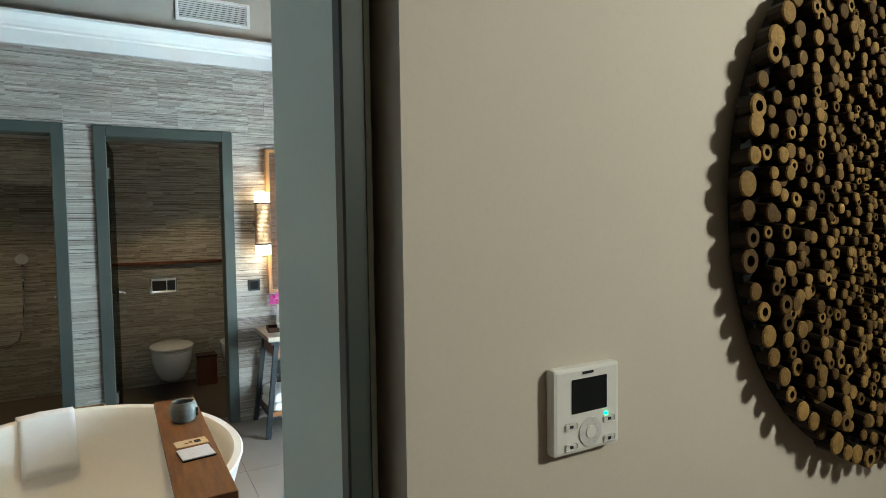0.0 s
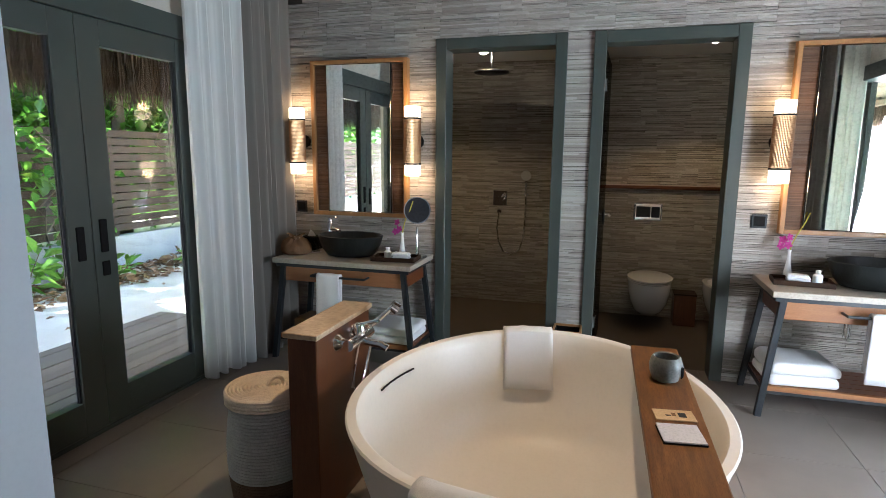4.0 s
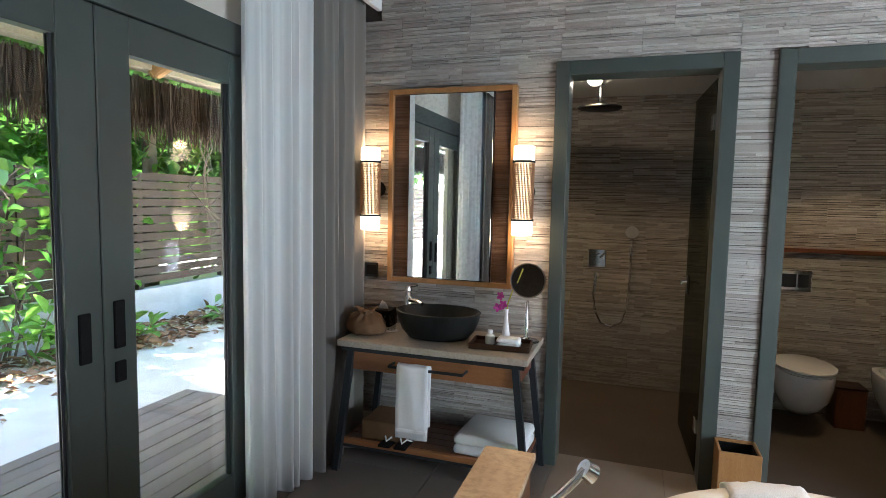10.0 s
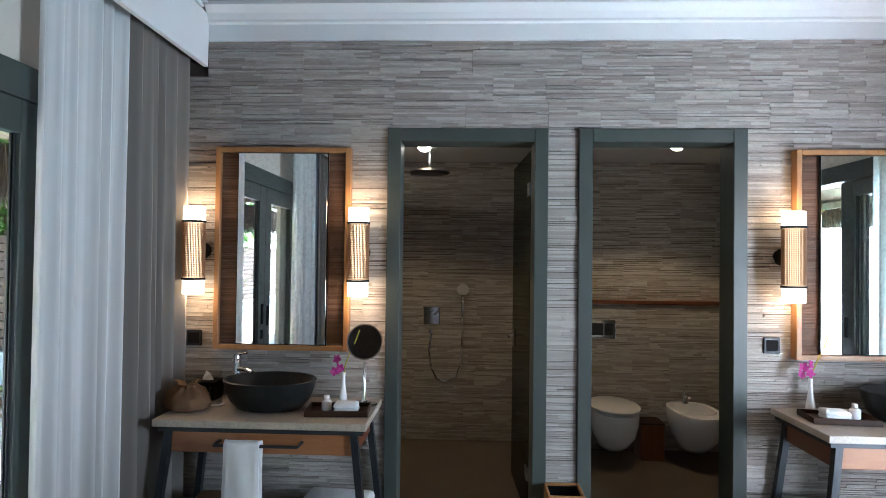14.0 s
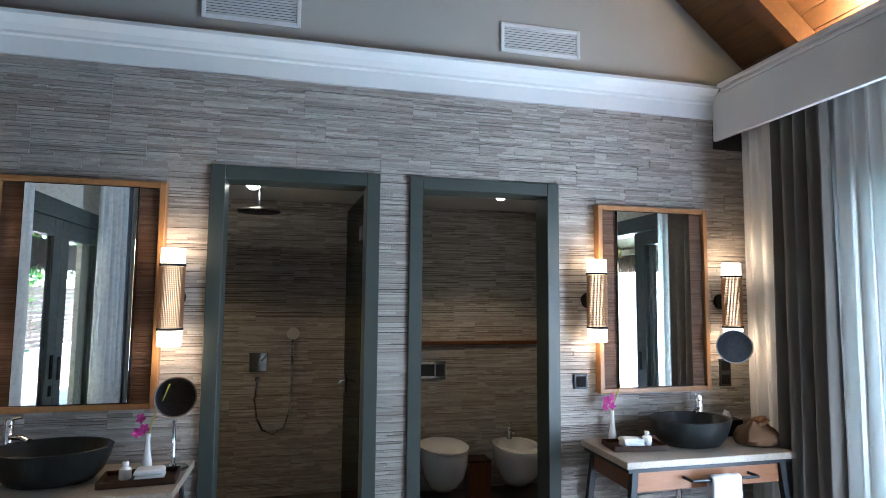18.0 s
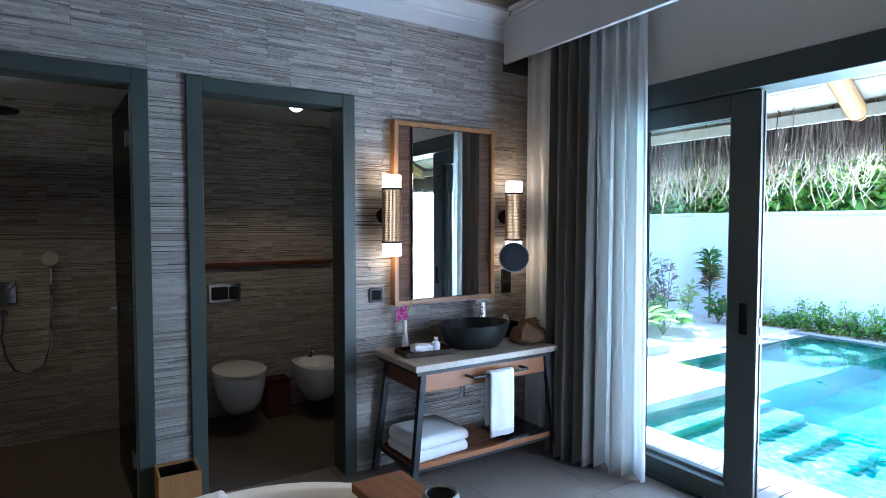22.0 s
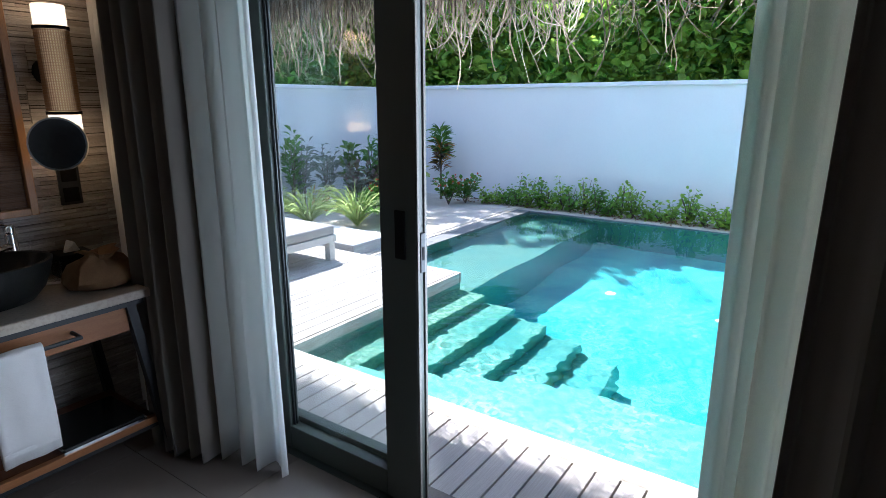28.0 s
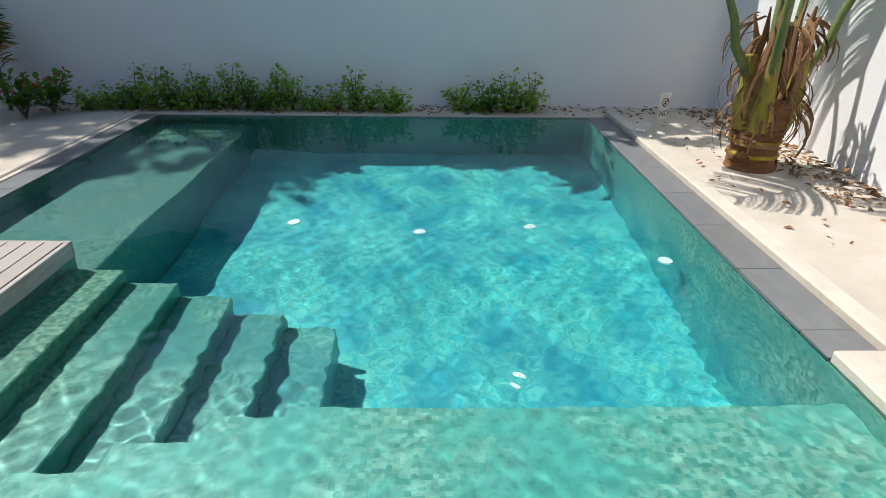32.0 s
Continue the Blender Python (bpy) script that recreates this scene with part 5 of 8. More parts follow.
def stand_mirror(at, turn):
    t = thing("shaving_mirror", at, "round chrome-rimmed magnifying mirror with a darkened face on a slim stand", "mirror", "", turn)
    bm = nb()
    lathe(bm, ((0.070, 0.0), (0.072, 0.004), (0.066, 0.010), (0.02, 0.016), (0.010, 0.03), (0.008, 0.22), (0.010, 0.225)), 28)
    part("stand", bm, "chrome", t, "", True)
    m = Matrix.Translation((0, 0, 0.335)) @ pose(0, 0, 0, 84, 0, 0)
    bm = nb()
    bmesh.ops.create_cone(bm, cap_ends=True, segments=40, radius1=0.095, radius2=0.095, depth=0.016, matrix=m)
    disc = part("mirror_head", bm, "chrome", t, "", True)
    bm = nb()
    bmesh.ops.create_cone(bm, cap_ends=True, segments=40, radius1=0.088, radius2=0.088, depth=0.002, matrix=m @ Matrix.Translation((0, 0, 0.0095)))
    part("mirror_face", bm, "mirror_darkened", disc, "polished face with a dark reflection in its colour")


stand_mirror((-1.315, 4.965, VT), 12)


def arm_mirror():
    t = thing("arm_mirror", (1.895, WY, 1.235), "round chrome-rimmed magnifying mirror with a darkened face on a wall arm", "mirror")
    bm = nb()
    rod(bm, (0, 0, 0), (0, -0.02, 0), 0.03, 0.03, 20)
    tube(bm, [(0, -0.02, 0), (-0.02, -0.08, 0.0), (-0.06, -0.13, 0.01), (-0.085, -0.19, 0.02)], 0.008)
    part("arm", bm, "chrome", t, "", True)
    m = Matrix.Translation((-0.10, -0.215, 0.045)) @ pose(0, 0, 0, 82, 0, -38)
    bm = nb()
    bmesh.ops.create_cone(bm, cap_ends=True, segments=44, radius1=0.100, radius2=0.100, depth=0.02, matrix=m)
    head = part("mirror_head", bm, "chrome", t, "", True)
    bm = nb()
    bmesh.ops.create_cone(bm, cap_ends=True, segments=44, radius1=0.093, radius2=0.093, depth=0.002, matrix=m @ Matrix.Translation((0, 0, 0.0115)))
    part("mirror_face", bm, "mirror_darkened", head, "polished face with a dark reflection in its colour")


arm_mirror()


def hanging_towel(name, at, w, drop_f, drop_b, lab, grp="hand towels", turn=0, thick=0.012, reach=0.018):
    """A folded towel hung over a bar or rim, with a front and a back fall."""
    t = thing(name, at, lab, "towel", grp, turn)
    bm = nb()
    prof = [(-reach, -drop_f)] + [(-reach, -drop_f * (1 - k / 5)) for k in range(1, 6)] + [(-reach * 0.6, 0.012), (0, 0.017), (reach * 0.6, 0.012)] + [(reach, -drop_b * k / 5) for k in range(0, 6)]
    nu = 8
    rows = []
    for j, (y, z) in enumerate(prof):
        row = []
        for i in range(nu + 1):
            u = i / nu - 0.5
            wob = 0.004 * math.sin(9 * u + j * 0.5) + 0.003 * noise.noise(Vector((u * 5, z * 9, at[0])))
            row.append(bm.verts.new((u * w * (1 + 0.02 * math.sin(j)), y + wob * (1 if y > 0 else -1) - (0.004 if y < 0 else -0.004), z)))
        rows.append(row)
    for a, b in zip(rows, rows[1:]):
        for i in range(nu):
            bm.faces.new((a[i], a[i + 1], b[i + 1], b[i]))
    c = part("towel_fall", bm, "towel", t, "", True)
    sol = c.modifiers.new("pile", "SOLIDIFY")
    sol.thickness, sol.offset = thick, 0
    bm = nb()
    y = -reach - thick * 0.5 - 0.006
    box(bm, -w / 2 + 0.003, w / 2 - 0.003, y - 0.001, y + 0.001, -drop_f + 0.035, -drop_f + 0.05)
    part("woven_band", bm, "towel", t)
    return t


hanging_towel("hand_towel", (VRX + 0.03, WY - 0.545, 0.634), 0.17, 0.36, 0.30, "white hand towel hung over the vanity towel bar")
hanging_towel("hand_towel", (VLX - 0.06, WY - 0.545, 0.634), 0.17, 0.36, 0.30, "white hand towel hung over the vanity towel bar")
folded_cloth("bath_towel", (1.09, 4.83, 0.172), 0.37, 0.33, 0.15, 2, "thick white folded bath towels on the vanity shelf", 4)
folded_cloth("bath_towel", (-1.44, 4.84, 0.172), 0.36, 0.34, 0.12, 2, "thick white folded bath towels on the vanity shelf", -4)
t = thing("bathroom_scale", (1.70, 4.80, 0.172), "black glass bathroom scale with a chrome rim on the shelf", "scale")
part("scale_plate", b1(-0.15, 0.15, -0.14, 0.14, 0.012, 0.024, 0.003), "screen", t)
part("scale_rim", nb_ring(-0.155, 0.155, -0.145, 0.145, 0.0, 0.012, 0.02), "chrome", t)
t = thing("slippers_box", (-2.03, 4.80, 0.172), "brown woven storage box on the vanity shelf", "box")
part("carton", b1(-0.13, 0.13, -0.12, 0.12, 0, 0.11, 0.012, 2), "hessian", t)
t = thing("flip_flops", (-1.95, 4.66, 0.172), "pair of white straps of flat sandals on the shelf", "sandals")
for i, x in enumerate((-0.045, 0.045)):
    part("sole", b1(x - 0.035, x + 0.035, -0.05, 0.16, 0, 0.014, 0.008, 2), "black", t)
    bm = nb()
    tube(bm, [(x - 0.03, 0.06, 0.012), (x - 0.018, 0.02, 0.035), (x, -0.01, 0.022), (x + 0.018, 0.02, 0.035), (x + 0.03, 0.06, 0.012)], 0.005, 6)
    part("strap", bm, "towel", t, "white strap", True)

# ---- bathtub ----
TX, TY, TA, TB, TZ = -0.225, 3.15, 0.675, 0.765, 0.60
tub = thing("bathtub", (TX, TY, 0), "large oval matt white freestanding bathtub, empty", "bathtub")
bm = nb()
n = 72
outer = [(0.74, 0.0), (0.77, 0.015), (0.80, 0.10), (0.865, 0.28), (0.935, 0.45), (0.985, 0.57), (0.998, TZ - 0.006), (0.99, TZ), (0.945, TZ), (0.932, TZ - 0.008), (0.915, TZ - 0.05), (0.86, 0.36), (0.78, 0.18), (0.66, 0.105), (0.45, 0.085), (0.2, 0.08), (0.03, 0.078)]
rings = []
for r, z in outer:
    ex = 1.0
    rings.append([bm.verts.new((TA * r * math.cos(2 * math.pi * i / n), TB * r * math.sin(2 * math.pi * i / n), z + 0.012 * (r > 0.5) * (z > 0.3) * math.cos(4 * math.pi * i / n) * -1)) for i in range(n)])
for a, b in zip(rings, rings[1:]):
    for i in range(n):
        bm.faces.new((a[i], a[(i + 1) % n], b[(i + 1) % n], b[i]))
bm.faces.new(rings[0][::-1])
bm.faces.new(rings[-1])
part("tub_shell", bm, "tub", tub, "", True)
bm = nb()
lathe(bm, ((0.030, 0.0785), (0.032, 0.083), (0.028, 0.088), (0.004, 0.089)), 24)
part("waste", bm, "chrome", tub, "chrome waste", True)
bm = nb()
pts = []
for k in range(9):
    a = radians(158 + 22 * k / 8)
    pts.append((TA * 0.905 * math.cos(a), TB * 0.905 * math.sin(a), TZ - 0.068))
tube(bm, pts, 0.004, 6)
part("overflow_slot", bm, "black", tub, "dark overflow slot")

# teak bridge tray with a cup and two cards
bridge = thing("bath_tray", (0.225, 3.08, TZ + 0.006), "thick reddish teak board across the bathtub", "bath tray", "", 1.2)
bm = b1(-0.095, 0.095, -0.62, 0.62, 0.006, 0.038, 0.005, 2)
part("board", bm, "bath_teak", bridge)
for y in (-0.50, 0.45):
    part("batten", b1(-0.07, 0.07, y - 0.02, y + 0.02, -0.012, 0.0055, 0.002), "teak", bridge)
cup = thing("tealight_cup", (0.228, 3.315, TZ + 0.0445), "round grey stoneware tealight cup with dark streaks", "candle holder")
bm = nb()
lathe(bm, ((0.034, 0.0), (0.046, 0.006), (0.057, 0.035), (0.060, 0.060), (0.052, 0.088), (0.046, 0.094), (0.041, 0.090), (0.047, 0.060), (0.040, 0.020), (0.005, 0.016)), 36)
part("cup_body", bm, "stoneware", cup, "", True)
for k in range(3):
    a = radians(-32 + 12 * k)
    bm = nb()
    m = Matrix.Translation((0.0605 * math.cos(a), 0.0605 * math.sin(a), 0.042)) @ Matrix.Rotation(a, 4, "Z")
    box(bm, -0.001, 0.0022, -0.0028, 0.0028, -0.020, 0.024 - 0.005 * k, 0.001, m)
    part("dark_streak", bm, "black", cup)
card = thing("bath_card", (0.232, 3.005, TZ + 0.0445), "kraft card with small printed lines", "card", "", 8)
part("card_sheet", b1(-0.062, 0.062, -0.038, 0.038, 0, 0.004, 0.001), "card", card)
part("printed_mark", b1(0.012, 0.036, -0.016, 0.016, 0.0041, 0.0047), "ink", card)
part("printed_mark", b1(-0.028, -0.012, -0.010, -0.003, 0.0041, 0.0047), "ink", card)
part("printed_mark", b1(-0.008, 0.004, -0.010, 0.012, 0.0041, 0.0047), "dry_leaf", card)
note = thing("booklet", (0.238, 2.868, TZ + 0.0445), "pale grey folded booklet", "booklet", "", 8)
part("lower_leaf", b1(-0.062, 0.062, -0.060, 0.054, 0, 0.005, 0.001), "black", note)
part("cover", b1(-0.060, 0.060, -0.058, 0.060, 0.0052, 0.010, 0.001), "paper", note)


# towels on the rim
def rim_towel(ang, w, inner, outer_drop, lab):
    a = radians(ang)
    r = 0.967
    x, y = TX + TA * r * math.cos(a), TY + TB * r * math.sin(a)
    tn = math.degrees(math.atan2(math.sin(a) / TB, math.cos(a) / TA)) - 90
    t = thing("bath_mat_towel", (x, y, TZ + 0.010), lab, "towel", "towels on the tub", tn)
    bm = nb()
    prof = []
    for k in range(7):
        prof.append((-0.030 - 0.080 * (1 - k / 6) ** 1.0, -inner * (1 - k / 6)))
    prof += [(-0.018, 0.006), (0.0, 0.008), (0.018, 0.006)]
    for k in range(5):
        prof.append((0.034 - 0.012 * k / 4, -outer_drop * k / 4 - 0.004))
    rows = []
    nu = 10
    for j, (yy, z) in enumerate(prof):
        row = []
        for i in range(nu + 1):
            u = i / nu - 0.5
            sag = (u * w) ** 2 * 0.45
            wob = 0.004 * noise.noise(Vector((u * 6, z * 10, ang)))
            row.append(bm.verts.new((u * w, yy - sag + wob, z - 0.3 * sag + wob)))
        rows.append(row)
    for p, q in zip(rows, rows[1:]):
        for i in range(nu):
            bm.faces.new((p[i], p[i + 1], q[i + 1], q[i]))
    c = part("towel_fall", bm, "towel", t, "", True)
    s = c.modifiers.new("pile", "SOLIDIFY")
    s.thickness, s.offset = 0.011, 1
    bm = nb()
    for k in range(9):
        u = (k / 8 - 0.5)
        bmesh.ops.create_icosphere(bm, subdivisions=1, radius=0.007, matrix=Matrix.Translation((u * 0.07, -0.045 - 0.004 * math.sin(k * 2.2), -0.045 - 0.016 * math.cos(k * 2.0))))
    part("embroidery", bm, "towel", t, "white embroidered emblem")


rim_towel(102, 0.235, 0.26, 0.10, "white towel hung over the tub rim")
rim_towel(262, 0.26, 0.22, 0.10, "white towel hung over the tub rim")

# ---- tap block ----
blk = thing("tap_block", (-1.085, 3.215, 0), "low wooden tap wall with a polished stone top", "tap block")
part("wood_case", b1(-0.062, 0.062, -0.24, 0.24, 0, 0.775, 0.003), "teak_upright", blk)
part("stone_cap", b1(-0.073, 0.073, -0.255, 0.255, 0.7752, 0.797, 0.003), "travertine", blk, "polished beige stone cap")
mix = thing("bath_mixer", (-1.022, 3.215, 0.715), "chrome wall bath mixer with a hand shower", "tap")
for y in (-0.075, 0.075):
    lathe_x = pose(0, y, 0, 0, 90, 0)
    r = nb()
    lathe(r, ((0.036, 0.0), (0.034, 0.008), (0.022, 0.022), (0.018, 0.035), (0.018, 0.06)), 24)
    r.transform(lathe_x)
    part("escutcheon", r, "chrome", mix, "", True)
bm = nb()
rod(bm, (0.062, -0.105, 0), (0.062, 0.105, 0), 0.023, 0.023, 24)
part("mixer_body", bm, "chrome", mix, "", True)
bm = nb()
tube(bm, [(0.06, 0, -0.005), (0.11, 0, -0.012), (0.16, 0, -0.016), (0.185, 0, -0.03)], 0.016, 14)
part("spout", bm, "chrome", mix, "", True)
bm = nb()
lathe(bm, ((0.024, 0.018), (0.026, 0.05), (0.018, 0.062)), 20, (0.062, 0, 0))
tube(bm, [(0.062, 0, 0.056), (0.09, 0, 0.066), (0.15, 0, 0.082)], 0.008, 8)
part("lever", bm, "chrome", mix, "", True)
bm = nb()
tube(bm, [(0.072, 0.095, 0.030), (0.098, 0.112, 0.050), (0.128, 0.135, 0.078), (0.150, 0.152, 0.104)], 0.011, 12)
hs = part("hand_shower", bm, "chrome", mix, "", True)
bm = nb()
rod(bm, (0.146, 0.150, 0.110), (0.168, 0.162, 0.092), 0.024, 0.028, 24)
part("shower_face", bm, "chrome", hs, "", True)
bm = nb()
tube(bm, [(0.070, 0.095, 0.025), (0.072, 0.088, -0.06), (0.062, 0.060, -0.16), (0.050, 0.010, -0.24), (0.046, -0.035, -0.20), (0.056, -0.030, -0.10), (0.062, -0.010, -0.02)], 0.0065, 8)
part("hose", bm, "chrome", mix, "chrome shower hose", True)

# ---- rope basket ----
bas = thing("laundry_basket", (-1.33, 3.10, 0.0), "three-tone woven rope laundry basket with a lid", "basket")


def coil(parent, mat, z0, z1, rad, step=0.0135, n=36):
    z = z0
    while z < z1 - 0.002:
        r = rad(z)
        b = nb()
        lathe(b, ((r - 0.006, z), (r, z + 0.002), (r + 0.003, z + step / 2), (r, z + step - 0.002), (r - 0.006, z + step)), n, close=True)
        part("rope_coil", b, mat, parent)
        z += step


belly = lambda z: 0.148 + 0.018 * math.sin(max(0, min(1, (z - 0.02) / 0.42)) * math.pi)
coil(bas, "rope_brown", 0.0, 0.1485, belly)
coil(bas, "rope_grey", 0.1485, 0.455, belly)
coil(bas, "rope_pale", 0.455, 0.495, lambda z: 0.166)
part("bottom", lathe(nb(), ((0.02, 0.004), (0.14, 0.006)), 32), "rope_brown", bas)
b = nb()
lathe(b, ((0.001, 0.496), (0.168, 0.496), (0.168, 0.502), (0.001, 0.502)), 44)
lid = part("lid", b, "rope_pale", bas, "pale coiled rope lid")
for k in range(11):
    b = nb()
    r = 0.006 + k * 0.0148
    lathe(b, ((r, 0.503), (r + 0.002, 0.5085), (r + 0.0074, 0.512), (r + 0.0128, 0.5085), (r + 0.0148, 0.503)), 40)
    part("rope_coil", b, "rope_pale", lid, "", True)
b = nb()
tube(b, arc((0.03, 0.02, 0.508), 0.035, 10, 170, 8, (0.5, 0.85, 0)), 0.008, 8)
part("loop_handle", b, "rope_pale", lid, "", True)

# ---- wooden bin by the pier ----
wb = thing("waste_bin", (-0.245, 5.01, 0), "open oak waste bin with a dark inside", "bin")
for a in ((-0.095, 0.095, -0.095, -0.083), (-0.095, 0.095, 0.083, 0.095), (-0.095, -0.083, -0.0828, 0.0828), (0.083, 0.095, -0.0828, 0.0828)):
    part("side_board", b1(*a, 0.0, 0.30, 0.002), "oak", wb)
part("liner", nb_ring(-0.0825, 0.0825, -0.0825, 0.0825, 0.02, 0.285, 0.004), "black", wb, "black liner")
part("bottom", b1(-0.082, 0.082, -0.082, 0.082, 0.004, 0.016), "black", wb)

# ---- shower cabin fittings ----
t = thing("rain_shower", (-1.06, 6.19, ALC_Z), "chrome ceiling rain shower with a dark round head", "shower")
bm = nb()
rod(bm, (0, 0, 0), (0, 0, -0.012), 0.028, 0.028, 20)
rod(bm, (0, 0, -0.012), (0, 0, -0.15), 0.011, 0.011, 14)
part("drop_arm", bm, "chrome", t, "", True)
bm = nb()
lathe(bm, ((0.02, -0.14), (0.15, -0.168), (0.152, -0.178), (0.146, -0.182)), 36)
part("shower_head", bm, "dark_metal", t, "flat round head", True)
t = thing("shower_mixer", (-1.065, ALC_Y, 1.04), "chrome wall shower mixer with hose and hand shower", "shower")
part("wall_plate", b1(-0.07, 0.07, -0.016, 0.0, -0.075, 0.075, 0.006, 2), "chrome", t)
bm = nb()
rod(bm, (0.02, -0.016, 0.01), (0.02, -0.06, 0.01), 0.034, 0.030, 24)
tube(bm, [(0.02, -0.05, 0.01), (0.045, -0.075, 0.03), (0.06, -0.08, 0.055)], 0.008)
part("valve", bm, "chrome", t, "", True)
bm = nb()
rod(bm, (0.0, 0, -0.13), (0.0, -0.035, -0.13), 0.022, 0.02, 18)
tube(bm, [(0.0, -0.035, -0.14), (-0.015, -0.05, -0.28), (0.0, -0.055, -0.42), (0.05, -0.05, -0.52), (0.13, -0.045, -0.55), (0.21, -0.045, -0.50), (0.25, -0.05, -0.38), (0.262, -0.055, -0.1), (0.262, -0.06, 0.13)], 0.010, 8)
part("hose", bm, "chrome", t, "chrome spiral hose", True)
bm = nb()
rod(bm, (0.262, 0, 0.045), (0.262, -0.05, 0.045), 0.016, 0.016, 14)
tube(bm, [(0.262, -0.065, 0.05), (0.262, -0.055, 0.16), (0.262, -0.065, 0.22)], 0.011, 10)
part("hand_shower", bm, "chrome", t, "", True)
bm = nb()
rod(bm, (0.262, -0.052, 0.238), (0.262, -0.085, 0.226), 0.040, 0.050, 24)
part("spray_head", bm, "duct", t, "round grey spray head", True)


def downlight(x, y, z, watts, lab):
    t = thing("downlight", (x, y, z), lab, "ceiling light", "cabin downlights")
    bm = nb()
    lathe(bm, ((0.042, -0.001), (0.064, -0.001), (0.064, -0.008), (0.042, -0.006)), 28, close=True)
    part("trim_ring", bm, "white_paint", t, "", True)
    bm = nb()
    lathe(bm, ((0.001, -0.062), (0.022, -0.058), (0.042, -0.042), (0.052, -0.020), (0.053, -0.0085)), 24)
    part("lit_lens", bm, "downlight", t, "bright lit lens")
    d = bpy.data.lights.new("downlight_lamp", "SPOT")
    d.energy, d.color, d.spot_size, d.spot_blend, d.shadow_soft_size = watts, (1.0, 0.69, 0.35), radians(108), 0.22, 0.03
    o = new("downlight_lamp", d)
    o.matrix_world = look((x, y, z - 0.085), (x, y, 0))


downlight(-1.085, 5.97, ALC_Z, 1.95, "bright round recessed downlight in the shower ceiling")
downlight(0.66, 5.89, ALC_Z, 1.55, "bright round recessed downlight in the toilet ceiling")

# ---- toilet cabin ----
struct("wall_cistern", b1(-0.19, 1.52, 6.6325, ALC_Y + 0.012, 0, 1.17), "stone_core", "stone-clad cistern half wall")
struct("trim_cistern_cap", b1(-0.19, 1.52, 6.59, ALC_Y + 0.002, 1.171, 1.20, 0.004), "teak", "reddish wooden cap on the cistern wall")


def pan(name, x, lab, cat, lidded):
    t = thing(name, (x, 6.60, 0), lab, cat)
    bm = nb()
    n = 36
    rows = []
    for z, k, back in ((0.10, 0.45, 0.02), (0.14, 0.68, 0.0), (0.22, 0.86, 0.0), (0.31, 0.97, 0.0), (0.385, 1.0, 0.0), (0.40, 0.985, 0.0), (0.40, 0.80, -0.06), (0.30, 0.62, -0.08), (0.22, 0.40, -0.10), (0.20, 0.05, -0.2)):
        row = []
        for i in range(n):
            a = 2 * math.pi * i / n
            cx, cy = math.cos(a), math.sin(a)
            px_ = 0.18 * k * math.copysign(abs(cx) ** 0.85, cx)
            py_ = (-0.27 + 0.27 * k * math.copysign(abs(cy) ** (0.6 if cy > 0 else 1.0), cy)) if k > 0.8 else (-0.24 + 0.24 * k * math.copysign(abs(cy) ** 0.8, cy) * 0.98)
            row.append(bm.verts.new((px_, min(py_, 0.0) if k > 0.8 else py_, z)))
        rows.append(row)
    for p, q in zip(rows, rows[1:]):
        for i in range(n):
            bm.faces.new((p[i], p[(i + 1) % n], q[(i + 1) % n], q[i]))
    bm.faces.new(rows[0][::-1])
    bm.faces.new(rows[-1])
    part("pan", bm, "ceramic", t, "", True)
    if lidded:
        bm = nb()
        for z0, z1, k in ((0.402, 0.416, 1.0), (0.418, 0.436, 1.01)):
            lathe(bm, ((0.17 * k, z0), (0.185 * k, z0 + 0.003), (0.185 * k, z1 - 0.005), (0.17 * k, z1)), 36, (0, -0.275, 0), 1.0, 1.46)
        part("seat_lid", bm, "ceramic", t, "closed white lid", True)
    else:
        bm = nb()
        lathe(bm, ((0.022, 0.402), (0.020, 0.41), (0.016, 0.49), (0.018, 0.50)), 18, (0, -0.07, 0))
        tube(bm, [(0, -0.07, 0.462), (0, -0.12, 0.478), (0, -0.155, 0.465)], 0.011, 10)
        tube(bm, [(0, -0.07, 0.50), (0, -0.08, 0.525), (0, -0.11, 0.545)], 0.007, 8)
        part("bidet_tap", bm, "chrome", t, "chrome bidet tap", True)
    return t


pan("toilet", 0.35, "white wall-hung toilet with a closed lid", "toilet", True)
pan("bidet", 0.96, "white wall-hung bidet with a chrome tap", "bidet", False)
t = thing("flush_plate", (0.315, 6.62, 0.965), "chrome dual flush plate on the stone wall", "flush plate")
part("plate", b1(-0.12, 0.12, -0.014, 0, -0.075, 0.075, 0.012, 3), "chrome", t)
for x0, x1 in ((-0.10, 0.02), (0.03, 0.10)):
    part("flush_button", b1(x0, x1, -0.022, -0.0125, -0.048, 0.048, 0.003), "dark_metal", t, "dark polished button")
t = thing("pedal_bin", (0.655, 6.45, 0), "small square wooden waste bin between toilet and bidet", "bin")
part("bin_body", b1(-0.09, 0.09, -0.09, 0.09, 0, 0.27, 0.004), "teak_upright", t)
part("bin_lid", b1(-0.093, 0.093, -0.093, 0.093, 0.271, 0.285, 0.003), "dark_timber", t)
t = thing("paper_holder", (-0.19, 6.30, 0.62), "wall paper holder with a white roll", "paper holder")
bm = nb()
rod(bm, (0.0, 0, 0.03), (0.07, 0, 0.03), 0.01, 0.01)
rod(bm, (0.065, -0.01, 0.03), (0.065, 0.07, 0.03), 0.008, 0.008)
part("bracket", bm, "chrome", t, "", True)
bm = nb()
rod(bm, (0.065, -0.05, 0.03), (0.065, 0.055, 0.03), 0.055, 0.055, 28)
part("paper_roll", bm, "towel", t, "white paper roll", True)
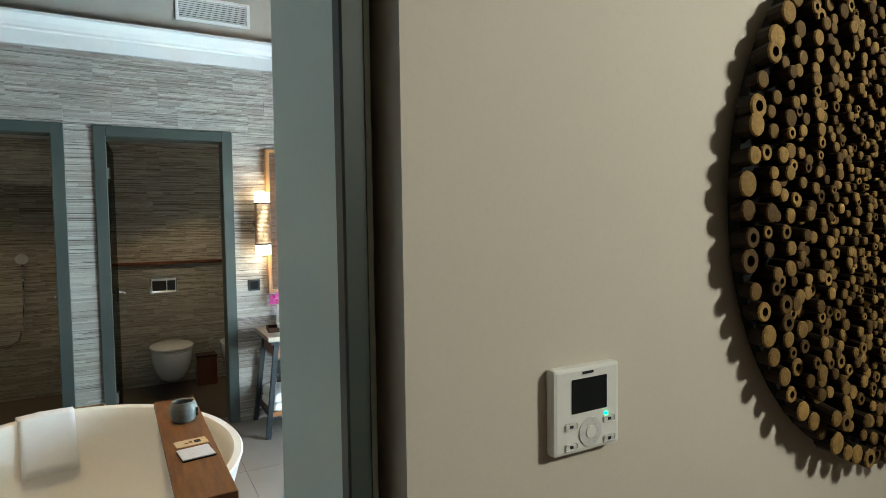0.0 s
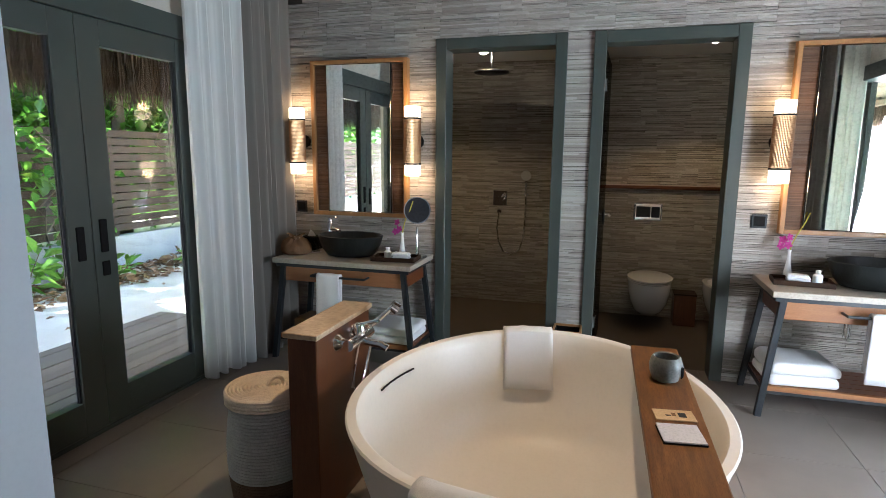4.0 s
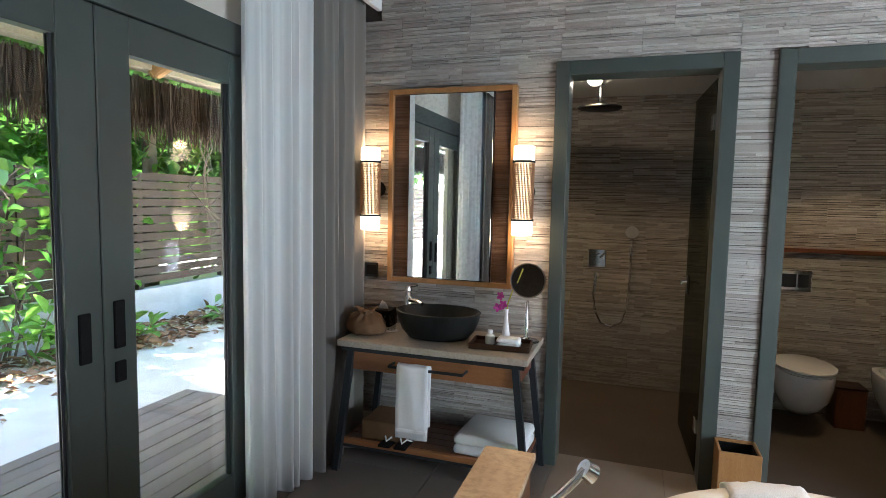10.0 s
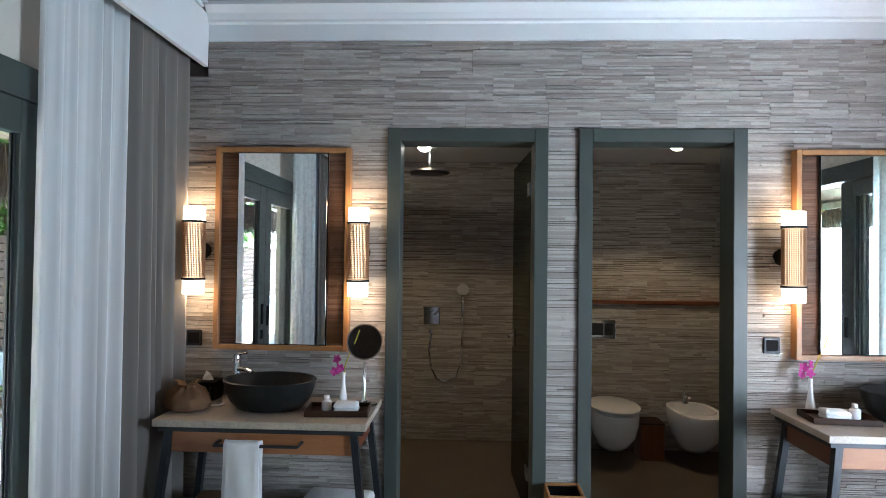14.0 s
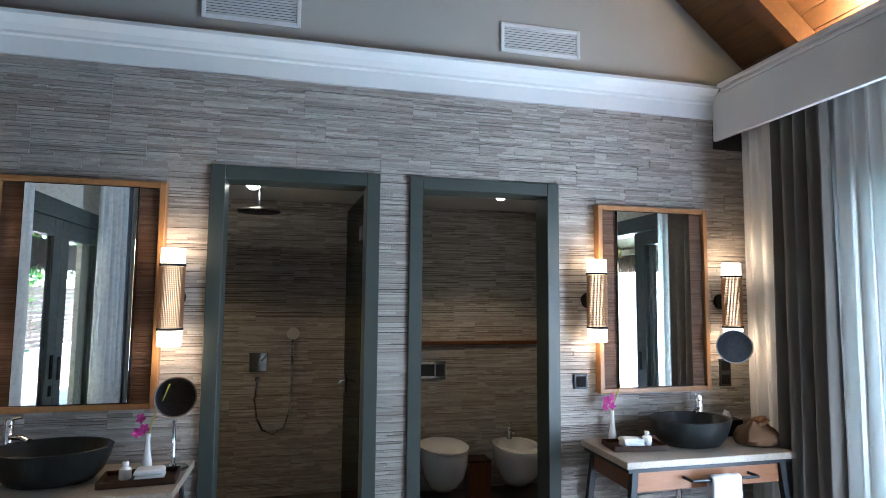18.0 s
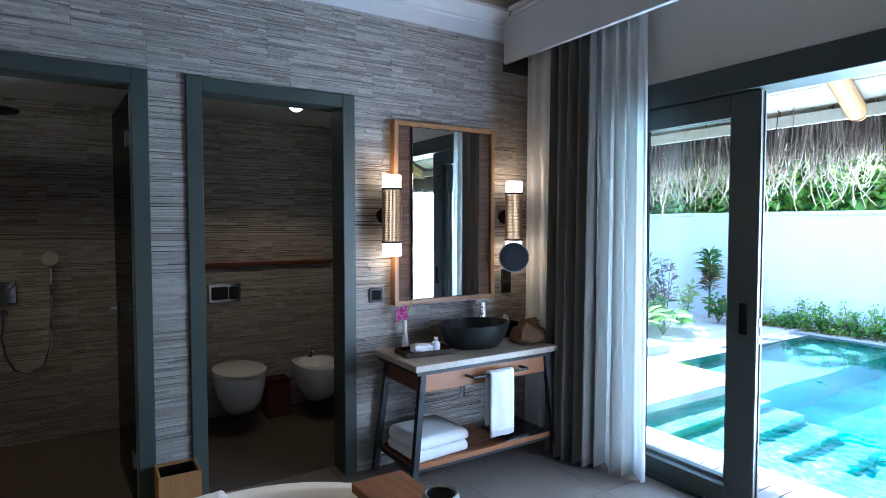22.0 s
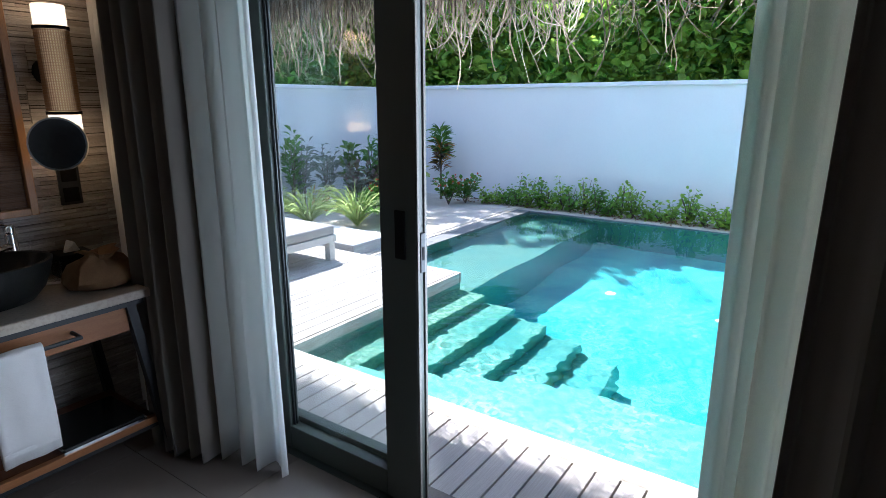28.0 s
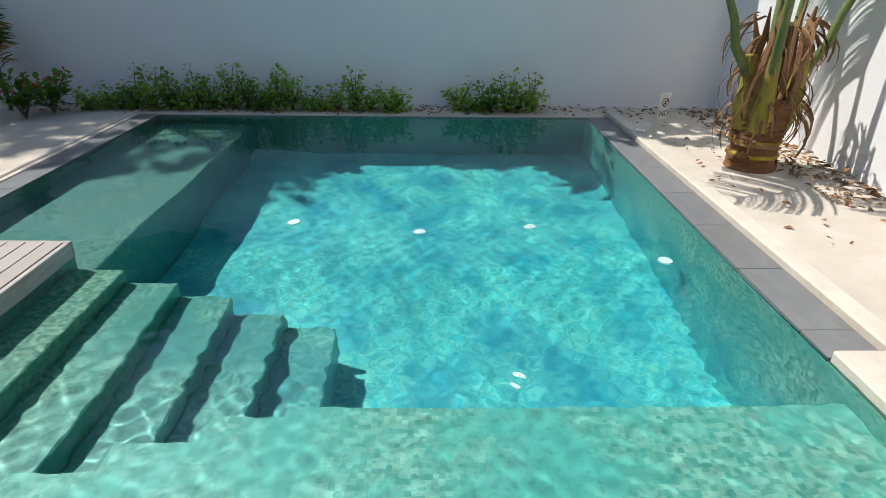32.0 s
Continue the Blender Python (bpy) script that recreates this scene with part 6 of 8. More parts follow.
t = thing("toilet_brush", (-0.12, 6.42, 0), "white toilet brush holder on the floor", "toilet brush")
bm = nb()
lathe(bm, ((0.045, 0), (0.048, 0.01), (0.048, 0.30), (0.012, 0.31), (0.009, 0.40), (0.011, 0.41)), 24)
part("holder", bm, "ceramic", t, "", True)

# ---- air vents on the gable ----
def vent(x0, x1, z0, z1):
    t = thing("air_vent", ((x0 + x1) / 2, WY + 0.012, (z0 + z1) / 2), "white louvred air vent on the gable wall", "vent", "gable vents")
    w, h = (x1 - x0) / 2, (z1 - z0) / 2
    part("frame", nb_frame(-w, w, -h, h, 0.022, -0.016, 0.0), "white_paint", t)
    part("backing", b1(-w + 0.02, w - 0.02, -0.003, -0.0005, -h + 0.02, h - 0.02), "black", t)
    z = -h + 0.030
    while z < h - 0.024:
        bm = nb()
        box(bm, -w + 0.023, w - 0.023, -0.006, 0.006, -0.0012, 0.0012, 0, Matrix.Translation((0, -0.008, z)) @ pose(0, 0, 0, -38, 0, 0))
        part("slat", bm, "duct", t)
        z += 0.0155


vent(0.39, 0.915, 3.055, 3.24)
vent(-1.31, -0.79, 3.055, 3.24)

# ---- bedroom wall: thermostat and bamboo disc ----
NYW = 1.085
t = thing("thermostat", (0.605, NYW, 1.275), "white wall thermostat with a dark screen and lit green dot", "thermostat")
part("case", b1(-0.062, 0.062, -0.019, 0.0, -0.062, 0.062, 0.006, 2), "plastic", t)
part("screen", b1(-0.030, 0.036, -0.0205, -0.0192, -0.004, 0.045, 0.0005), "screen", t, "dark unlit screen")
part("logo_bar", b1(-0.010, 0.010, -0.0203, -0.0192, 0.051, 0.0545), "ink", t)
bm = nb()
rod(bm, (0.004, -0.0185, -0.034), (0.004, -0.0205, -0.034), 0.021, 0.021, 32)
ring = part("dial_ring", bm, "button", t, "round button ring", True)
bm = nb()
rod(bm, (0.004, -0.0203, -0.034), (0.004, -0.022, -0.034), 0.009, 0.009, 24)
part("dial_centre", bm, "plastic", ring, "", True)
for x, z in ((-0.032, -0.021), (-0.032, -0.050), (0.040, -0.021), (0.040, -0.050)):
    k = part("button", b1(x - 0.011, x + 0.011, -0.021, -0.0192, z - 0.005, z + 0.005, 0.002), "button", t)
    part("button_mark", b1(x - 0.003, x + 0.003, -0.0215, -0.0211, z - 0.002, z + 0.002), "ink", k)
part("status_light", b1(0.033, 0.037, -0.0202, -0.0192, -0.0135, -0.0115), "led", t, "green status light")

disc = thing("bamboo_disc", (1.47, NYW, 1.58), "round wall piece made of cut bamboo ends", "wall art")
DR = 0.53
bm = nb()
rod(bm, (0, -0.012, 0), (0, -0.03, 0), DR + 0.016, DR + 0.016, 64)
part("backing_disc", bm, "black", disc, "black backing disc")
r = DR + 0.005
rr = random.Random(5)
pieces = []
ringi = 0
while r > 0.03:
    s = 0.0205 if ringi == 0 else max(0.0088, 0.0162 - 0.0008 * ringi)
    n = max(4, int(2 * math.pi * r / (s * 2.14)))
    a0 = rr.uniform(0, 1)
    for i in range(n):
        a = 2 * math.pi * (i + rr.uniform(-0.10, 0.10)) / n + a0
        pieces.append((r * math.cos(a) + rr.uniform(-0.002, 0.002), r * math.sin(a) + rr.uniform(-0.002, 0.002), s * rr.uniform(0.72, 1.1), ringi))
    r -= s * 2.0
    ringi += 1


def stubs(items, n, name):
    """Bamboo stubs, some hollow, in one mesh."""
    vs, fs = [], []
    ring = np.array([[math.cos(2 * math.pi * k / n), math.sin(2 * math.pi * k / n)] for k in range(n)])
    for x, z, s, ri in items:
        L = rr.uniform(0.014, 0.044) if ri else rr.uniform(0.014, 0.026)
        ox, oz = 0.20 * L * x / DR + rr.uniform(-0.004, 0.004), 0.20 * L * z / DR + rr.uniform(-0.004, 0.004)
        hollow = rr.random() < 0.22
        b = len(vs)
        fy = -0.03 - L
        prof = [(1.0, -0.02, 0), (1.0, fy + 0.003, 1), (0.9, fy, 1)]
        prof += [(0.45, fy, 1), (0.40, fy + 0.012, 1)] if hollow else [(0.5, fy - 0.0012, 1), (0.2, fy - 0.001, 1)]
        for k, y, m in prof:
            for cx, cz in ring:
                vs.append((x + ox * m + s * k * cx, y, z + oz * m + s * k * cz))
        for q in range(len(prof) - 1):
            for k in range(n):
                fs.append((b + q * n + k, b + q * n + (k + 1) % n, b + (q + 1) * n + (k + 1) % n, b + (q + 1) * n + k))
        c = b + (len(prof) - 1) * n
        for k in range(0, n - 2, 2):
            fs.append((c, c + k + 1, c + k + 2, c + (k + 3) % n) if k + 3 < n else (c, c + k + 1, c + k + 2, c))
    good = [f for f in fs if len(set(f)) == 4]
    me = flat(np_mesh(name, np.array(vs), np.array(good)))
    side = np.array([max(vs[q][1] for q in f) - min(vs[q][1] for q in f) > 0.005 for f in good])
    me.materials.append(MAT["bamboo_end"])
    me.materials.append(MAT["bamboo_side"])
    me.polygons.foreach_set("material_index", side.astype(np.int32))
    return me


near = [p for p in pieces if p[0] < -0.10]
near = sorted(near, key=lambda p: p[0])[:290]
rest = [p for p in pieces if p not in set(near)]
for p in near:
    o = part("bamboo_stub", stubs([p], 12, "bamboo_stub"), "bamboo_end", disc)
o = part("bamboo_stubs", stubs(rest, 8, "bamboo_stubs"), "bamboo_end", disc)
tagged(o, kind="stuff")
# small unseen lamp added to light the bedroom wall, placed by its shadows
t = thing("bedroom_downlight", (1.95, -0.6, 2.64), "small unseen warm downlight added to the bedroom ceiling", "ceiling light")
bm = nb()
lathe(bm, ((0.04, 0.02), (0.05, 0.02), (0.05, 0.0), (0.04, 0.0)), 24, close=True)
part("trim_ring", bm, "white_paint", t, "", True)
slab("ceiling_bedroom", "plain flat bedroom ceiling", "beige_wall", XL, XR, -2.6, 1.08, 2.66, 2.72)
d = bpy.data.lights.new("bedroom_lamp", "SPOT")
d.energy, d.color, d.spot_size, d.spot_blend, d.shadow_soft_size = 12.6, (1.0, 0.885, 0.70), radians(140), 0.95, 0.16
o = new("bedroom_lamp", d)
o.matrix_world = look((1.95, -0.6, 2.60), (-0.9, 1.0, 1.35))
# warm spotlight on the ridge over the bathtub
t = thing("ridge_spotlight", (-0.2, 3.2, 4.86), "small black spotlight fixed under the ridge", "spotlight")
bm = nb()
rod(bm, (0, 0, 0.16), (0, 0, 0.05), 0.012, 0.012, 12)
part("stem", bm, "black", t, "", True)
bm = nb()
lathe(bm, ((0.030, 0.06), (0.050, 0.05), (0.055, -0.06), (0.050, -0.06), (0.045, 0.04)), 24)
part("can", bm, "black", t, "", True)
d = bpy.data.lights.new("ridge_lamp", "SPOT")
d.energy, d.color, d.spot_size, d.spot_blend, d.shadow_soft_size = 20.0, (1.0, 0.70, 0.40), radians(46), 0.7, 0.06
o = new("ridge_lamp", d)
o.matrix_world = look((-0.2, 3.2, 4.78), (-0.3, 3.2, 0))
# warm cove light on top of the pool-side pelmet
t = thing("cove_light", (2.05, 4.12, 2.935), "warm linear cove light on top of the pelmet", "cove light")
part("profile", b1(-0.03, 0.03, -0.30, 0.30, 0.0, 0.015, 0.002), "white_paint", t)
part("diffuser", b1(-0.02, 0.02, -0.28, 0.28, 0.0155, 0.022, 0.002), "cove_glow", t, "glowing warm diffuser strip")
# ---- outside: pool court ----
DZ, WZ = -0.03, -0.12          # deck level, water level
PX0, PX1 = 2.96, 8.30          # pool from the kerb to the far edge
PY0, PY1, PYB = 1.38, 5.13, 6.09   # right edge, deck edge, far side of the bench bay
LEDGE_X = 3.78
GZ = -0.10

ground = nb()
for (x0, x1, y0, y1) in ((-60, -4.12, -60, 60), (8.32, 60, -60, 60), (2.4, 8.32, -60, 1.12), (4.90, 8.32, 6.30, 60), (-4.12, 2.4, 5.9, 60), (-4.12, 2.4, -60, -2.7), (2.4, 4.90, 9.4, 60)):
    box(ground, x0, x1, y0, y1, GZ - 0.4, GZ)
struct("ground", ground, "sand", "pale coral sand ground strewn with leaves")

# pool shell: floor, ledge, steps, bench
bm = nb()
FL = -1.45
box(bm, PX0, PX1, PY0, PYB, FL - 0.15, FL)
struct("pool_floor", bm, "pool_mosaic_tinted", "mosaic pool floor with the water's turquoise put into its colour")
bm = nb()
struct("pool_wall", b1(PX0 - 0.2, PX1 + 0.2, PY0 - 0.25, PY0, FL, WZ - 0.03), "pool_mosaic_tinted", "green stone pool wall under water")
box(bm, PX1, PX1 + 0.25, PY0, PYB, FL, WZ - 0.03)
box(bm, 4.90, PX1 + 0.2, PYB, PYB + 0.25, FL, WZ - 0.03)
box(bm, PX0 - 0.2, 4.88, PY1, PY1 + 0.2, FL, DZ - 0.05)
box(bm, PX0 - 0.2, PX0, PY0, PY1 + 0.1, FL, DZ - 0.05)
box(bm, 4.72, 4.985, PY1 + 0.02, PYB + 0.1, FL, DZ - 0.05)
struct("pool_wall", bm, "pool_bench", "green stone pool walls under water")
struct("pool_ledge", b1(PX0, LEDGE_X, PY0, 3.645, FL, -0.30), "pool_mosaic_tinted", "shallow green stone entry ledge under water")
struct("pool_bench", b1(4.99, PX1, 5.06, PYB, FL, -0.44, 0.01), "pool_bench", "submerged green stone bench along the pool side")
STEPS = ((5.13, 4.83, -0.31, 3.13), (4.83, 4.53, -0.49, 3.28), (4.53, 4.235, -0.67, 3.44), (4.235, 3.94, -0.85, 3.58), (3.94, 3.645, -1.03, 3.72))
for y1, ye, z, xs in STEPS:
    struct("pool_step", b1(xs + 0.002, 4.905, ye, y1, FL, z, 0.008), "pool_step_shaded", "green stone pool step under water")
    struct("pool_ledge", b1(PX0, xs, ye, y1, FL, -0.30), "pool_mosaic_tinted", "shallow green stone entry ledge under water")

NX, NY = 430, 380
wx, wy = np.meshgrid(np.linspace(PX0 - 0.01, PX1 + 0.01, NX), np.linspace(PY0 - 0.01, PYB + 0.01, NY), indexing="ij")
wz = np.zeros_like(wx)
choppy = 0.45 + 4.4 / (1 + np.exp((wx - 4.2) / 0.18))      # livelier water over the entry ledge
for k in range(44):
    ang, lam = NPR.uniform(0, 2 * np.pi), (NPR.uniform(0.16, 0.55) if k < 20 else NPR.uniform(0.055, 0.13))
    amp = 0.00016 * (lam / 0.4) if k < 20 else 0.000033 * (lam / 0.08) ** 1.5 * choppy
    wz += amp * np.sin(2 * np.pi / lam * (wx * np.cos(ang) + wy * np.sin(ang)) + NPR.uniform(0, 6.28))
for k in range(9):                                       # slow swell
    ang, lam = NPR.uniform(0, 2 * np.pi), NPR.uniform(0.8, 1.9)
    wz += 0.0013 * lam ** 1.5 * np.sin(2 * np.pi / lam * (wx * np.cos(ang) + wy * np.sin(ang)) + NPR.uniform(0, 6.28))
wi = np.arange(NX * NY).reshape(NX, NY)
wq = np.stack([wi[:-1, :-1], wi[1:, :-1], wi[1:, 1:], wi[:-1, 1:]], -1).reshape(-1, 4)
wme = np_mesh("water", np.stack([wx, wy, WZ + wz], -1).reshape(-1, 3), wq)
wme.polygons.foreach_set("use_smooth", np.ones(len(wme.polygons), bool))
water = tagged(part("water", wme, "water"), "clear turquoise pool water with small ripples", "", "", "structure")
water.cycles.is_caustics_caster = True
sun_data.cycles.is_caustics_light = True
for o in scene.objects:
    if o.name.startswith("pool_"):
        o.cycles.is_caustics_receiver = True

# coping stones
coping = thing("pool_coping", (0, 0, 0), "smooth grey stone coping at water level", "coping")
coping["kind"] = "structure"
u = nb()
box(u, -0.5, 0.5, -0.5, 0.5, -0.5, 0.5, 0.006)
unit = mesh_of("coping_stone", u)
unit.materials.append(MAT["coping"])


def unit_piece(name, mesh, parent, x0, x1, y0, y1, z0, z1):
    ob = new(name, mesh)
    ob.parent = parent
    ob.matrix_local = Matrix.Translation(((x0 + x1) / 2, (y0 + y1) / 2, (z0 + z1) / 2)) @ Matrix.Diagonal((x1 - x0, y1 - y0, z1 - z0, 1))
    return ob


x = PX0
while x < PX1:
    if x > 3.5:
        unit_piece("coping_stone", unit, coping, max(x, 3.95) + 0.002, min(x + 0.6, PX1 + 0.24) - 0.002, PY0 - 0.255, PY0 - 0.002, WZ - 0.05, WZ + 0.012)
    if x > 4.6:
        unit_piece("coping_stone", unit, coping, max(x, 4.92) + 0.002, min(x + 0.6, PX1 + 0.24) - 0.002, PYB + 0.002, PYB + 0.255, WZ - 0.05, WZ + 0.012)
    x += 0.6
y = PY0
while y < PYB:
    unit_piece("coping_stone", unit, coping, PX1 + 0.002, PX1 + 0.24, y + 0.002, min(y + 0.6, PYB) - 0.002, WZ - 0.05, WZ + 0.012)
    y += 0.6
struct("trim_white_kerb", b1(2.965, 3.949, PY0 - 0.255, PY0 - 0.004, WZ - 0.06, WZ + 0.058, 0.012), "kerb", "pale stone kerb at the pool corner")
struct("trim_white_kerb", b1(2.965, PX1 + 0.3, PY0 - 0.375, PY0 - 0.259, WZ - 0.06, WZ + 0.06, 0.012), "kerb", "pale raised kerb strip along the coping")
struct("trim_white_kerb", b1(4.92, PX1 + 0.3, PYB + 0.259, PYB + 0.315, WZ - 0.06, WZ + 0.035, 0.010), "kerb", "pale kerb strip along the coping")

# decking
deck = thing("deck", (0, 0, 0), "weathered silver-grey timber deck boards", "deck")
deck["kind"] = "structure"
u = nb()
box(u, -0.5, 0.5, -0.5, 0.5, -0.5, 0.5, 0.0)
board = mesh_of("deck_board", u)
board.materials.append(MAT["deck"])
y = -2.4
while y < PY1 - 0.13:
    unit_piece("deck_board", board, deck, XR + (0.075 if 1.68 < y < 4.2 else 0.172), 2.845, y, y + 0.092, DZ - 0.03, DZ + RNG.uniform(-0.001, 0.001))
    y += 0.102
y = PY1 + 0.002
while y < 9.2:
    w = 0.092
    unit_piece("deck_board", board, deck, XR + 0.172, 4.89, y, y + w, DZ - 0.028, DZ + RNG.uniform(-0.0012, 0.0012))
    y += w + 0.010
bm = nb()
box(bm, 2.85, 4.892, PY1 - 0.032, PY1 - 0.002, DZ - 0.105, DZ - 0.004, 0.004)
box(bm, 4.894, 4.924, PY1 - 0.032, 6.2, DZ - 0.105, DZ - 0.004, 0.004)
part("fascia_board", bm, "deck", deck)
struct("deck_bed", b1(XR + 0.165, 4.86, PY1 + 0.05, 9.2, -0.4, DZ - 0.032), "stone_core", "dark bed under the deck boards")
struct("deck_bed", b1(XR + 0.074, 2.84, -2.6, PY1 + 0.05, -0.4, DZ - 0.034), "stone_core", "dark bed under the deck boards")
struct("trim_pool_kerb", b1(2.848, PX0 + 0.01, PY0 - 0.3, PY1 - 0.034, -0.30, DZ + 0.004, 0.02, 3), "kerb", "pale rounded stone kerb of the pool entry")
struct("stone_pad", b1(4.93, 5.52, 6.40, 7.35, -0.3, DZ + 0.06, 0.02, 3), "concrete", "low grey concrete stepping block beside the deck")

# garden walls
BX, BYL, BYR, BH = 8.82, 9.40, -0.29, 1.64
bm = nb()
box(bm, BX, BX + 0.18, BYR - 0.2, BYL + 0.18, -0.4, BH)
box(bm, BX - 0.035, BX + 0.215, BYR - 0.2, BYL + 0.2, BH, BH + 0.055, 0.006)
struct("wall_garden_far", bm, "garden_wall", "white rendered garden wall with a capping")
bm = nb()
box(bm, 2.4, BX, BYL, BYL + 0.18, -0.4, BH)
box(bm, 2.4, BX - 0.036, BYL - 0.035, BYL + 0.215, BH, BH + 0.055, 0.006)
struct("wall_garden_left", bm, "garden_wall", "white rendered garden wall with a capping")
bm = nb()
box(bm, 2.4, BX, BYR - 0.18, BYR, -0.4, BH + 0.9)
struct("wall_garden_right", bm, "garden_wall", "sunlit white rendered garden wall")
# ---- thatch fringes ----
def fringe(name, x, out, z, y0, y1, n, drops, curly, thick, mat, lab):
    """Strands of dry palm leaf that hang from an eave; curly strands wind and hook at their ends."""
    k = 12 if curly else 7
    y = NPR.uniform(y0, y1, n)
    xx = x + NPR.normal(0, 0.03, n) - out * (0.0 if curly else 1.0) * np.abs(NPR.normal(0, 0.04, n))
    drop = NPR.uniform(*drops, n) * NPR.uniform(0.6, 1.0, n)
    s = np.linspace(0, 1, k)
    c = NPR.normal(0, 1, (n, 6, 1))
    ph = NPR.uniform(0, 6.28, (n, 4, 1))
    sway = 0.018 if not curly else 0.050
    wind = 0.0 if not curly else 0.026
    hook = 0.0 if not curly else 0.048
    px_ = xx[:, None] + sway * c[:, 0] * s * s + wind * s * np.sin(7 * s + ph[:, 0]) + hook * c[:, 1] * s ** 5
    py_ = y[:, None] + sway * c[:, 2] * s * 1.4 + wind * 1.3 * s * np.sin(8 * s + ph[:, 1]) + hook * 1.5 * c[:, 3] * s ** 4
    pz_ = z + 0.10 - (drop[:, None] + 0.10) * s + hook * 1.8 * np.abs(c[:, 4]) * s ** 6
    me = ribbons_mesh(name, np.stack([px_, py_, pz_], 2), NPR.uniform(*thick, n))
    tagged(part(name, me, mat), lab, "thatch", "", "stuff")


fringe("thatch_fringe", 3.20, 1, 2.12, -2.2, 7.2, 8500, (0.13, 0.31), False, (0.006, 0.014), "thatch_brown", "ragged brown palm-thatch fringe")
fringe("thatch_strands", 3.21, 1, 2.12, -2.2, 7.2, 3300, (0.30, 0.66), True, (0.005, 0.013), "thatch", "pale curling strands that hang from the thatch")
fringe("thatch_fringe", -4.05, -1, 2.17, -5.5, 8.5, 14000, (0.16, 0.36), False, (0.006, 0.016), "thatch_shaded", "ragged palm-thatch fringe, darkened for shade, over the garden deck")
fringe("thatch_strands", -4.05, -1, 2.17, -5.5, 8.5, 1500, (0.30, 0.48), True, (0.007, 0.016), "thatch_shaded", "curling strands, darkened for shade, that hang from the thatch")


# ---- hedges and trees ----
def cloud(n, lo, hi, size, name, mat, lab, cat="hedge", clump=0.5):
    """A wall of leaves in uneven clumps within a box."""
    lo, hi = np.array(lo, float), np.array(hi, float)
    nc = max(8, int(np.prod(hi - lo) / clump ** 3 * 0.8))
    c = lo + (hi - lo) * NPR.uniform(size=(nc, 3))
    c[:, 2] = lo[2] + (hi[2] - lo[2]) * NPR.uniform(size=nc) ** 0.8
    pick = NPR.randint(0, nc, n)
    d = rand_dirs(n)
    base = c[pick] + d * clump * NPR.uniform(0.35, 1.0, (n, 1)) ** 0.5 * np.array([1, 1, 0.85])
    base = np.maximum(base, lo - np.array([0.02, 0.02, 9]))
    way = d + 0.6 * rand_dirs(n) + np.array([0, 0, 0.25])
    L = size * NPR.uniform(0.6, 1.35, n)
    me = leaves_mesh(name, base, way, L, L * NPR.uniform(0.55, 0.85, n))
    return tagged(part(name, me, mat), lab, cat, "", "stuff")


cloud(15000, (9.25, -1.5, 0.2), (10.6, 11.5, 3.3), 0.17, "hedge", "leaf", "dense dark green climbing hedge behind the garden wall")
cloud(5000, (3.0, 9.9, 0.4), (9.4, 11.4, 3.3), 0.17, "hedge", "leaf", "dense dark green hedge behind the side wall")
cloud(15000, (9.1, -1.0, 1.2), (9.9, 11.0, 3.3), 0.15, "hedge_highlights", "leaf_sunlit", "hedge leaves with sunlit brightness put into their colour", clump=0.35)
# garden foliage: its shade is in the darker leaf colour
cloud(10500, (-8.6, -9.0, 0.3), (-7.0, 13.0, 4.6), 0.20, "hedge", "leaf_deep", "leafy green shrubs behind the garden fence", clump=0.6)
cloud(13000, (-8.0, -9.0, 0.8), (-6.7, 13.0, 4.2), 0.15, "hedge_highlights", "leaf_deep", "smaller shade-dark leaves behind the garden fence", clump=0.5)
cloud(2500, (-9.0, 11.5, 0.0), (-3.0, 13.5, 4.0), 0.22, "hedge", "leaf", "leafy shrubs at the end of the garden", clump=0.6)


def tree(at, h, crown, n, lab, leaf=0.2):
    t = thing("tree", at, lab, "tree", "trees behind the walls")
    bm = nb()
    r = random.Random(int(at[0] * 7 + at[1] * 3))
    pts = [(0, 0, 0), (0.05, 0.02, h * 0.3), (-0.04, 0.06, h * 0.6), (0.02, 0.0, h * 0.85)]
    tube(bm, pts, 0.13, 9, 0.45)
    tips = []
    for k in range(7):
        a = k * 0.95 + r.uniform(-0.3, 0.3)
        z0 = h * r.uniform(0.45, 0.8)
        q = (crown * 0.75 * math.cos(a), crown * 0.75 * math.sin(a), z0 + r.uniform(0.4, 1.2))
        tube(bm, [(0, 0, z0), (q[0] * 0.5, q[1] * 0.5, z0 + 0.35), q], 0.05, 6, 0.3)
        tips.append(q)
    part("trunk", bm, "twig", t, "", True)
    tips.append((0, 0, h))
    c = np.array(tips)
    pick = NPR.randint(0, len(c), n)
    d = rand_dirs(n)
    base = c[pick] + d * crown * 0.55 * NPR.uniform(0.3, 1, (n, 1)) ** 0.5 * np.array([1, 1, 0.7])
    L = leaf * NPR.uniform(0.6, 1.3, n)
    part("crown", leaves_mesh("crown", base, d + 0.6 * rand_dirs(n), L, L * 0.6), "leaf", t)


for at, h, c in (((13.2, 3.0, GZ), 5.2, 1.7), ((13.6, 6.6, GZ), 5.8, 1.9), ((12.2, 9.9, GZ), 5.0, 1.7), ((7.4, 11.3, GZ), 5.4, 1.7), ((13.8, 0.2, GZ), 4.4, 1.3)):
    tree(at, h, c, 1500, "tall leafy broad-crowned tree behind the garden wall")
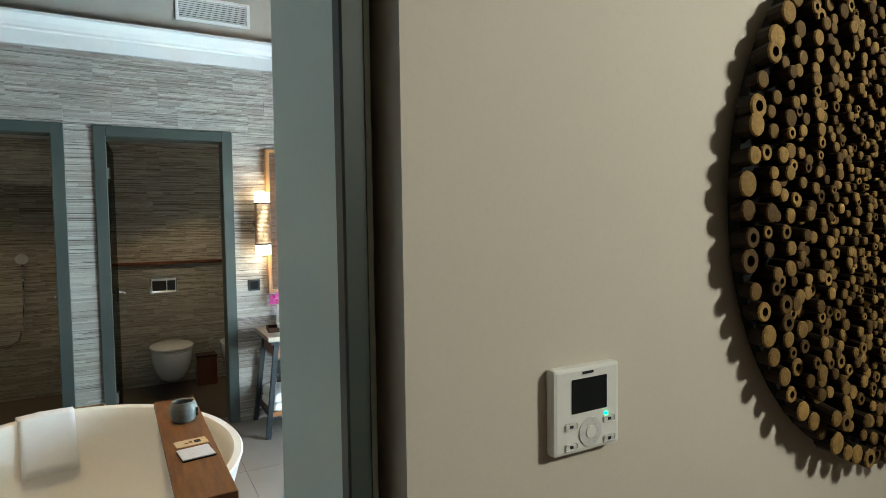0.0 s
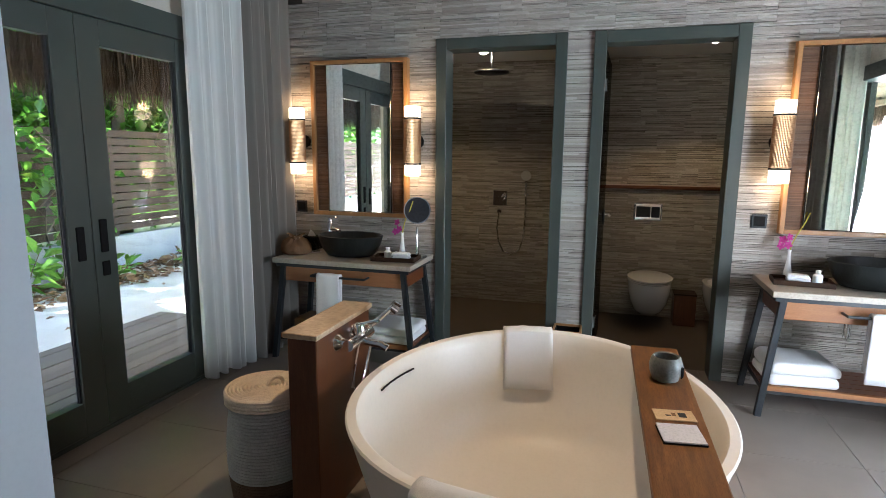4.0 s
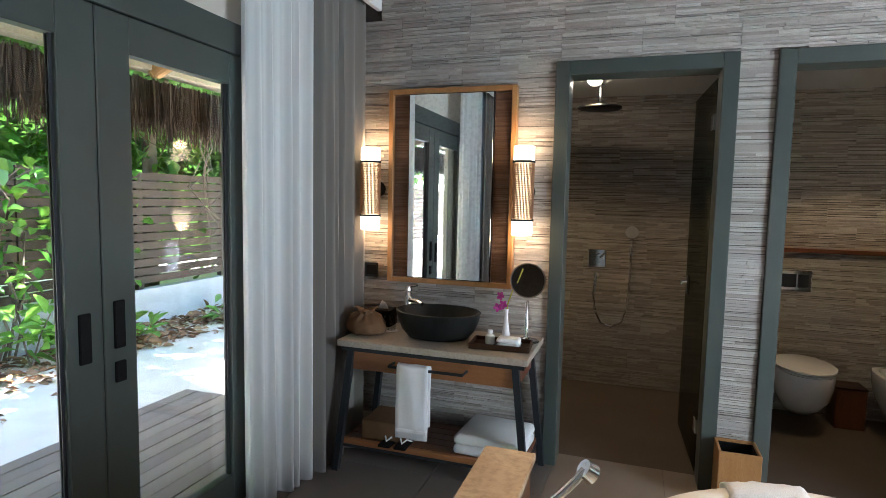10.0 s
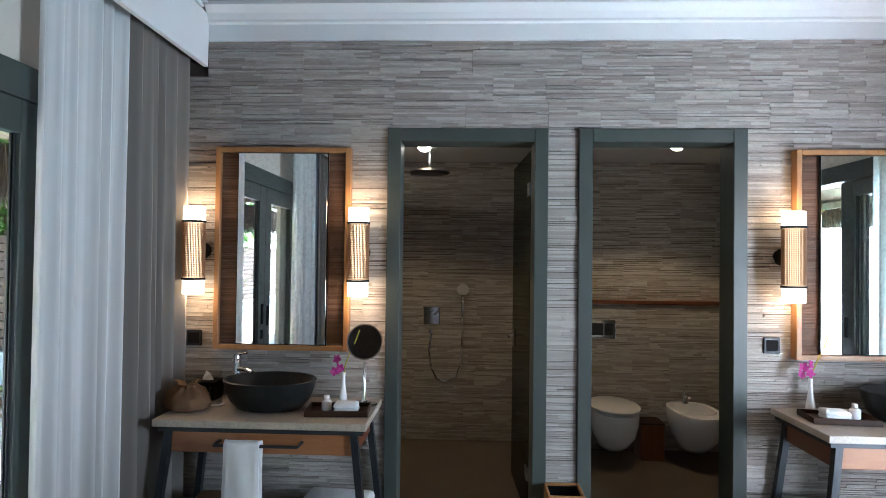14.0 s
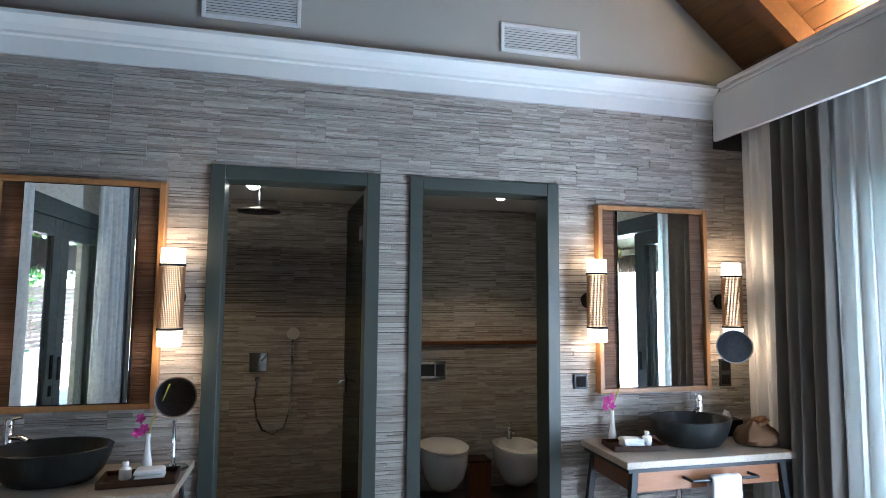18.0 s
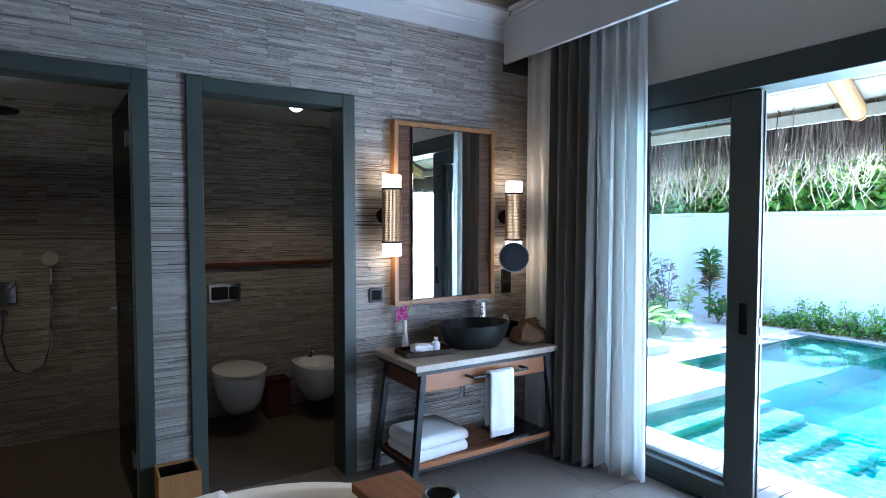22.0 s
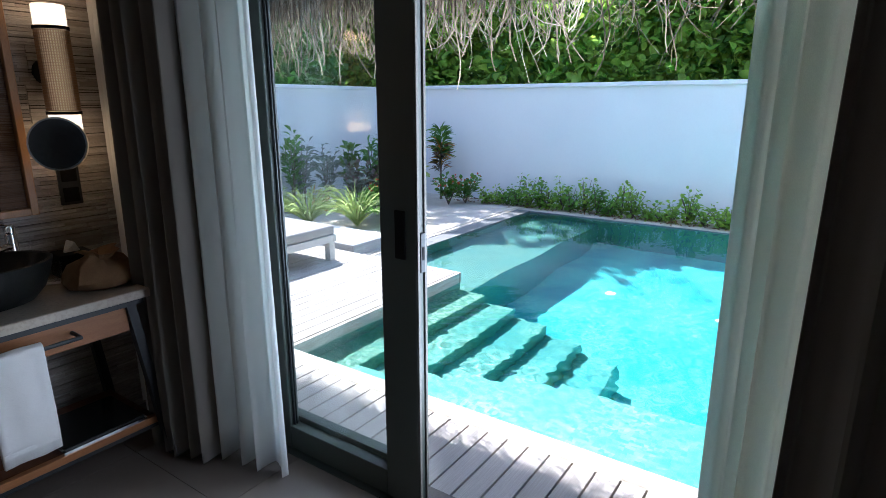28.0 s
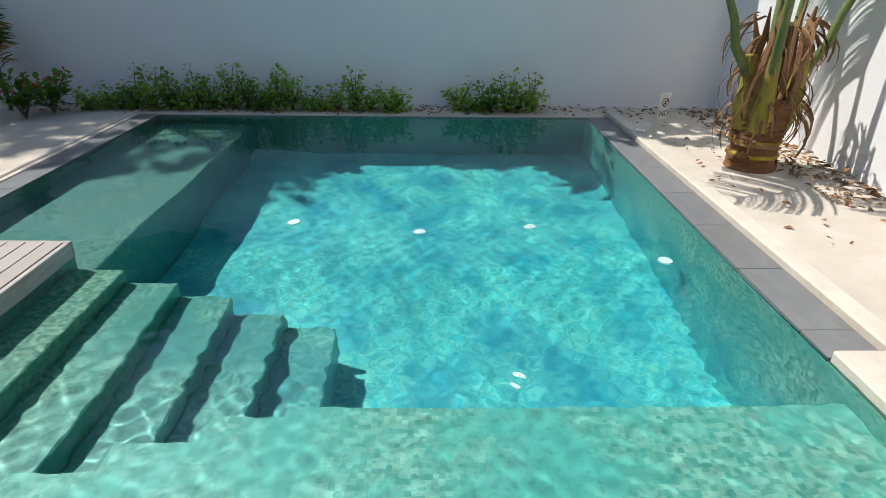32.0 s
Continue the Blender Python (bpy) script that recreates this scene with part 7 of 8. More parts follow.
# crowns out of view, added to dapple the court corner
for at, h, c, n in (((10.6, 14.4, GZ), 10.5, 3.2, 3200), ((11.6, 13.0, GZ), 11.5, 2.6, 2100)):
    tree(at, h, c, n, "tall unseen leafy tree placed to shade the court corner", 0.30)
# unseen tree, positioned so its shadow covers the far right sand
tree((9.75, 3.5, GZ), 5.0, 1.15, 1500, "small leafy tree added behind the wall for corner shade", 0.22)
# trees with unseen crowns, added to keep sun off the fence
for at, h, c in (((-6.95, 7.9, GZ), 5.4, 2.9), ((-6.95, 11.2, GZ), 5.8, 3.0), ((-7.05, 9.5, GZ), 5.2, 2.5)):
    tree(at, h, c, 10500, "leafy broad-crowned tree added to shade the garden fence")


# ---- plants in the pool court ----
def shrub(at, h, spread, n, leaf_mat, lab, group, leaf=0.07, stems=5, ratio=0.5, flowers=None, up=0.5, cat="shrub", low=0.35):
    t = thing("shrub", at, lab, cat, group)
    r = random.Random(int(at[0] * 100 + at[1] * 37))
    tips = []
    for k in range(stems):
        a = 2 * math.pi * k / stems + r.uniform(-0.4, 0.4)
        q = Vector((spread * r.uniform(0.3, 0.9) * math.cos(a), spread * r.uniform(0.3, 0.9) * math.sin(a), h * r.uniform(0.35 if low < 0.3 else 0.65, 1.0)))
        bm = nb()
        tube(bm, [(0, 0, 0), q * 0.5 + Vector((0, 0, h * 0.1)), q], 0.006 + 0.004 * h, 5, 0.4)
        part("stem", bm, "twig", t)
        tips.append(q)
    c = np.array([tuple(q) for q in tips])
    pick = NPR.randint(0, len(c), n)
    f = NPR.uniform(low, 1.05, (n, 1))
    d = rand_dirs(n)
    base = c[pick] * f + d * spread * 0.18
    L = leaf * NPR.uniform(0.6, 1.25, n)
    way = d * np.array([1, 1, 0.5]) + np.array([0, 0, up])
    part("foliage", leaves_mesh("foliage", base, way, L, L * ratio), leaf_mat, t)
    if flowers:
        nf = 26
        b2 = c[NPR.randint(0, len(c), nf)] + rand_dirs(nf) * spread * 0.25 + np.array([0, 0, 0.02])
        L2 = 0.04 * NPR.uniform(0.7, 1.2, nf)
        tagged(part("flowers", leaves_mesh("flowers", b2, rand_dirs(nf) + np.array([0, 0, 0.8]), L2, L2 * 0.8), flowers, t), kind="stuff")
    return t


r = random.Random(21)
y = 1.95
while y < 7.0:
    if not (2.95 < y < 3.35):
        big = r.random() < 0.5
        shrub((8.54 + r.uniform(-0.05, 0.07), y, GZ), r.uniform(0.32, 0.48) if big else r.uniform(0.20, 0.30), 0.20, 180 if big else 130, "leaf_sunlit" if r.random() < 0.75 else "leaf_bright", "small bright green shrub at the foot of the garden wall", "row of low shrubs", 0.062, 8, 0.68, None, 0.15, low=0.12)
    y += r.uniform(0.13, 0.20)

GB = "planting in the court corner"
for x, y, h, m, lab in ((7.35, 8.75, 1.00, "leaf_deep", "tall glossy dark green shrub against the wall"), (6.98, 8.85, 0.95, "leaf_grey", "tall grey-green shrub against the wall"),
                        (7.75, 8.60, 0.95, "leaf", "tall glossy green shrub against the wall"), (6.38, 8.92, 1.12, "leaf", "tall narrow glossy green shrub against the wall"),
                        (6.62, 8.98, 0.95, "leaf_grey", "tall grey-green shrub against the wall")):
    shrub((x, y, GZ), h, 0.22, 150, m, lab, GB, 0.15, 5, 0.40, None, 0.6, low=0.3)
for x, y, m, lab in ((7.05, 8.30, "leaf_grey", "low grey-green shrub with broad leaves"), (7.55, 8.20, "leaf_red", "low bronze-purple shrub with broad leaves"), (7.30, 8.45, "leaf_red", "low bronze-purple shrub with broad leaves")):
    shrub((x, y, GZ), 0.60, 0.25, 130, m, lab, GB, 0.13, 5, 0.5)
shrub((7.95, 8.25, GZ), 1.02, 0.20, 60, "leaf_red", "slim bronze shrub with pink flower heads", GB, 0.14, 4, 0.4, "petal_pink")
shrub((7.80, 7.75, GZ), 0.64, 0.17, 90, "leaf_stripe", "pale yellow-green variegated shrub", GB, 0.12, 3, 0.5)
for x, y in ((8.05, 7.35), (8.30, 7.20)):
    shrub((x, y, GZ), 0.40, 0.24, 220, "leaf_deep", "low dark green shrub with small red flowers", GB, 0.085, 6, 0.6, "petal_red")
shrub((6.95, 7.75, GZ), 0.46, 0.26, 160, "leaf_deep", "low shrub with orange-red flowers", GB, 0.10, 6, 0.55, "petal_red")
shrub((6.30, 8.35, GZ), 0.34, 0.16, 90, "leaf_orange", "low clump of rust-orange leaves", GB, 0.10, 5, 0.5)
for x, y, h in ((5.95, 9.00, 1.20), (5.70, 8.90, 0.95)):
    shrub((x, y, GZ), h, 0.26, 420, "leaf_bright", "thin feathery green sapling beside the shower column", GB, 0.055, 5, 0.45, None, 0.3, low=0.62)
shrub((5.3, 8.6, GZ), 0.5, 0.25, 120, "leaf", "small dark green shrub in the bed", GB, 0.12, 5, 0.45)


def dracaena(at, h):
    t = thing("dracaena", at, "tall narrow-leaved dracaena with green and rust leaves", "shrub", GB)
    bm = nb()
    tube(bm, [(0, 0, 0), (0.02, 0.01, h * 0.5), (0, 0, h * 0.9)], 0.022, 7, 0.6)
    part("stem", bm, "twig", t, "", True)
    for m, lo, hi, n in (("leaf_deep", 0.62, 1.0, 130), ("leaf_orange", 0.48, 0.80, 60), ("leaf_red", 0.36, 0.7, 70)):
        a = NPR.uniform(0, 2 * np.pi, n)
        z = h * NPR.uniform(lo, hi, n)
        base = np.stack([0.02 * np.cos(a), 0.02 * np.sin(a), z], 1)
        way = np.stack([np.cos(a), np.sin(a), NPR.uniform(0.1, 1.5, n)], 1)
        L = NPR.uniform(0.18, 0.28, n)
        part("foliage", leaves_mesh("foliage", base, way, L, L * 0.12, 0.45, 0.1), m, t)


dracaena((8.42, 7.75, GZ), 1.12)


def spider_plant(at, s):
    t = thing("spider_plant", at, "variegated yellow-striped spider lily with arching leaves", "plant", GB)
    n = 90
    a = NPR.uniform(0, 2 * np.pi, n)
    tilt = NPR.uniform(0.2, 1.15, n)
    k = 7
    sgm = np.linspace(0, 1, k)
    L = s * NPR.uniform(0.45, 0.75, n)
    rad = L[:, None] * np.sin(tilt)[:, None] * (sgm + 0.25 * sgm ** 2)
    z = L[:, None] * (np.cos(tilt * 0.7)[:, None] * sgm * 1.25 - 0.50 * sgm ** 2.6)
    pts = np.stack([rad * np.cos(a)[:, None], rad * np.sin(a)[:, None], np.maximum(z, 0.0) + 0.02], 2)
    part("foliage", ribbons_mesh("foliage", pts, NPR.uniform(0.022, 0.034, n)), "leaf_stripe", t)


spider_plant((6.05, 7.40, GZ), 1.0)
spider_plant((5.75, 7.95, GZ), 0.95)
spider_plant((5.45, 8.35, GZ), 0.9)


def fan_palm(at):
    t = thing("fan_palm", at, "low fan palm with bright green pleated leaves", "plant", GB)
    for q in range(7):
        a = q * 0.9 + 0.3
        bm = nb()
        hub = Vector((0.20 * math.cos(a), 0.20 * math.sin(a), 0.20 + 0.06 * (q % 3)))
        tube(bm, [(0, 0, 0), hub * 0.6 + Vector((0, 0, 0.05)), hub], 0.006, 5)
        part("leaf_stalk", bm, "palm_stalk", t)
        n = 20
        b = np.linspace(-1.9, 1.9, n)
        base = np.tile(np.array(hub), (n, 1))
        way = np.stack([np.cos(a + b), np.sin(a + b), 0.25 * np.cos(b)], 1)
        L = 0.26 * (0.75 + 0.25 * np.cos(b))
        part("fan_leaf", leaves_mesh("fan_leaf", base, way, L, L * 0.17, 0.4, 0.35), "leaf_bright", t)


fan_palm((6.45, 7.20, GZ))
fan_palm((6.75, 7.45, GZ))

# ---- coconut palm by the pool ----
palm = thing("palm", (6.58, 0.42, GZ), "young coconut palm with a ringed trunk and dry sheaths", "palm tree")
bm = nb()
prof = []
for i in range(13):
    z = i * 0.045
    rad = 0.205 - 0.015 * math.sin(i * 0.5)
    prof += [(rad, z), (rad - 0.014, z + 0.04)]
lathe(bm, prof, 28)
for v in bm.verts:
    v.co.x += 0.012 * noise.noise(v.co * 9)
    v.co.y += 0.012 * noise.noise(v.co * 9 + Vector((5, 0, 0)))
part("trunk", bm, "palm_bark", palm)
for z in (0.10, 0.22, 0.345):
    bm = nb()
    lathe(bm, ((0.190, z), (0.203, z + 0.012), (0.201, z + 0.030), (0.185, z + 0.040)), 40, close=True)
    for v in bm.verts:
        q = noise.noise(Vector((v.co.x * 14, v.co.y * 14, z * 30)))
        v.co.x *= 1 + 0.05 * q
        v.co.y *= 1 + 0.05 * q
        v.co.z += 0.016 * noise.noise(Vector((v.co.x * 9, v.co.y * 9, z * 20)))
    part("trunk_ring", bm, "palm_ring", palm, "yellow leaf-scar ring")
for k in range(26):                                      # torn bark wrapped round the trunk
    bm = nb()
    a0, span, z0 = RNG.uniform(0, 6.28), RNG.uniform(0.7, 2.2), RNG.uniform(0.01, 0.50)
    wide, lift = RNG.uniform(0.018, 0.042), RNG.uniform(-0.03, 0.03)
    top, low = [], []
    for i in range(13):
        f = i / 12
        a = a0 + span * f
        rad = 0.206 + 0.010 * noise.noise(Vector((k * 3.1, f * 6, 0))) + 0.018 * f ** 6
        z = max(0.004, z0 + lift * f + 0.010 * noise.noise(Vector((f * 5, k * 1.7, 2))))
        w = wide * (0.35 + math.sin(math.pi * (0.08 + 0.84 * f))) * (1 + 0.4 * noise.noise(Vector((f * 9, k, 5))))
        low.append(bm.verts.new((rad * math.cos(a), rad * math.sin(a), z)))
        top.append(bm.verts.new(((rad - 0.006) * math.cos(a), (rad - 0.006) * math.sin(a), z + w)))
    for i in range(12):
        bm.faces.new((low[i], low[i + 1], top[i + 1], top[i]))
    strip = part("bark_strip", bm, "palm_bark" if k % 3 else "dry_leaf", palm)
    solid = strip.modifiers.new("thickness", "SOLIDIFY")
    solid.thickness = 0.003
STALKS = ((150, 0.45, 2.7), (250, 0.5, 2.7), (-20, 0.55, 2.8), (310, 0.25, 2.9), (100, 0.75, 2.5))
for i, (a, lean, L) in enumerate(STALKS):
    a = radians(a)
    d = Vector((math.cos(a), math.sin(a), 0))
    pts = [d * 0.15 + Vector((0, 0, 0.38)), d * (0.17 + 0.06 * lean) + Vector((0, 0, 0.75))]
    for k in range(1, 9):
        f = k / 8
        pts.append(d * (0.17 + lean * L * (0.10 + 0.62 * f * f)) + Vector((0, 0, 0.75 + L * (0.72 * f - 0.42 * lean * f * f))))
    bm = nb()
    tube(bm, pts, 0.042, 10, 0.2)
    st = part("leaf_stalk", bm, "palm_stalk", palm, "green leaf stalk", True)
    P = np.array([tuple(p) for p in pts])
    n = 64
    f = np.repeat(np.linspace(0.48, 0.99, n // 2), 2) * (len(P) - 1)
    i0 = np.minimum(f.astype(int), len(P) - 2)
    w = (f - i0)[:, None]
    base = P[i0] * (1 - w) + P[i0 + 1] * w
    tan = P[i0 + 1] - P[i0]
    tan /= np.linalg.norm(tan, axis=1, keepdims=True)
    side = np.cross(tan, [0, 0, 1.0])
    side /= np.maximum(np.linalg.norm(side, axis=1, keepdims=True), 1e-6)
    sg = np.where(np.arange(n) % 2 == 0, 1.0, -1.0)[:, None]
    way = side * sg + tan * 0.7
    s = np.linspace(0, 1, 5)
    LL = 0.55 * np.sin(np.pi * (0.12 + 0.80 * (f / (len(P) - 1))))[:, None]
    q = base[:, None] + (way[:, None] * s[None, :, None]) * LL[:, None] + np.array([0, 0, -1.0]) * (0.55 * s ** 2)[None, :, None] * LL[:, None]
    part("frond", ribbons_mesh("frond", q, np.full(n, 0.032)), "leaf", palm)
for i, (a, lean, L) in enumerate(STALKS):
    d = Vector((math.cos(radians(a)), math.sin(radians(a)), 0))
    bm = nb()
    tube(bm, [d * 0.13 + Vector((0, 0, 0.36)), d * 0.185 + Vector((0, 0, 0.50)), d * 0.19 + Vector((0, 0, 0.68)), d * (0.18 + 0.05 * lean) + Vector((0, 0, 0.90))], 0.098, 12, 0.45)
    part("leaf_base", bm, "palm_boot", palm, "broad yellow-green leaf base", True)
for k in range(9):
    a = k * 0.7 + 0.2
    bm = nb()
    d = Vector((math.cos(a), math.sin(a), 0))
    side = Vector((-d.y, d.x, 0)) * RNG.uniform(-0.06, 0.06)
    pts = [d * 0.17 + Vector((0, 0, 0.44 + 0.04 * (k % 3))), d * 0.20 + Vector((0, 0, 0.70)), d * 0.16 + side + Vector((0, 0, 0.95 + 0.05 * (k % 4))), d * 0.20 + side * 2 + Vector((0, 0, 1.12 + 0.06 * (k % 4)))]
    tube(bm, pts, 0.055, 7, 0.2)
    for v in bm.verts:
        v.co += Vector((noise.noise(v.co * 17), noise.noise(v.co * 17 + Vector((3, 0, 0))), 0)) * 0.03
    part("dry_sheath", bm, "dry_leaf", palm, "dry brown leaf sheath")
n = 110
a = NPR.uniform(0, 2 * np.pi, n)
z0 = NPR.uniform(0.42, 1.20, n)
s = np.linspace(0, 1, 6)
L = NPR.uniform(0.10, 0.38, n)
out = 0.19 + L[:, None] * 0.42 * np.sin(2.4 * s)
pts = np.stack([out * np.cos(a)[:, None] + 0.07 * NPR.normal(size=(n, 1)) * s, out * np.sin(a)[:, None] + 0.07 * NPR.normal(size=(n, 1)) * s, z0[:, None] - L[:, None] * s ** 1.4], 2)
fib = part("dry_fibre", ribbons_mesh("dry_strips", pts, NPR.uniform(0.006, 0.042, n)), "dry_leaf", palm, "dry hanging fibre strips")
tagged(fib, kind="stuff")

# ---- sun loungers ----
def lounger(at):
    t = thing("sun_lounger", at, "whitewashed wooden sun lounger with a taupe cushion, back raised", "lounger", "loungers on the deck")
    W, L = 0.335, 1.95
    part("side_rail", b1(-W, -W + 0.045, 0.0, L, 0.185, 0.255, 0.004), "lounger_wood", t)
    part("side_rail", b1(W - 0.045, W, 0.0, L, 0.185, 0.255, 0.004), "lounger_wood", t)
    part("end_rail", b1(-W + 0.0455, W - 0.0455, 0.0, 0.045, 0.187, 0.253, 0.003), "lounger_wood", t)
    part("end_rail", b1(-W + 0.0455, W - 0.0455, L - 0.045, L, 0.187, 0.253, 0.003), "lounger_wood", t)
    for i in range(9):
        y = 0.07 + i * 0.13
        part("slat", b1(-W + 0.0455, W - 0.0455, y, y + 0.085, 0.232, 0.252, 0.002), "lounger_wood", t)
    for sx in (-1, 1):
        for y in (0.03, L - 0.10):
            part("leg", b1(sx * (W - 0.035) - 0.034, sx * (W - 0.035) + 0.034, y, y + 0.07, 0.0, 0.1845, 0.004), "lounger_wood", t)
    part("seat_cushion", b1(-W + 0.01, W - 0.01, 0.01, 1.22, 0.2525, 0.345, 0.028, 4), "cushion", t, "", True)
    m = Matrix.Translation((0, 1.23, 0.255)) @ pose(0, 0, 0, 33, 0, 0)
    bm = nb()
    box(bm, -W + 0.02, W - 0.02, 0.0, 0.72, -0.022, 0.0, 0.003, m)
    part("back_frame", bm, "lounger_wood", t)
    bm = nb()
    box(bm, -W + 0.01, W - 0.01, 0.0, 0.74, 0.002, 0.09, 0.028, m, 4)
    part("back_cushion", bm, "cushion", t, "", True)
    bm = nb()
    box(bm, -W + 0.015, W - 0.015, 0.56, 0.74, 0.092, 0.165, 0.035, m, 4)
    part("head_pillow", bm, "cushion", t, "", True)
    bm = nb()
    rod(bm, (0, 1.62, 0.20), (0, 1.72, 0.55), 0.012, 0.012)
    part("back_prop", bm, "lounger_wood", t)
    return t


lg = lounger((4.255, 6.29, DZ))
copy_thing(lg, pose(3.06, 6.29, DZ))

# ---- outdoor shower ----
bm = nb()
box(bm, 5.30, 5.86, 9.0, 9.39, -0.3, 1.95)
box(bm, 5.27, 5.89, 8.97, 9.39, 1.951, 2.01, 0.006)
struct("wall_shower_column", bm, "shower_column", "grey rendered column beside the outdoor shower")
# no recess here: a black plate paints the shade inside a niche
struct("niche_shade", b1(5.46, 5.66, 8.992, 8.999, 0.95, 1.15), "black", "flat black plate for the shade of a soap recess")
struct("wall_shower_panel", b1(3.6, 5.30, 9.20, 9.39, -0.3, 2.05), "stone_core", "white stone-clad outdoor shower wall")
t = thing("outdoor_shower", (4.93, 9.19, 0), "chrome outdoor shower with a brown pipe and hose", "shower")
bm = nb()
tube(bm, [(0, -0.03, 0.85), (0, -0.03, 1.80), (0.0, -0.05, 1.88), (0.05, -0.16, 1.90), (0.10, -0.24, 1.86)], 0.022, 10)
part("riser_pipe", bm, "rope_brown", t, "brown riser pipe", True)
bm = nb()
rod(bm, (0.10, -0.24, 1.86), (0.11, -0.25, 1.80), 0.06, 0.09, 24)
part("shower_head", bm, "rope_brown", t, "", True)
bm = nb()
rod(bm, (-0.12, -0.05, 0.85), (0.14, -0.05, 0.85), 0.022, 0.022, 16)
tube(bm, [(0.06, -0.07, 0.86), (0.07, -0.10, 1.0), (0.06, -0.08, 1.12)], 0.014, 8)
part("mixer", bm, "chrome", t, "", True)
bm = nb()
tube(bm, [(0.05, -0.06, 0.84), (0.10, -0.08, 0.6), (0.16, -0.08, 0.4), (0.14, -0.08, 0.3)], 0.009, 8)
part("hose", bm, "chrome", t, "", True)

# ---- small things in the court ----
t = thing("pool_sign", (8.18, 0.58, GZ), "small white no-diving sign standing in the sand", "sign", "", -62)
part("board", b1(-0.075, 0.075, -0.006, 0.006, 0.02, 0.30, 0.003), "sign", t)
part("stake", b1(-0.012, 0.012, -0.005, 0.005, -0.10, 0.0195), "sign", t)
bm = nb()
lathe(bm, ((0.040, -0.001), (0.048, -0.001), (0.048, 0.001), (0.040, 0.001)), 28, close=True)
box(bm, -0.042, 0.042, -0.004, 0.004, -0.001, 0.001, 0, Matrix.Rotation(radians(45), 4, "Z"))
box(bm, -0.006, 0.006, -0.024, 0.022, -0.001, 0.0008)
bm.transform(Matrix.Translation((0, -0.0085, 0.20)) @ pose(0, 0, 0, 90, 0, 0))
part("prohibition_ring", bm, "ink", t)
cu = bpy.data.curves.new("sign_word", "FONT")
cu.body, cu.size, cu.extrude, cu.align_x = "NO", 0.085, 0.0008, "CENTER"
tmp = bpy.data.objects.new("sign_word", cu)
scene.collection.objects.link(tmp)
me = bpy.data.meshes.new_from_object(tmp.evaluated_get(bpy.context.evaluated_depsgraph_get()))
bpy.data.objects.remove(tmp)
me.transform(Matrix.Translation((0, -0.008, 0.055)) @ pose(0, 0, 0, 90, 0, 0))
me.materials.clear()
part("sign_word", me, "ink", t)
for x, y in ((4.75, 2.55), (6.6, 4.3), (6.6, 2.2), (6.5, 3.2), (5.4, 1.5)):
    t = thing("pool_fitting", (x, y, -1.449 if y > 1.6 else -0.75), "round white pool fitting under water", "pool fitting", "pool fittings")
    bm = nb()
    lathe(bm, ((0.01, 0.0), (0.055, 0.0), (0.050, 0.012), (0.02, 0.016)), 20)
    part("cover", bm, "white_spot", t).cycles.is_caustics_receiver = True
t = thing("coral_bits", (7.55, 1.06, WZ + 0.06), "few white coral pieces lying on the kerb", "coral")
for k in range(9):
    bm = nb()
    bmesh.ops.create_icosphere(bm, subdivisions=1, radius=RNG.uniform(0.018, 0.04), matrix=pose(RNG.uniform(-0.25, 0.25), RNG.uniform(-0.05, 0.05), 0.012) @ Matrix.Diagonal((1, 0.8, 0.6, 1)))
    part("coral_piece", bm, "white_spot", t)


def litter(name, n, lo, hi, z, lab, size=0.07):
    base = np.stack([NPR.uniform(lo[0], hi[0], n), NPR.uniform(lo[1], hi[1], n), np.full(n, z) + NPR.uniform(0.004, 0.03, n)], 1)
    way = rand_dirs(n) * np.array([1, 1, 0.25])
    L = size * NPR.uniform(0.5, 1.5, n)
    me = leaves_mesh(name, base, way, L, L * 0.5, 0.05, 0.3)
    tagged(part(name, me, "dry_leaf"), lab, "leaf litter", "", "stuff")


litter("leaf_litter", 60, (5.0, -0.2), (8.2, 1.0), GZ, "few dry leaves on the sand", 0.05)
litter("leaf_litter", 520, (8.35, -0.2), (8.78, 7.5), GZ, "dry leaves at the wall foot", 0.05)
litter("leaf_litter", 420, (5.6, -0.27), (8.6, 0.22), GZ, "brown dry leaves along the sunlit wall", 0.06)

# ---- garden side ----
dk = thing("garden_deck", (0, 0, 0), "shaded weathered timber deck outside the garden doors", "deck")
dk["kind"] = "structure"
u = nb()
box(u, -0.5, 0.5, -0.5, 0.5, -0.5, 0.5)
gb = mesh_of("garden_deck_board", u)
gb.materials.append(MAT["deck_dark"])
x = -4.10
while x < XL - 0.19:
    unit_piece("deck_board", gb, dk, x, x + 0.108, -5.5, 5.48, DZ - 0.05, DZ - 0.02 + RNG.uniform(-0.0015, 0.0015))
    x += 0.115
struct("garden_deck_bed", b1(-4.11, XL - 0.1, -5.5, 5.47, -0.5, DZ - 0.052), "stone_core", "dark bed under the garden deck")
slab("ground_garden", "pale coral sand beside the garden deck", "sand", -4.12, XL - 0.16, 5.49, 5.9, GZ - 0.4, GZ)
fn = thing("fence", (0, 0, 0), "brown horizontal-board garden fence with posts", "fence")
fn["kind"] = "structure"
FX = -6.40
u = nb()
box(u, -0.5, 0.5, -0.5, 0.5, -0.5, 0.5)
fb = mesh_of("fence_board", u)
fb.materials.append(MAT["fence"])
z = 0.40
while z < 1.66:
    for y in (-8.7, -5.8, -2.9, 0.0, 2.9, 5.8, 8.7):
        unit_piece("fence_board", fb, fn, FX, FX + 0.025, y, y + 2.88, z, z + 0.088)
    z += 0.104
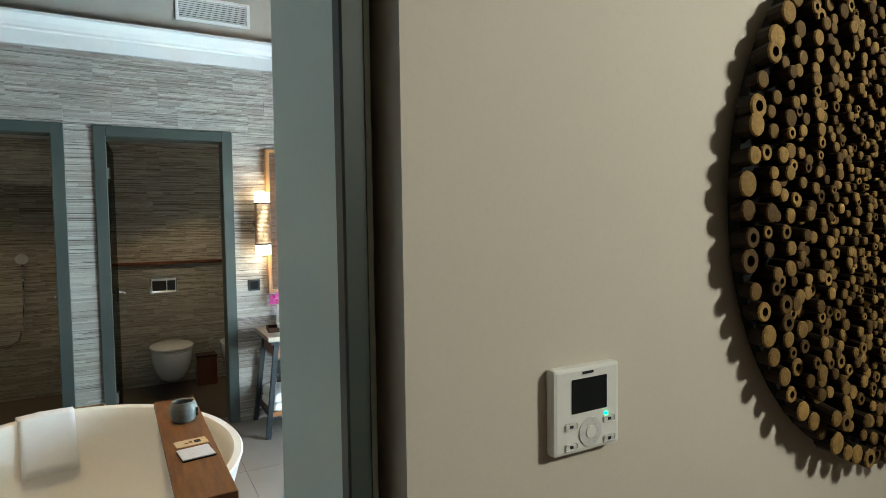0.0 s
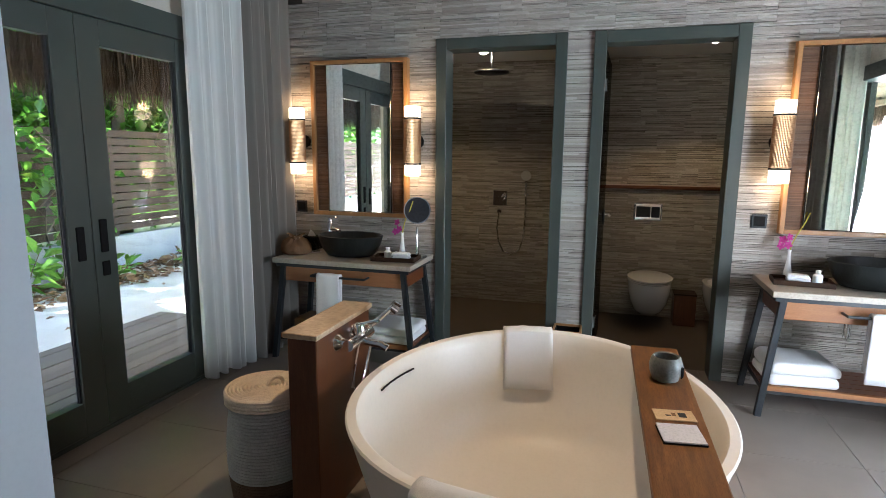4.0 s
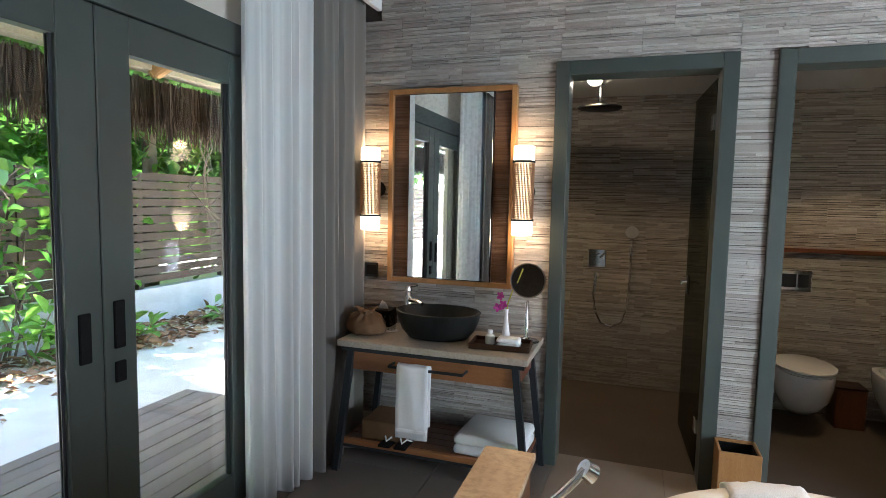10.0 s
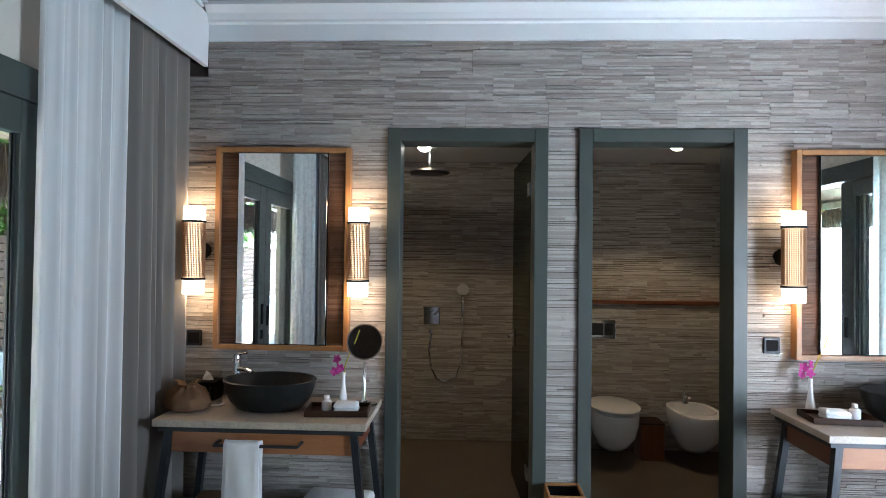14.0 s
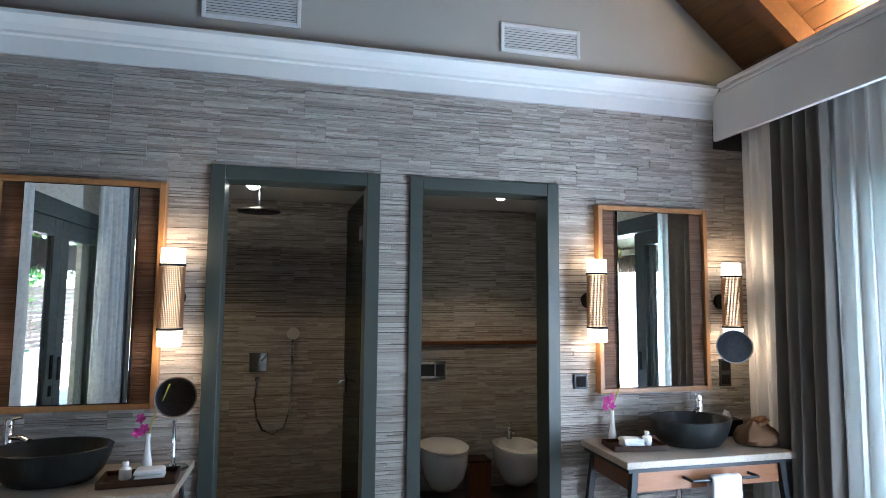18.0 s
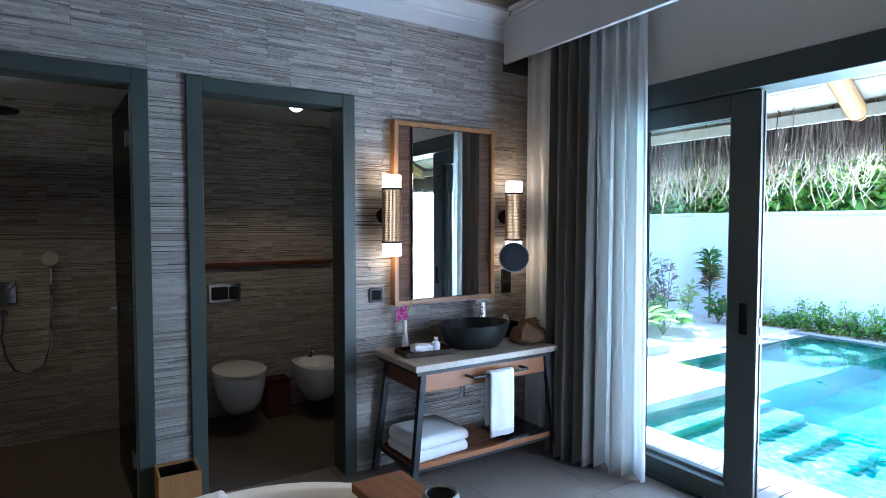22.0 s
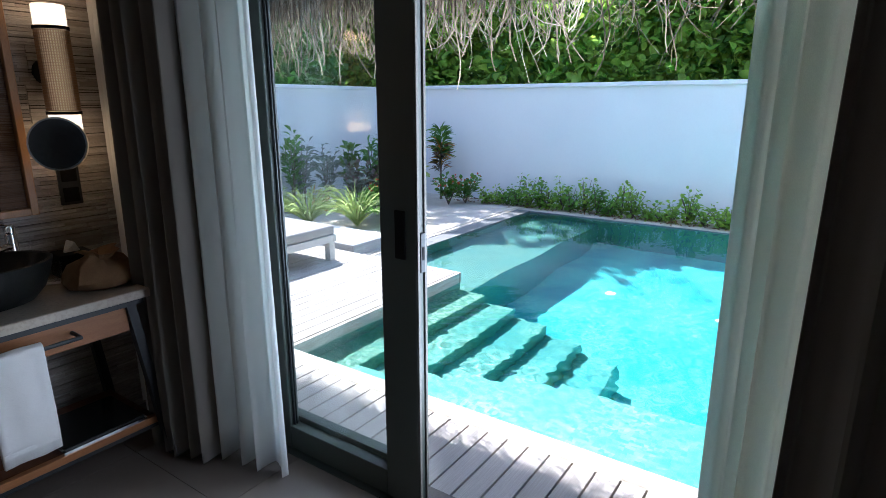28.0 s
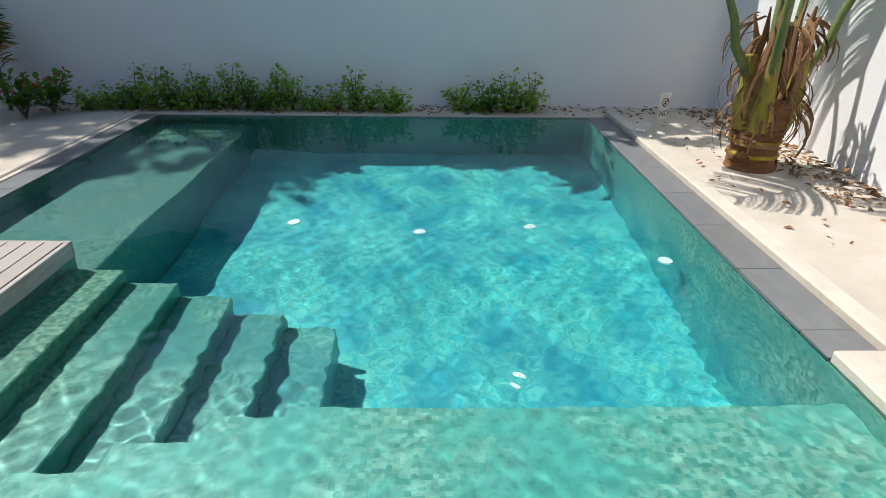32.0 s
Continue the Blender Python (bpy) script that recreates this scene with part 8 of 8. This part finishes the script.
for y in (0.0, 1.45, 2.9, 4.35, 5.8, 7.25, 8.7, 10.15, 11.5):
    unit_piece("post", fb, fn, FX - 0.08, FX - 0.003, y - 0.04, y + 0.04, GZ, 1.70)
struct("wall_fence_base", b1(FX - 0.10, FX + 0.05, -8.8, 11.6, -0.4, 0.33), "concrete", "pale blue-grey concrete plinth under the fence")
struct("wall_garden_end", b1(-9.5, XL - 0.2, 13.8, 14.0, -0.4, 2.0), "fence", "timber fence that closes the garden")
litter("leaf_litter", 1500, (-6.33, 3.5), (-5.35, 11.0), GZ, "brown dry leaf litter along the fence", 0.11)
litter("leaf_litter", 40, (-5.5, 3.0), (-4.2, 8.0), GZ, "few dry leaves on the sand", 0.07)
GS = "plants along the garden fence"
for x, y, h in ((-5.85, 5.50, 0.55), (-5.95, 5.95, 0.25), (-5.7, 7.9, 0.22), (-5.8, 6.6, 0.18)):
    shrub((x, y, GZ), h, 0.30, 60 if h > 0.4 else 26, "leaf_bright", "bright green broad-leaved shrub in the leaf litter", GS, 0.22, 4, 0.42, None, 0.35)


def vine(at, h, lab):
    t = thing("climber", at, lab, "climber", GS)
    r = random.Random(int(at[1] * 50))
    for k in range(4):
        bm = nb()
        pts = [(0, 0.05 * k, 0)]
        for q in range(1, 7):
            pts.append((r.uniform(-0.05, 0.15), 0.05 * k + r.uniform(-0.12, 0.12) * q * 0.6, h * q / 6))
        tube(bm, pts, 0.013, 6, 0.5)
        part("stem", bm, "twig", t, "", True)
    n = 105
    base = np.stack([NPR.uniform(-0.05, 0.4, n), NPR.normal(0, 0.38, n), h * NPR.uniform(0.12, 1.1, n) ** 0.7], 1)
    L = 0.15 * NPR.uniform(0.6, 1.3, n)
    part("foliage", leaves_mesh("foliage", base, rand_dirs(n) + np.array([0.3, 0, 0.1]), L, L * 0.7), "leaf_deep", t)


for y in (4.9, 5.5, 6.2):
    vine((FX + 0.12, y, GZ), 1.8, "leafy climber growing over the garden fence")
# dry aerial roots hanging by the fence
bm = nb()
r = random.Random(3)
for k in range(12):
    y0 = 8.1 + r.uniform(-0.5, 0.5)
    pts = [(FX + 0.5, y0, 2.3)]
    for q in range(1, 7):
        pts.append((FX + 0.5 + r.uniform(-0.1, 0.1), y0 + r.uniform(-0.12, 0.12) * q * 0.6, 2.3 - 0.24 * q))
    tube(bm, pts, 0.010, 5, 0.5)
tagged(part("hanging_roots", bm, "twig"), "pale dry aerial roots hanging over the fence", "roots", "", "stuff")

# closing backdrop of distant greenery
slab("backdrop_greenery_pool", "far dark greenery behind the hedge", "leaf", 16.5, 16.7, -12, 18, -0.4, 5.5)
slab("backdrop_greenery_side", "far dark greenery behind the hedge", "leaf", -12, 16.5, 17.0, 17.2, -0.4, 5.5)
slab("backdrop_greenery_garden", "far dark greenery behind the fence", "leaf", -11.2, -11.0, -8, 18, -0.4, 6.5)
# ---- stone strips, floor tiles, cladding pieces ----
def spans_main(z):
    out, x = [], PLX if z > 2.6 else XL
    for a, b in (SH, WC):
        if z < OPEN_TOP:
            out.append((x, a - 0.001))
            x = b + 0.001
    out.append((x, PRX if z > 2.6 else XR))
    return out


us = nb()
box(us, -0.5, 0.5, -0.5, 0.5, -0.5, 0.5)
strip_unit = mesh_of("stone_strip", us)
strip_unit.materials.append(MAT["stone"])
lo, hi = [], []
count = 0
for x0, x1, z0, z1, d in strip_rows(0.0, 2.745, spans_main, 3):
    if SH[1] <= x0 and x1 <= WC[0] and count < 290:
        unit_piece("stone_strip", strip_unit, wall_stone, x0, x1, WY - d, WY + 0.0125, z0, z1)
        count += 1
    else:
        lo.append((x0, WY - d, z0))
        hi.append((x1, WY + 0.0125, z1))
o = part("stone_strips", boxes_mesh("stone_strips", lo, hi), "stone", wall_stone)
tagged(o, kind="stuff")


def clad(name, axis, pos, sgn, a0, a1, z0, z1, seed, mat="stone", rise=0.6):
    """Strips on a plain wall; axis: the wall's normal."""
    lo, hi = [], []
    for x0, x1, q0, q1, d in strip_rows(z0, z1, lambda z: [(a0, a1)], seed):
        d *= rise
        p0, p1 = sorted((pos + sgn * d, pos - sgn * 0.0125))
        if axis == "y":
            lo.append((x0, p0, q0)), hi.append((x1, p1, q1))
        else:
            lo.append((p0, x0, q0)), hi.append((p1, x1, q1))
    ob = part(name, boxes_mesh(name, lo, hi), mat)
    return tagged(ob, "thin split-stone strip cladding", "", "", "stuff")


clad("cladding_shower_back", "y", ALC_Y, -1, -1.70, -0.30, 0, ALC_Z, 11)
clad("cladding_shower_left", "x", -1.70, 1, WY + 0.15, ALC_Y, 0, ALC_Z, 12)
clad("cladding_shower_right", "x", -0.30, -1, WY + 0.15, ALC_Y, 0, ALC_Z, 13)
clad("cladding_toilet_back", "y", ALC_Y, -1, -0.19, 1.52, 1.20, ALC_Z, 14)
clad("cladding_toilet_low", "y", 6.62, -1, -0.19, 1.52, 0, 1.17, 15, rise=0.3)
clad("cladding_toilet_left", "x", -0.19, 1, WY + 0.15, ALC_Y, 0, ALC_Z, 16)
clad("cladding_toilet_right", "x", 1.52, -1, WY + 0.15, ALC_Y, 0, ALC_Z, 17)

# white blocks of the outdoor shower wall
lo, hi = [], []
r = random.Random(4)
for i in range(34):
    for k in range(17):
        x = 3.6 + k * 0.1 + (0.05 if i % 2 else 0)
        d = r.choice((0.0, 0.006, 0.012, 0.02))
        lo.append((x, 9.188 - d, -0.1 + i * 0.062))
        hi.append((min(x + 0.097, 5.298), 9.2, -0.1 + i * 0.062 + 0.059))
o = part("white_stone_blocks", boxes_mesh("white_stone_blocks", lo, hi), "white_stone")
tagged(o, "rough white stone block cladding", "", "", "stuff")

# floor tiles on a 0.6 m grid
ut = nb()
box(ut, -0.5, 0.5, -0.5, 0.5, -0.5, 0.5, 0.0)
tile_unit = mesh_of("floor_tile", ut)
tile_unit.materials.append(MAT["floor_tile"])
floor_ob = bpy.data.objects["floor"]
gx0, gy0 = 0.63 - 0.6 * 6, 3.54 - 0.6 * 10
for i in range(9):
    for j in range(14):
        x0, x1 = max(XL, gx0 + 0.6 * i), min(XR, gx0 + 0.6 * (i + 1))
        y0, y1 = max(-2.6, gy0 + 0.6 * j), min(WY + 0.155, gy0 + 0.6 * (j + 1))
        if x1 - x0 > 0.02 and y1 - y0 > 0.02:
            unit_piece("floor_tile", tile_unit, floor_ob, x0 + 0.0015, x1 - 0.0015, y0 + 0.0015, y1 - 0.0015, -0.012, RNG.uniform(-0.0003, 0.0003))
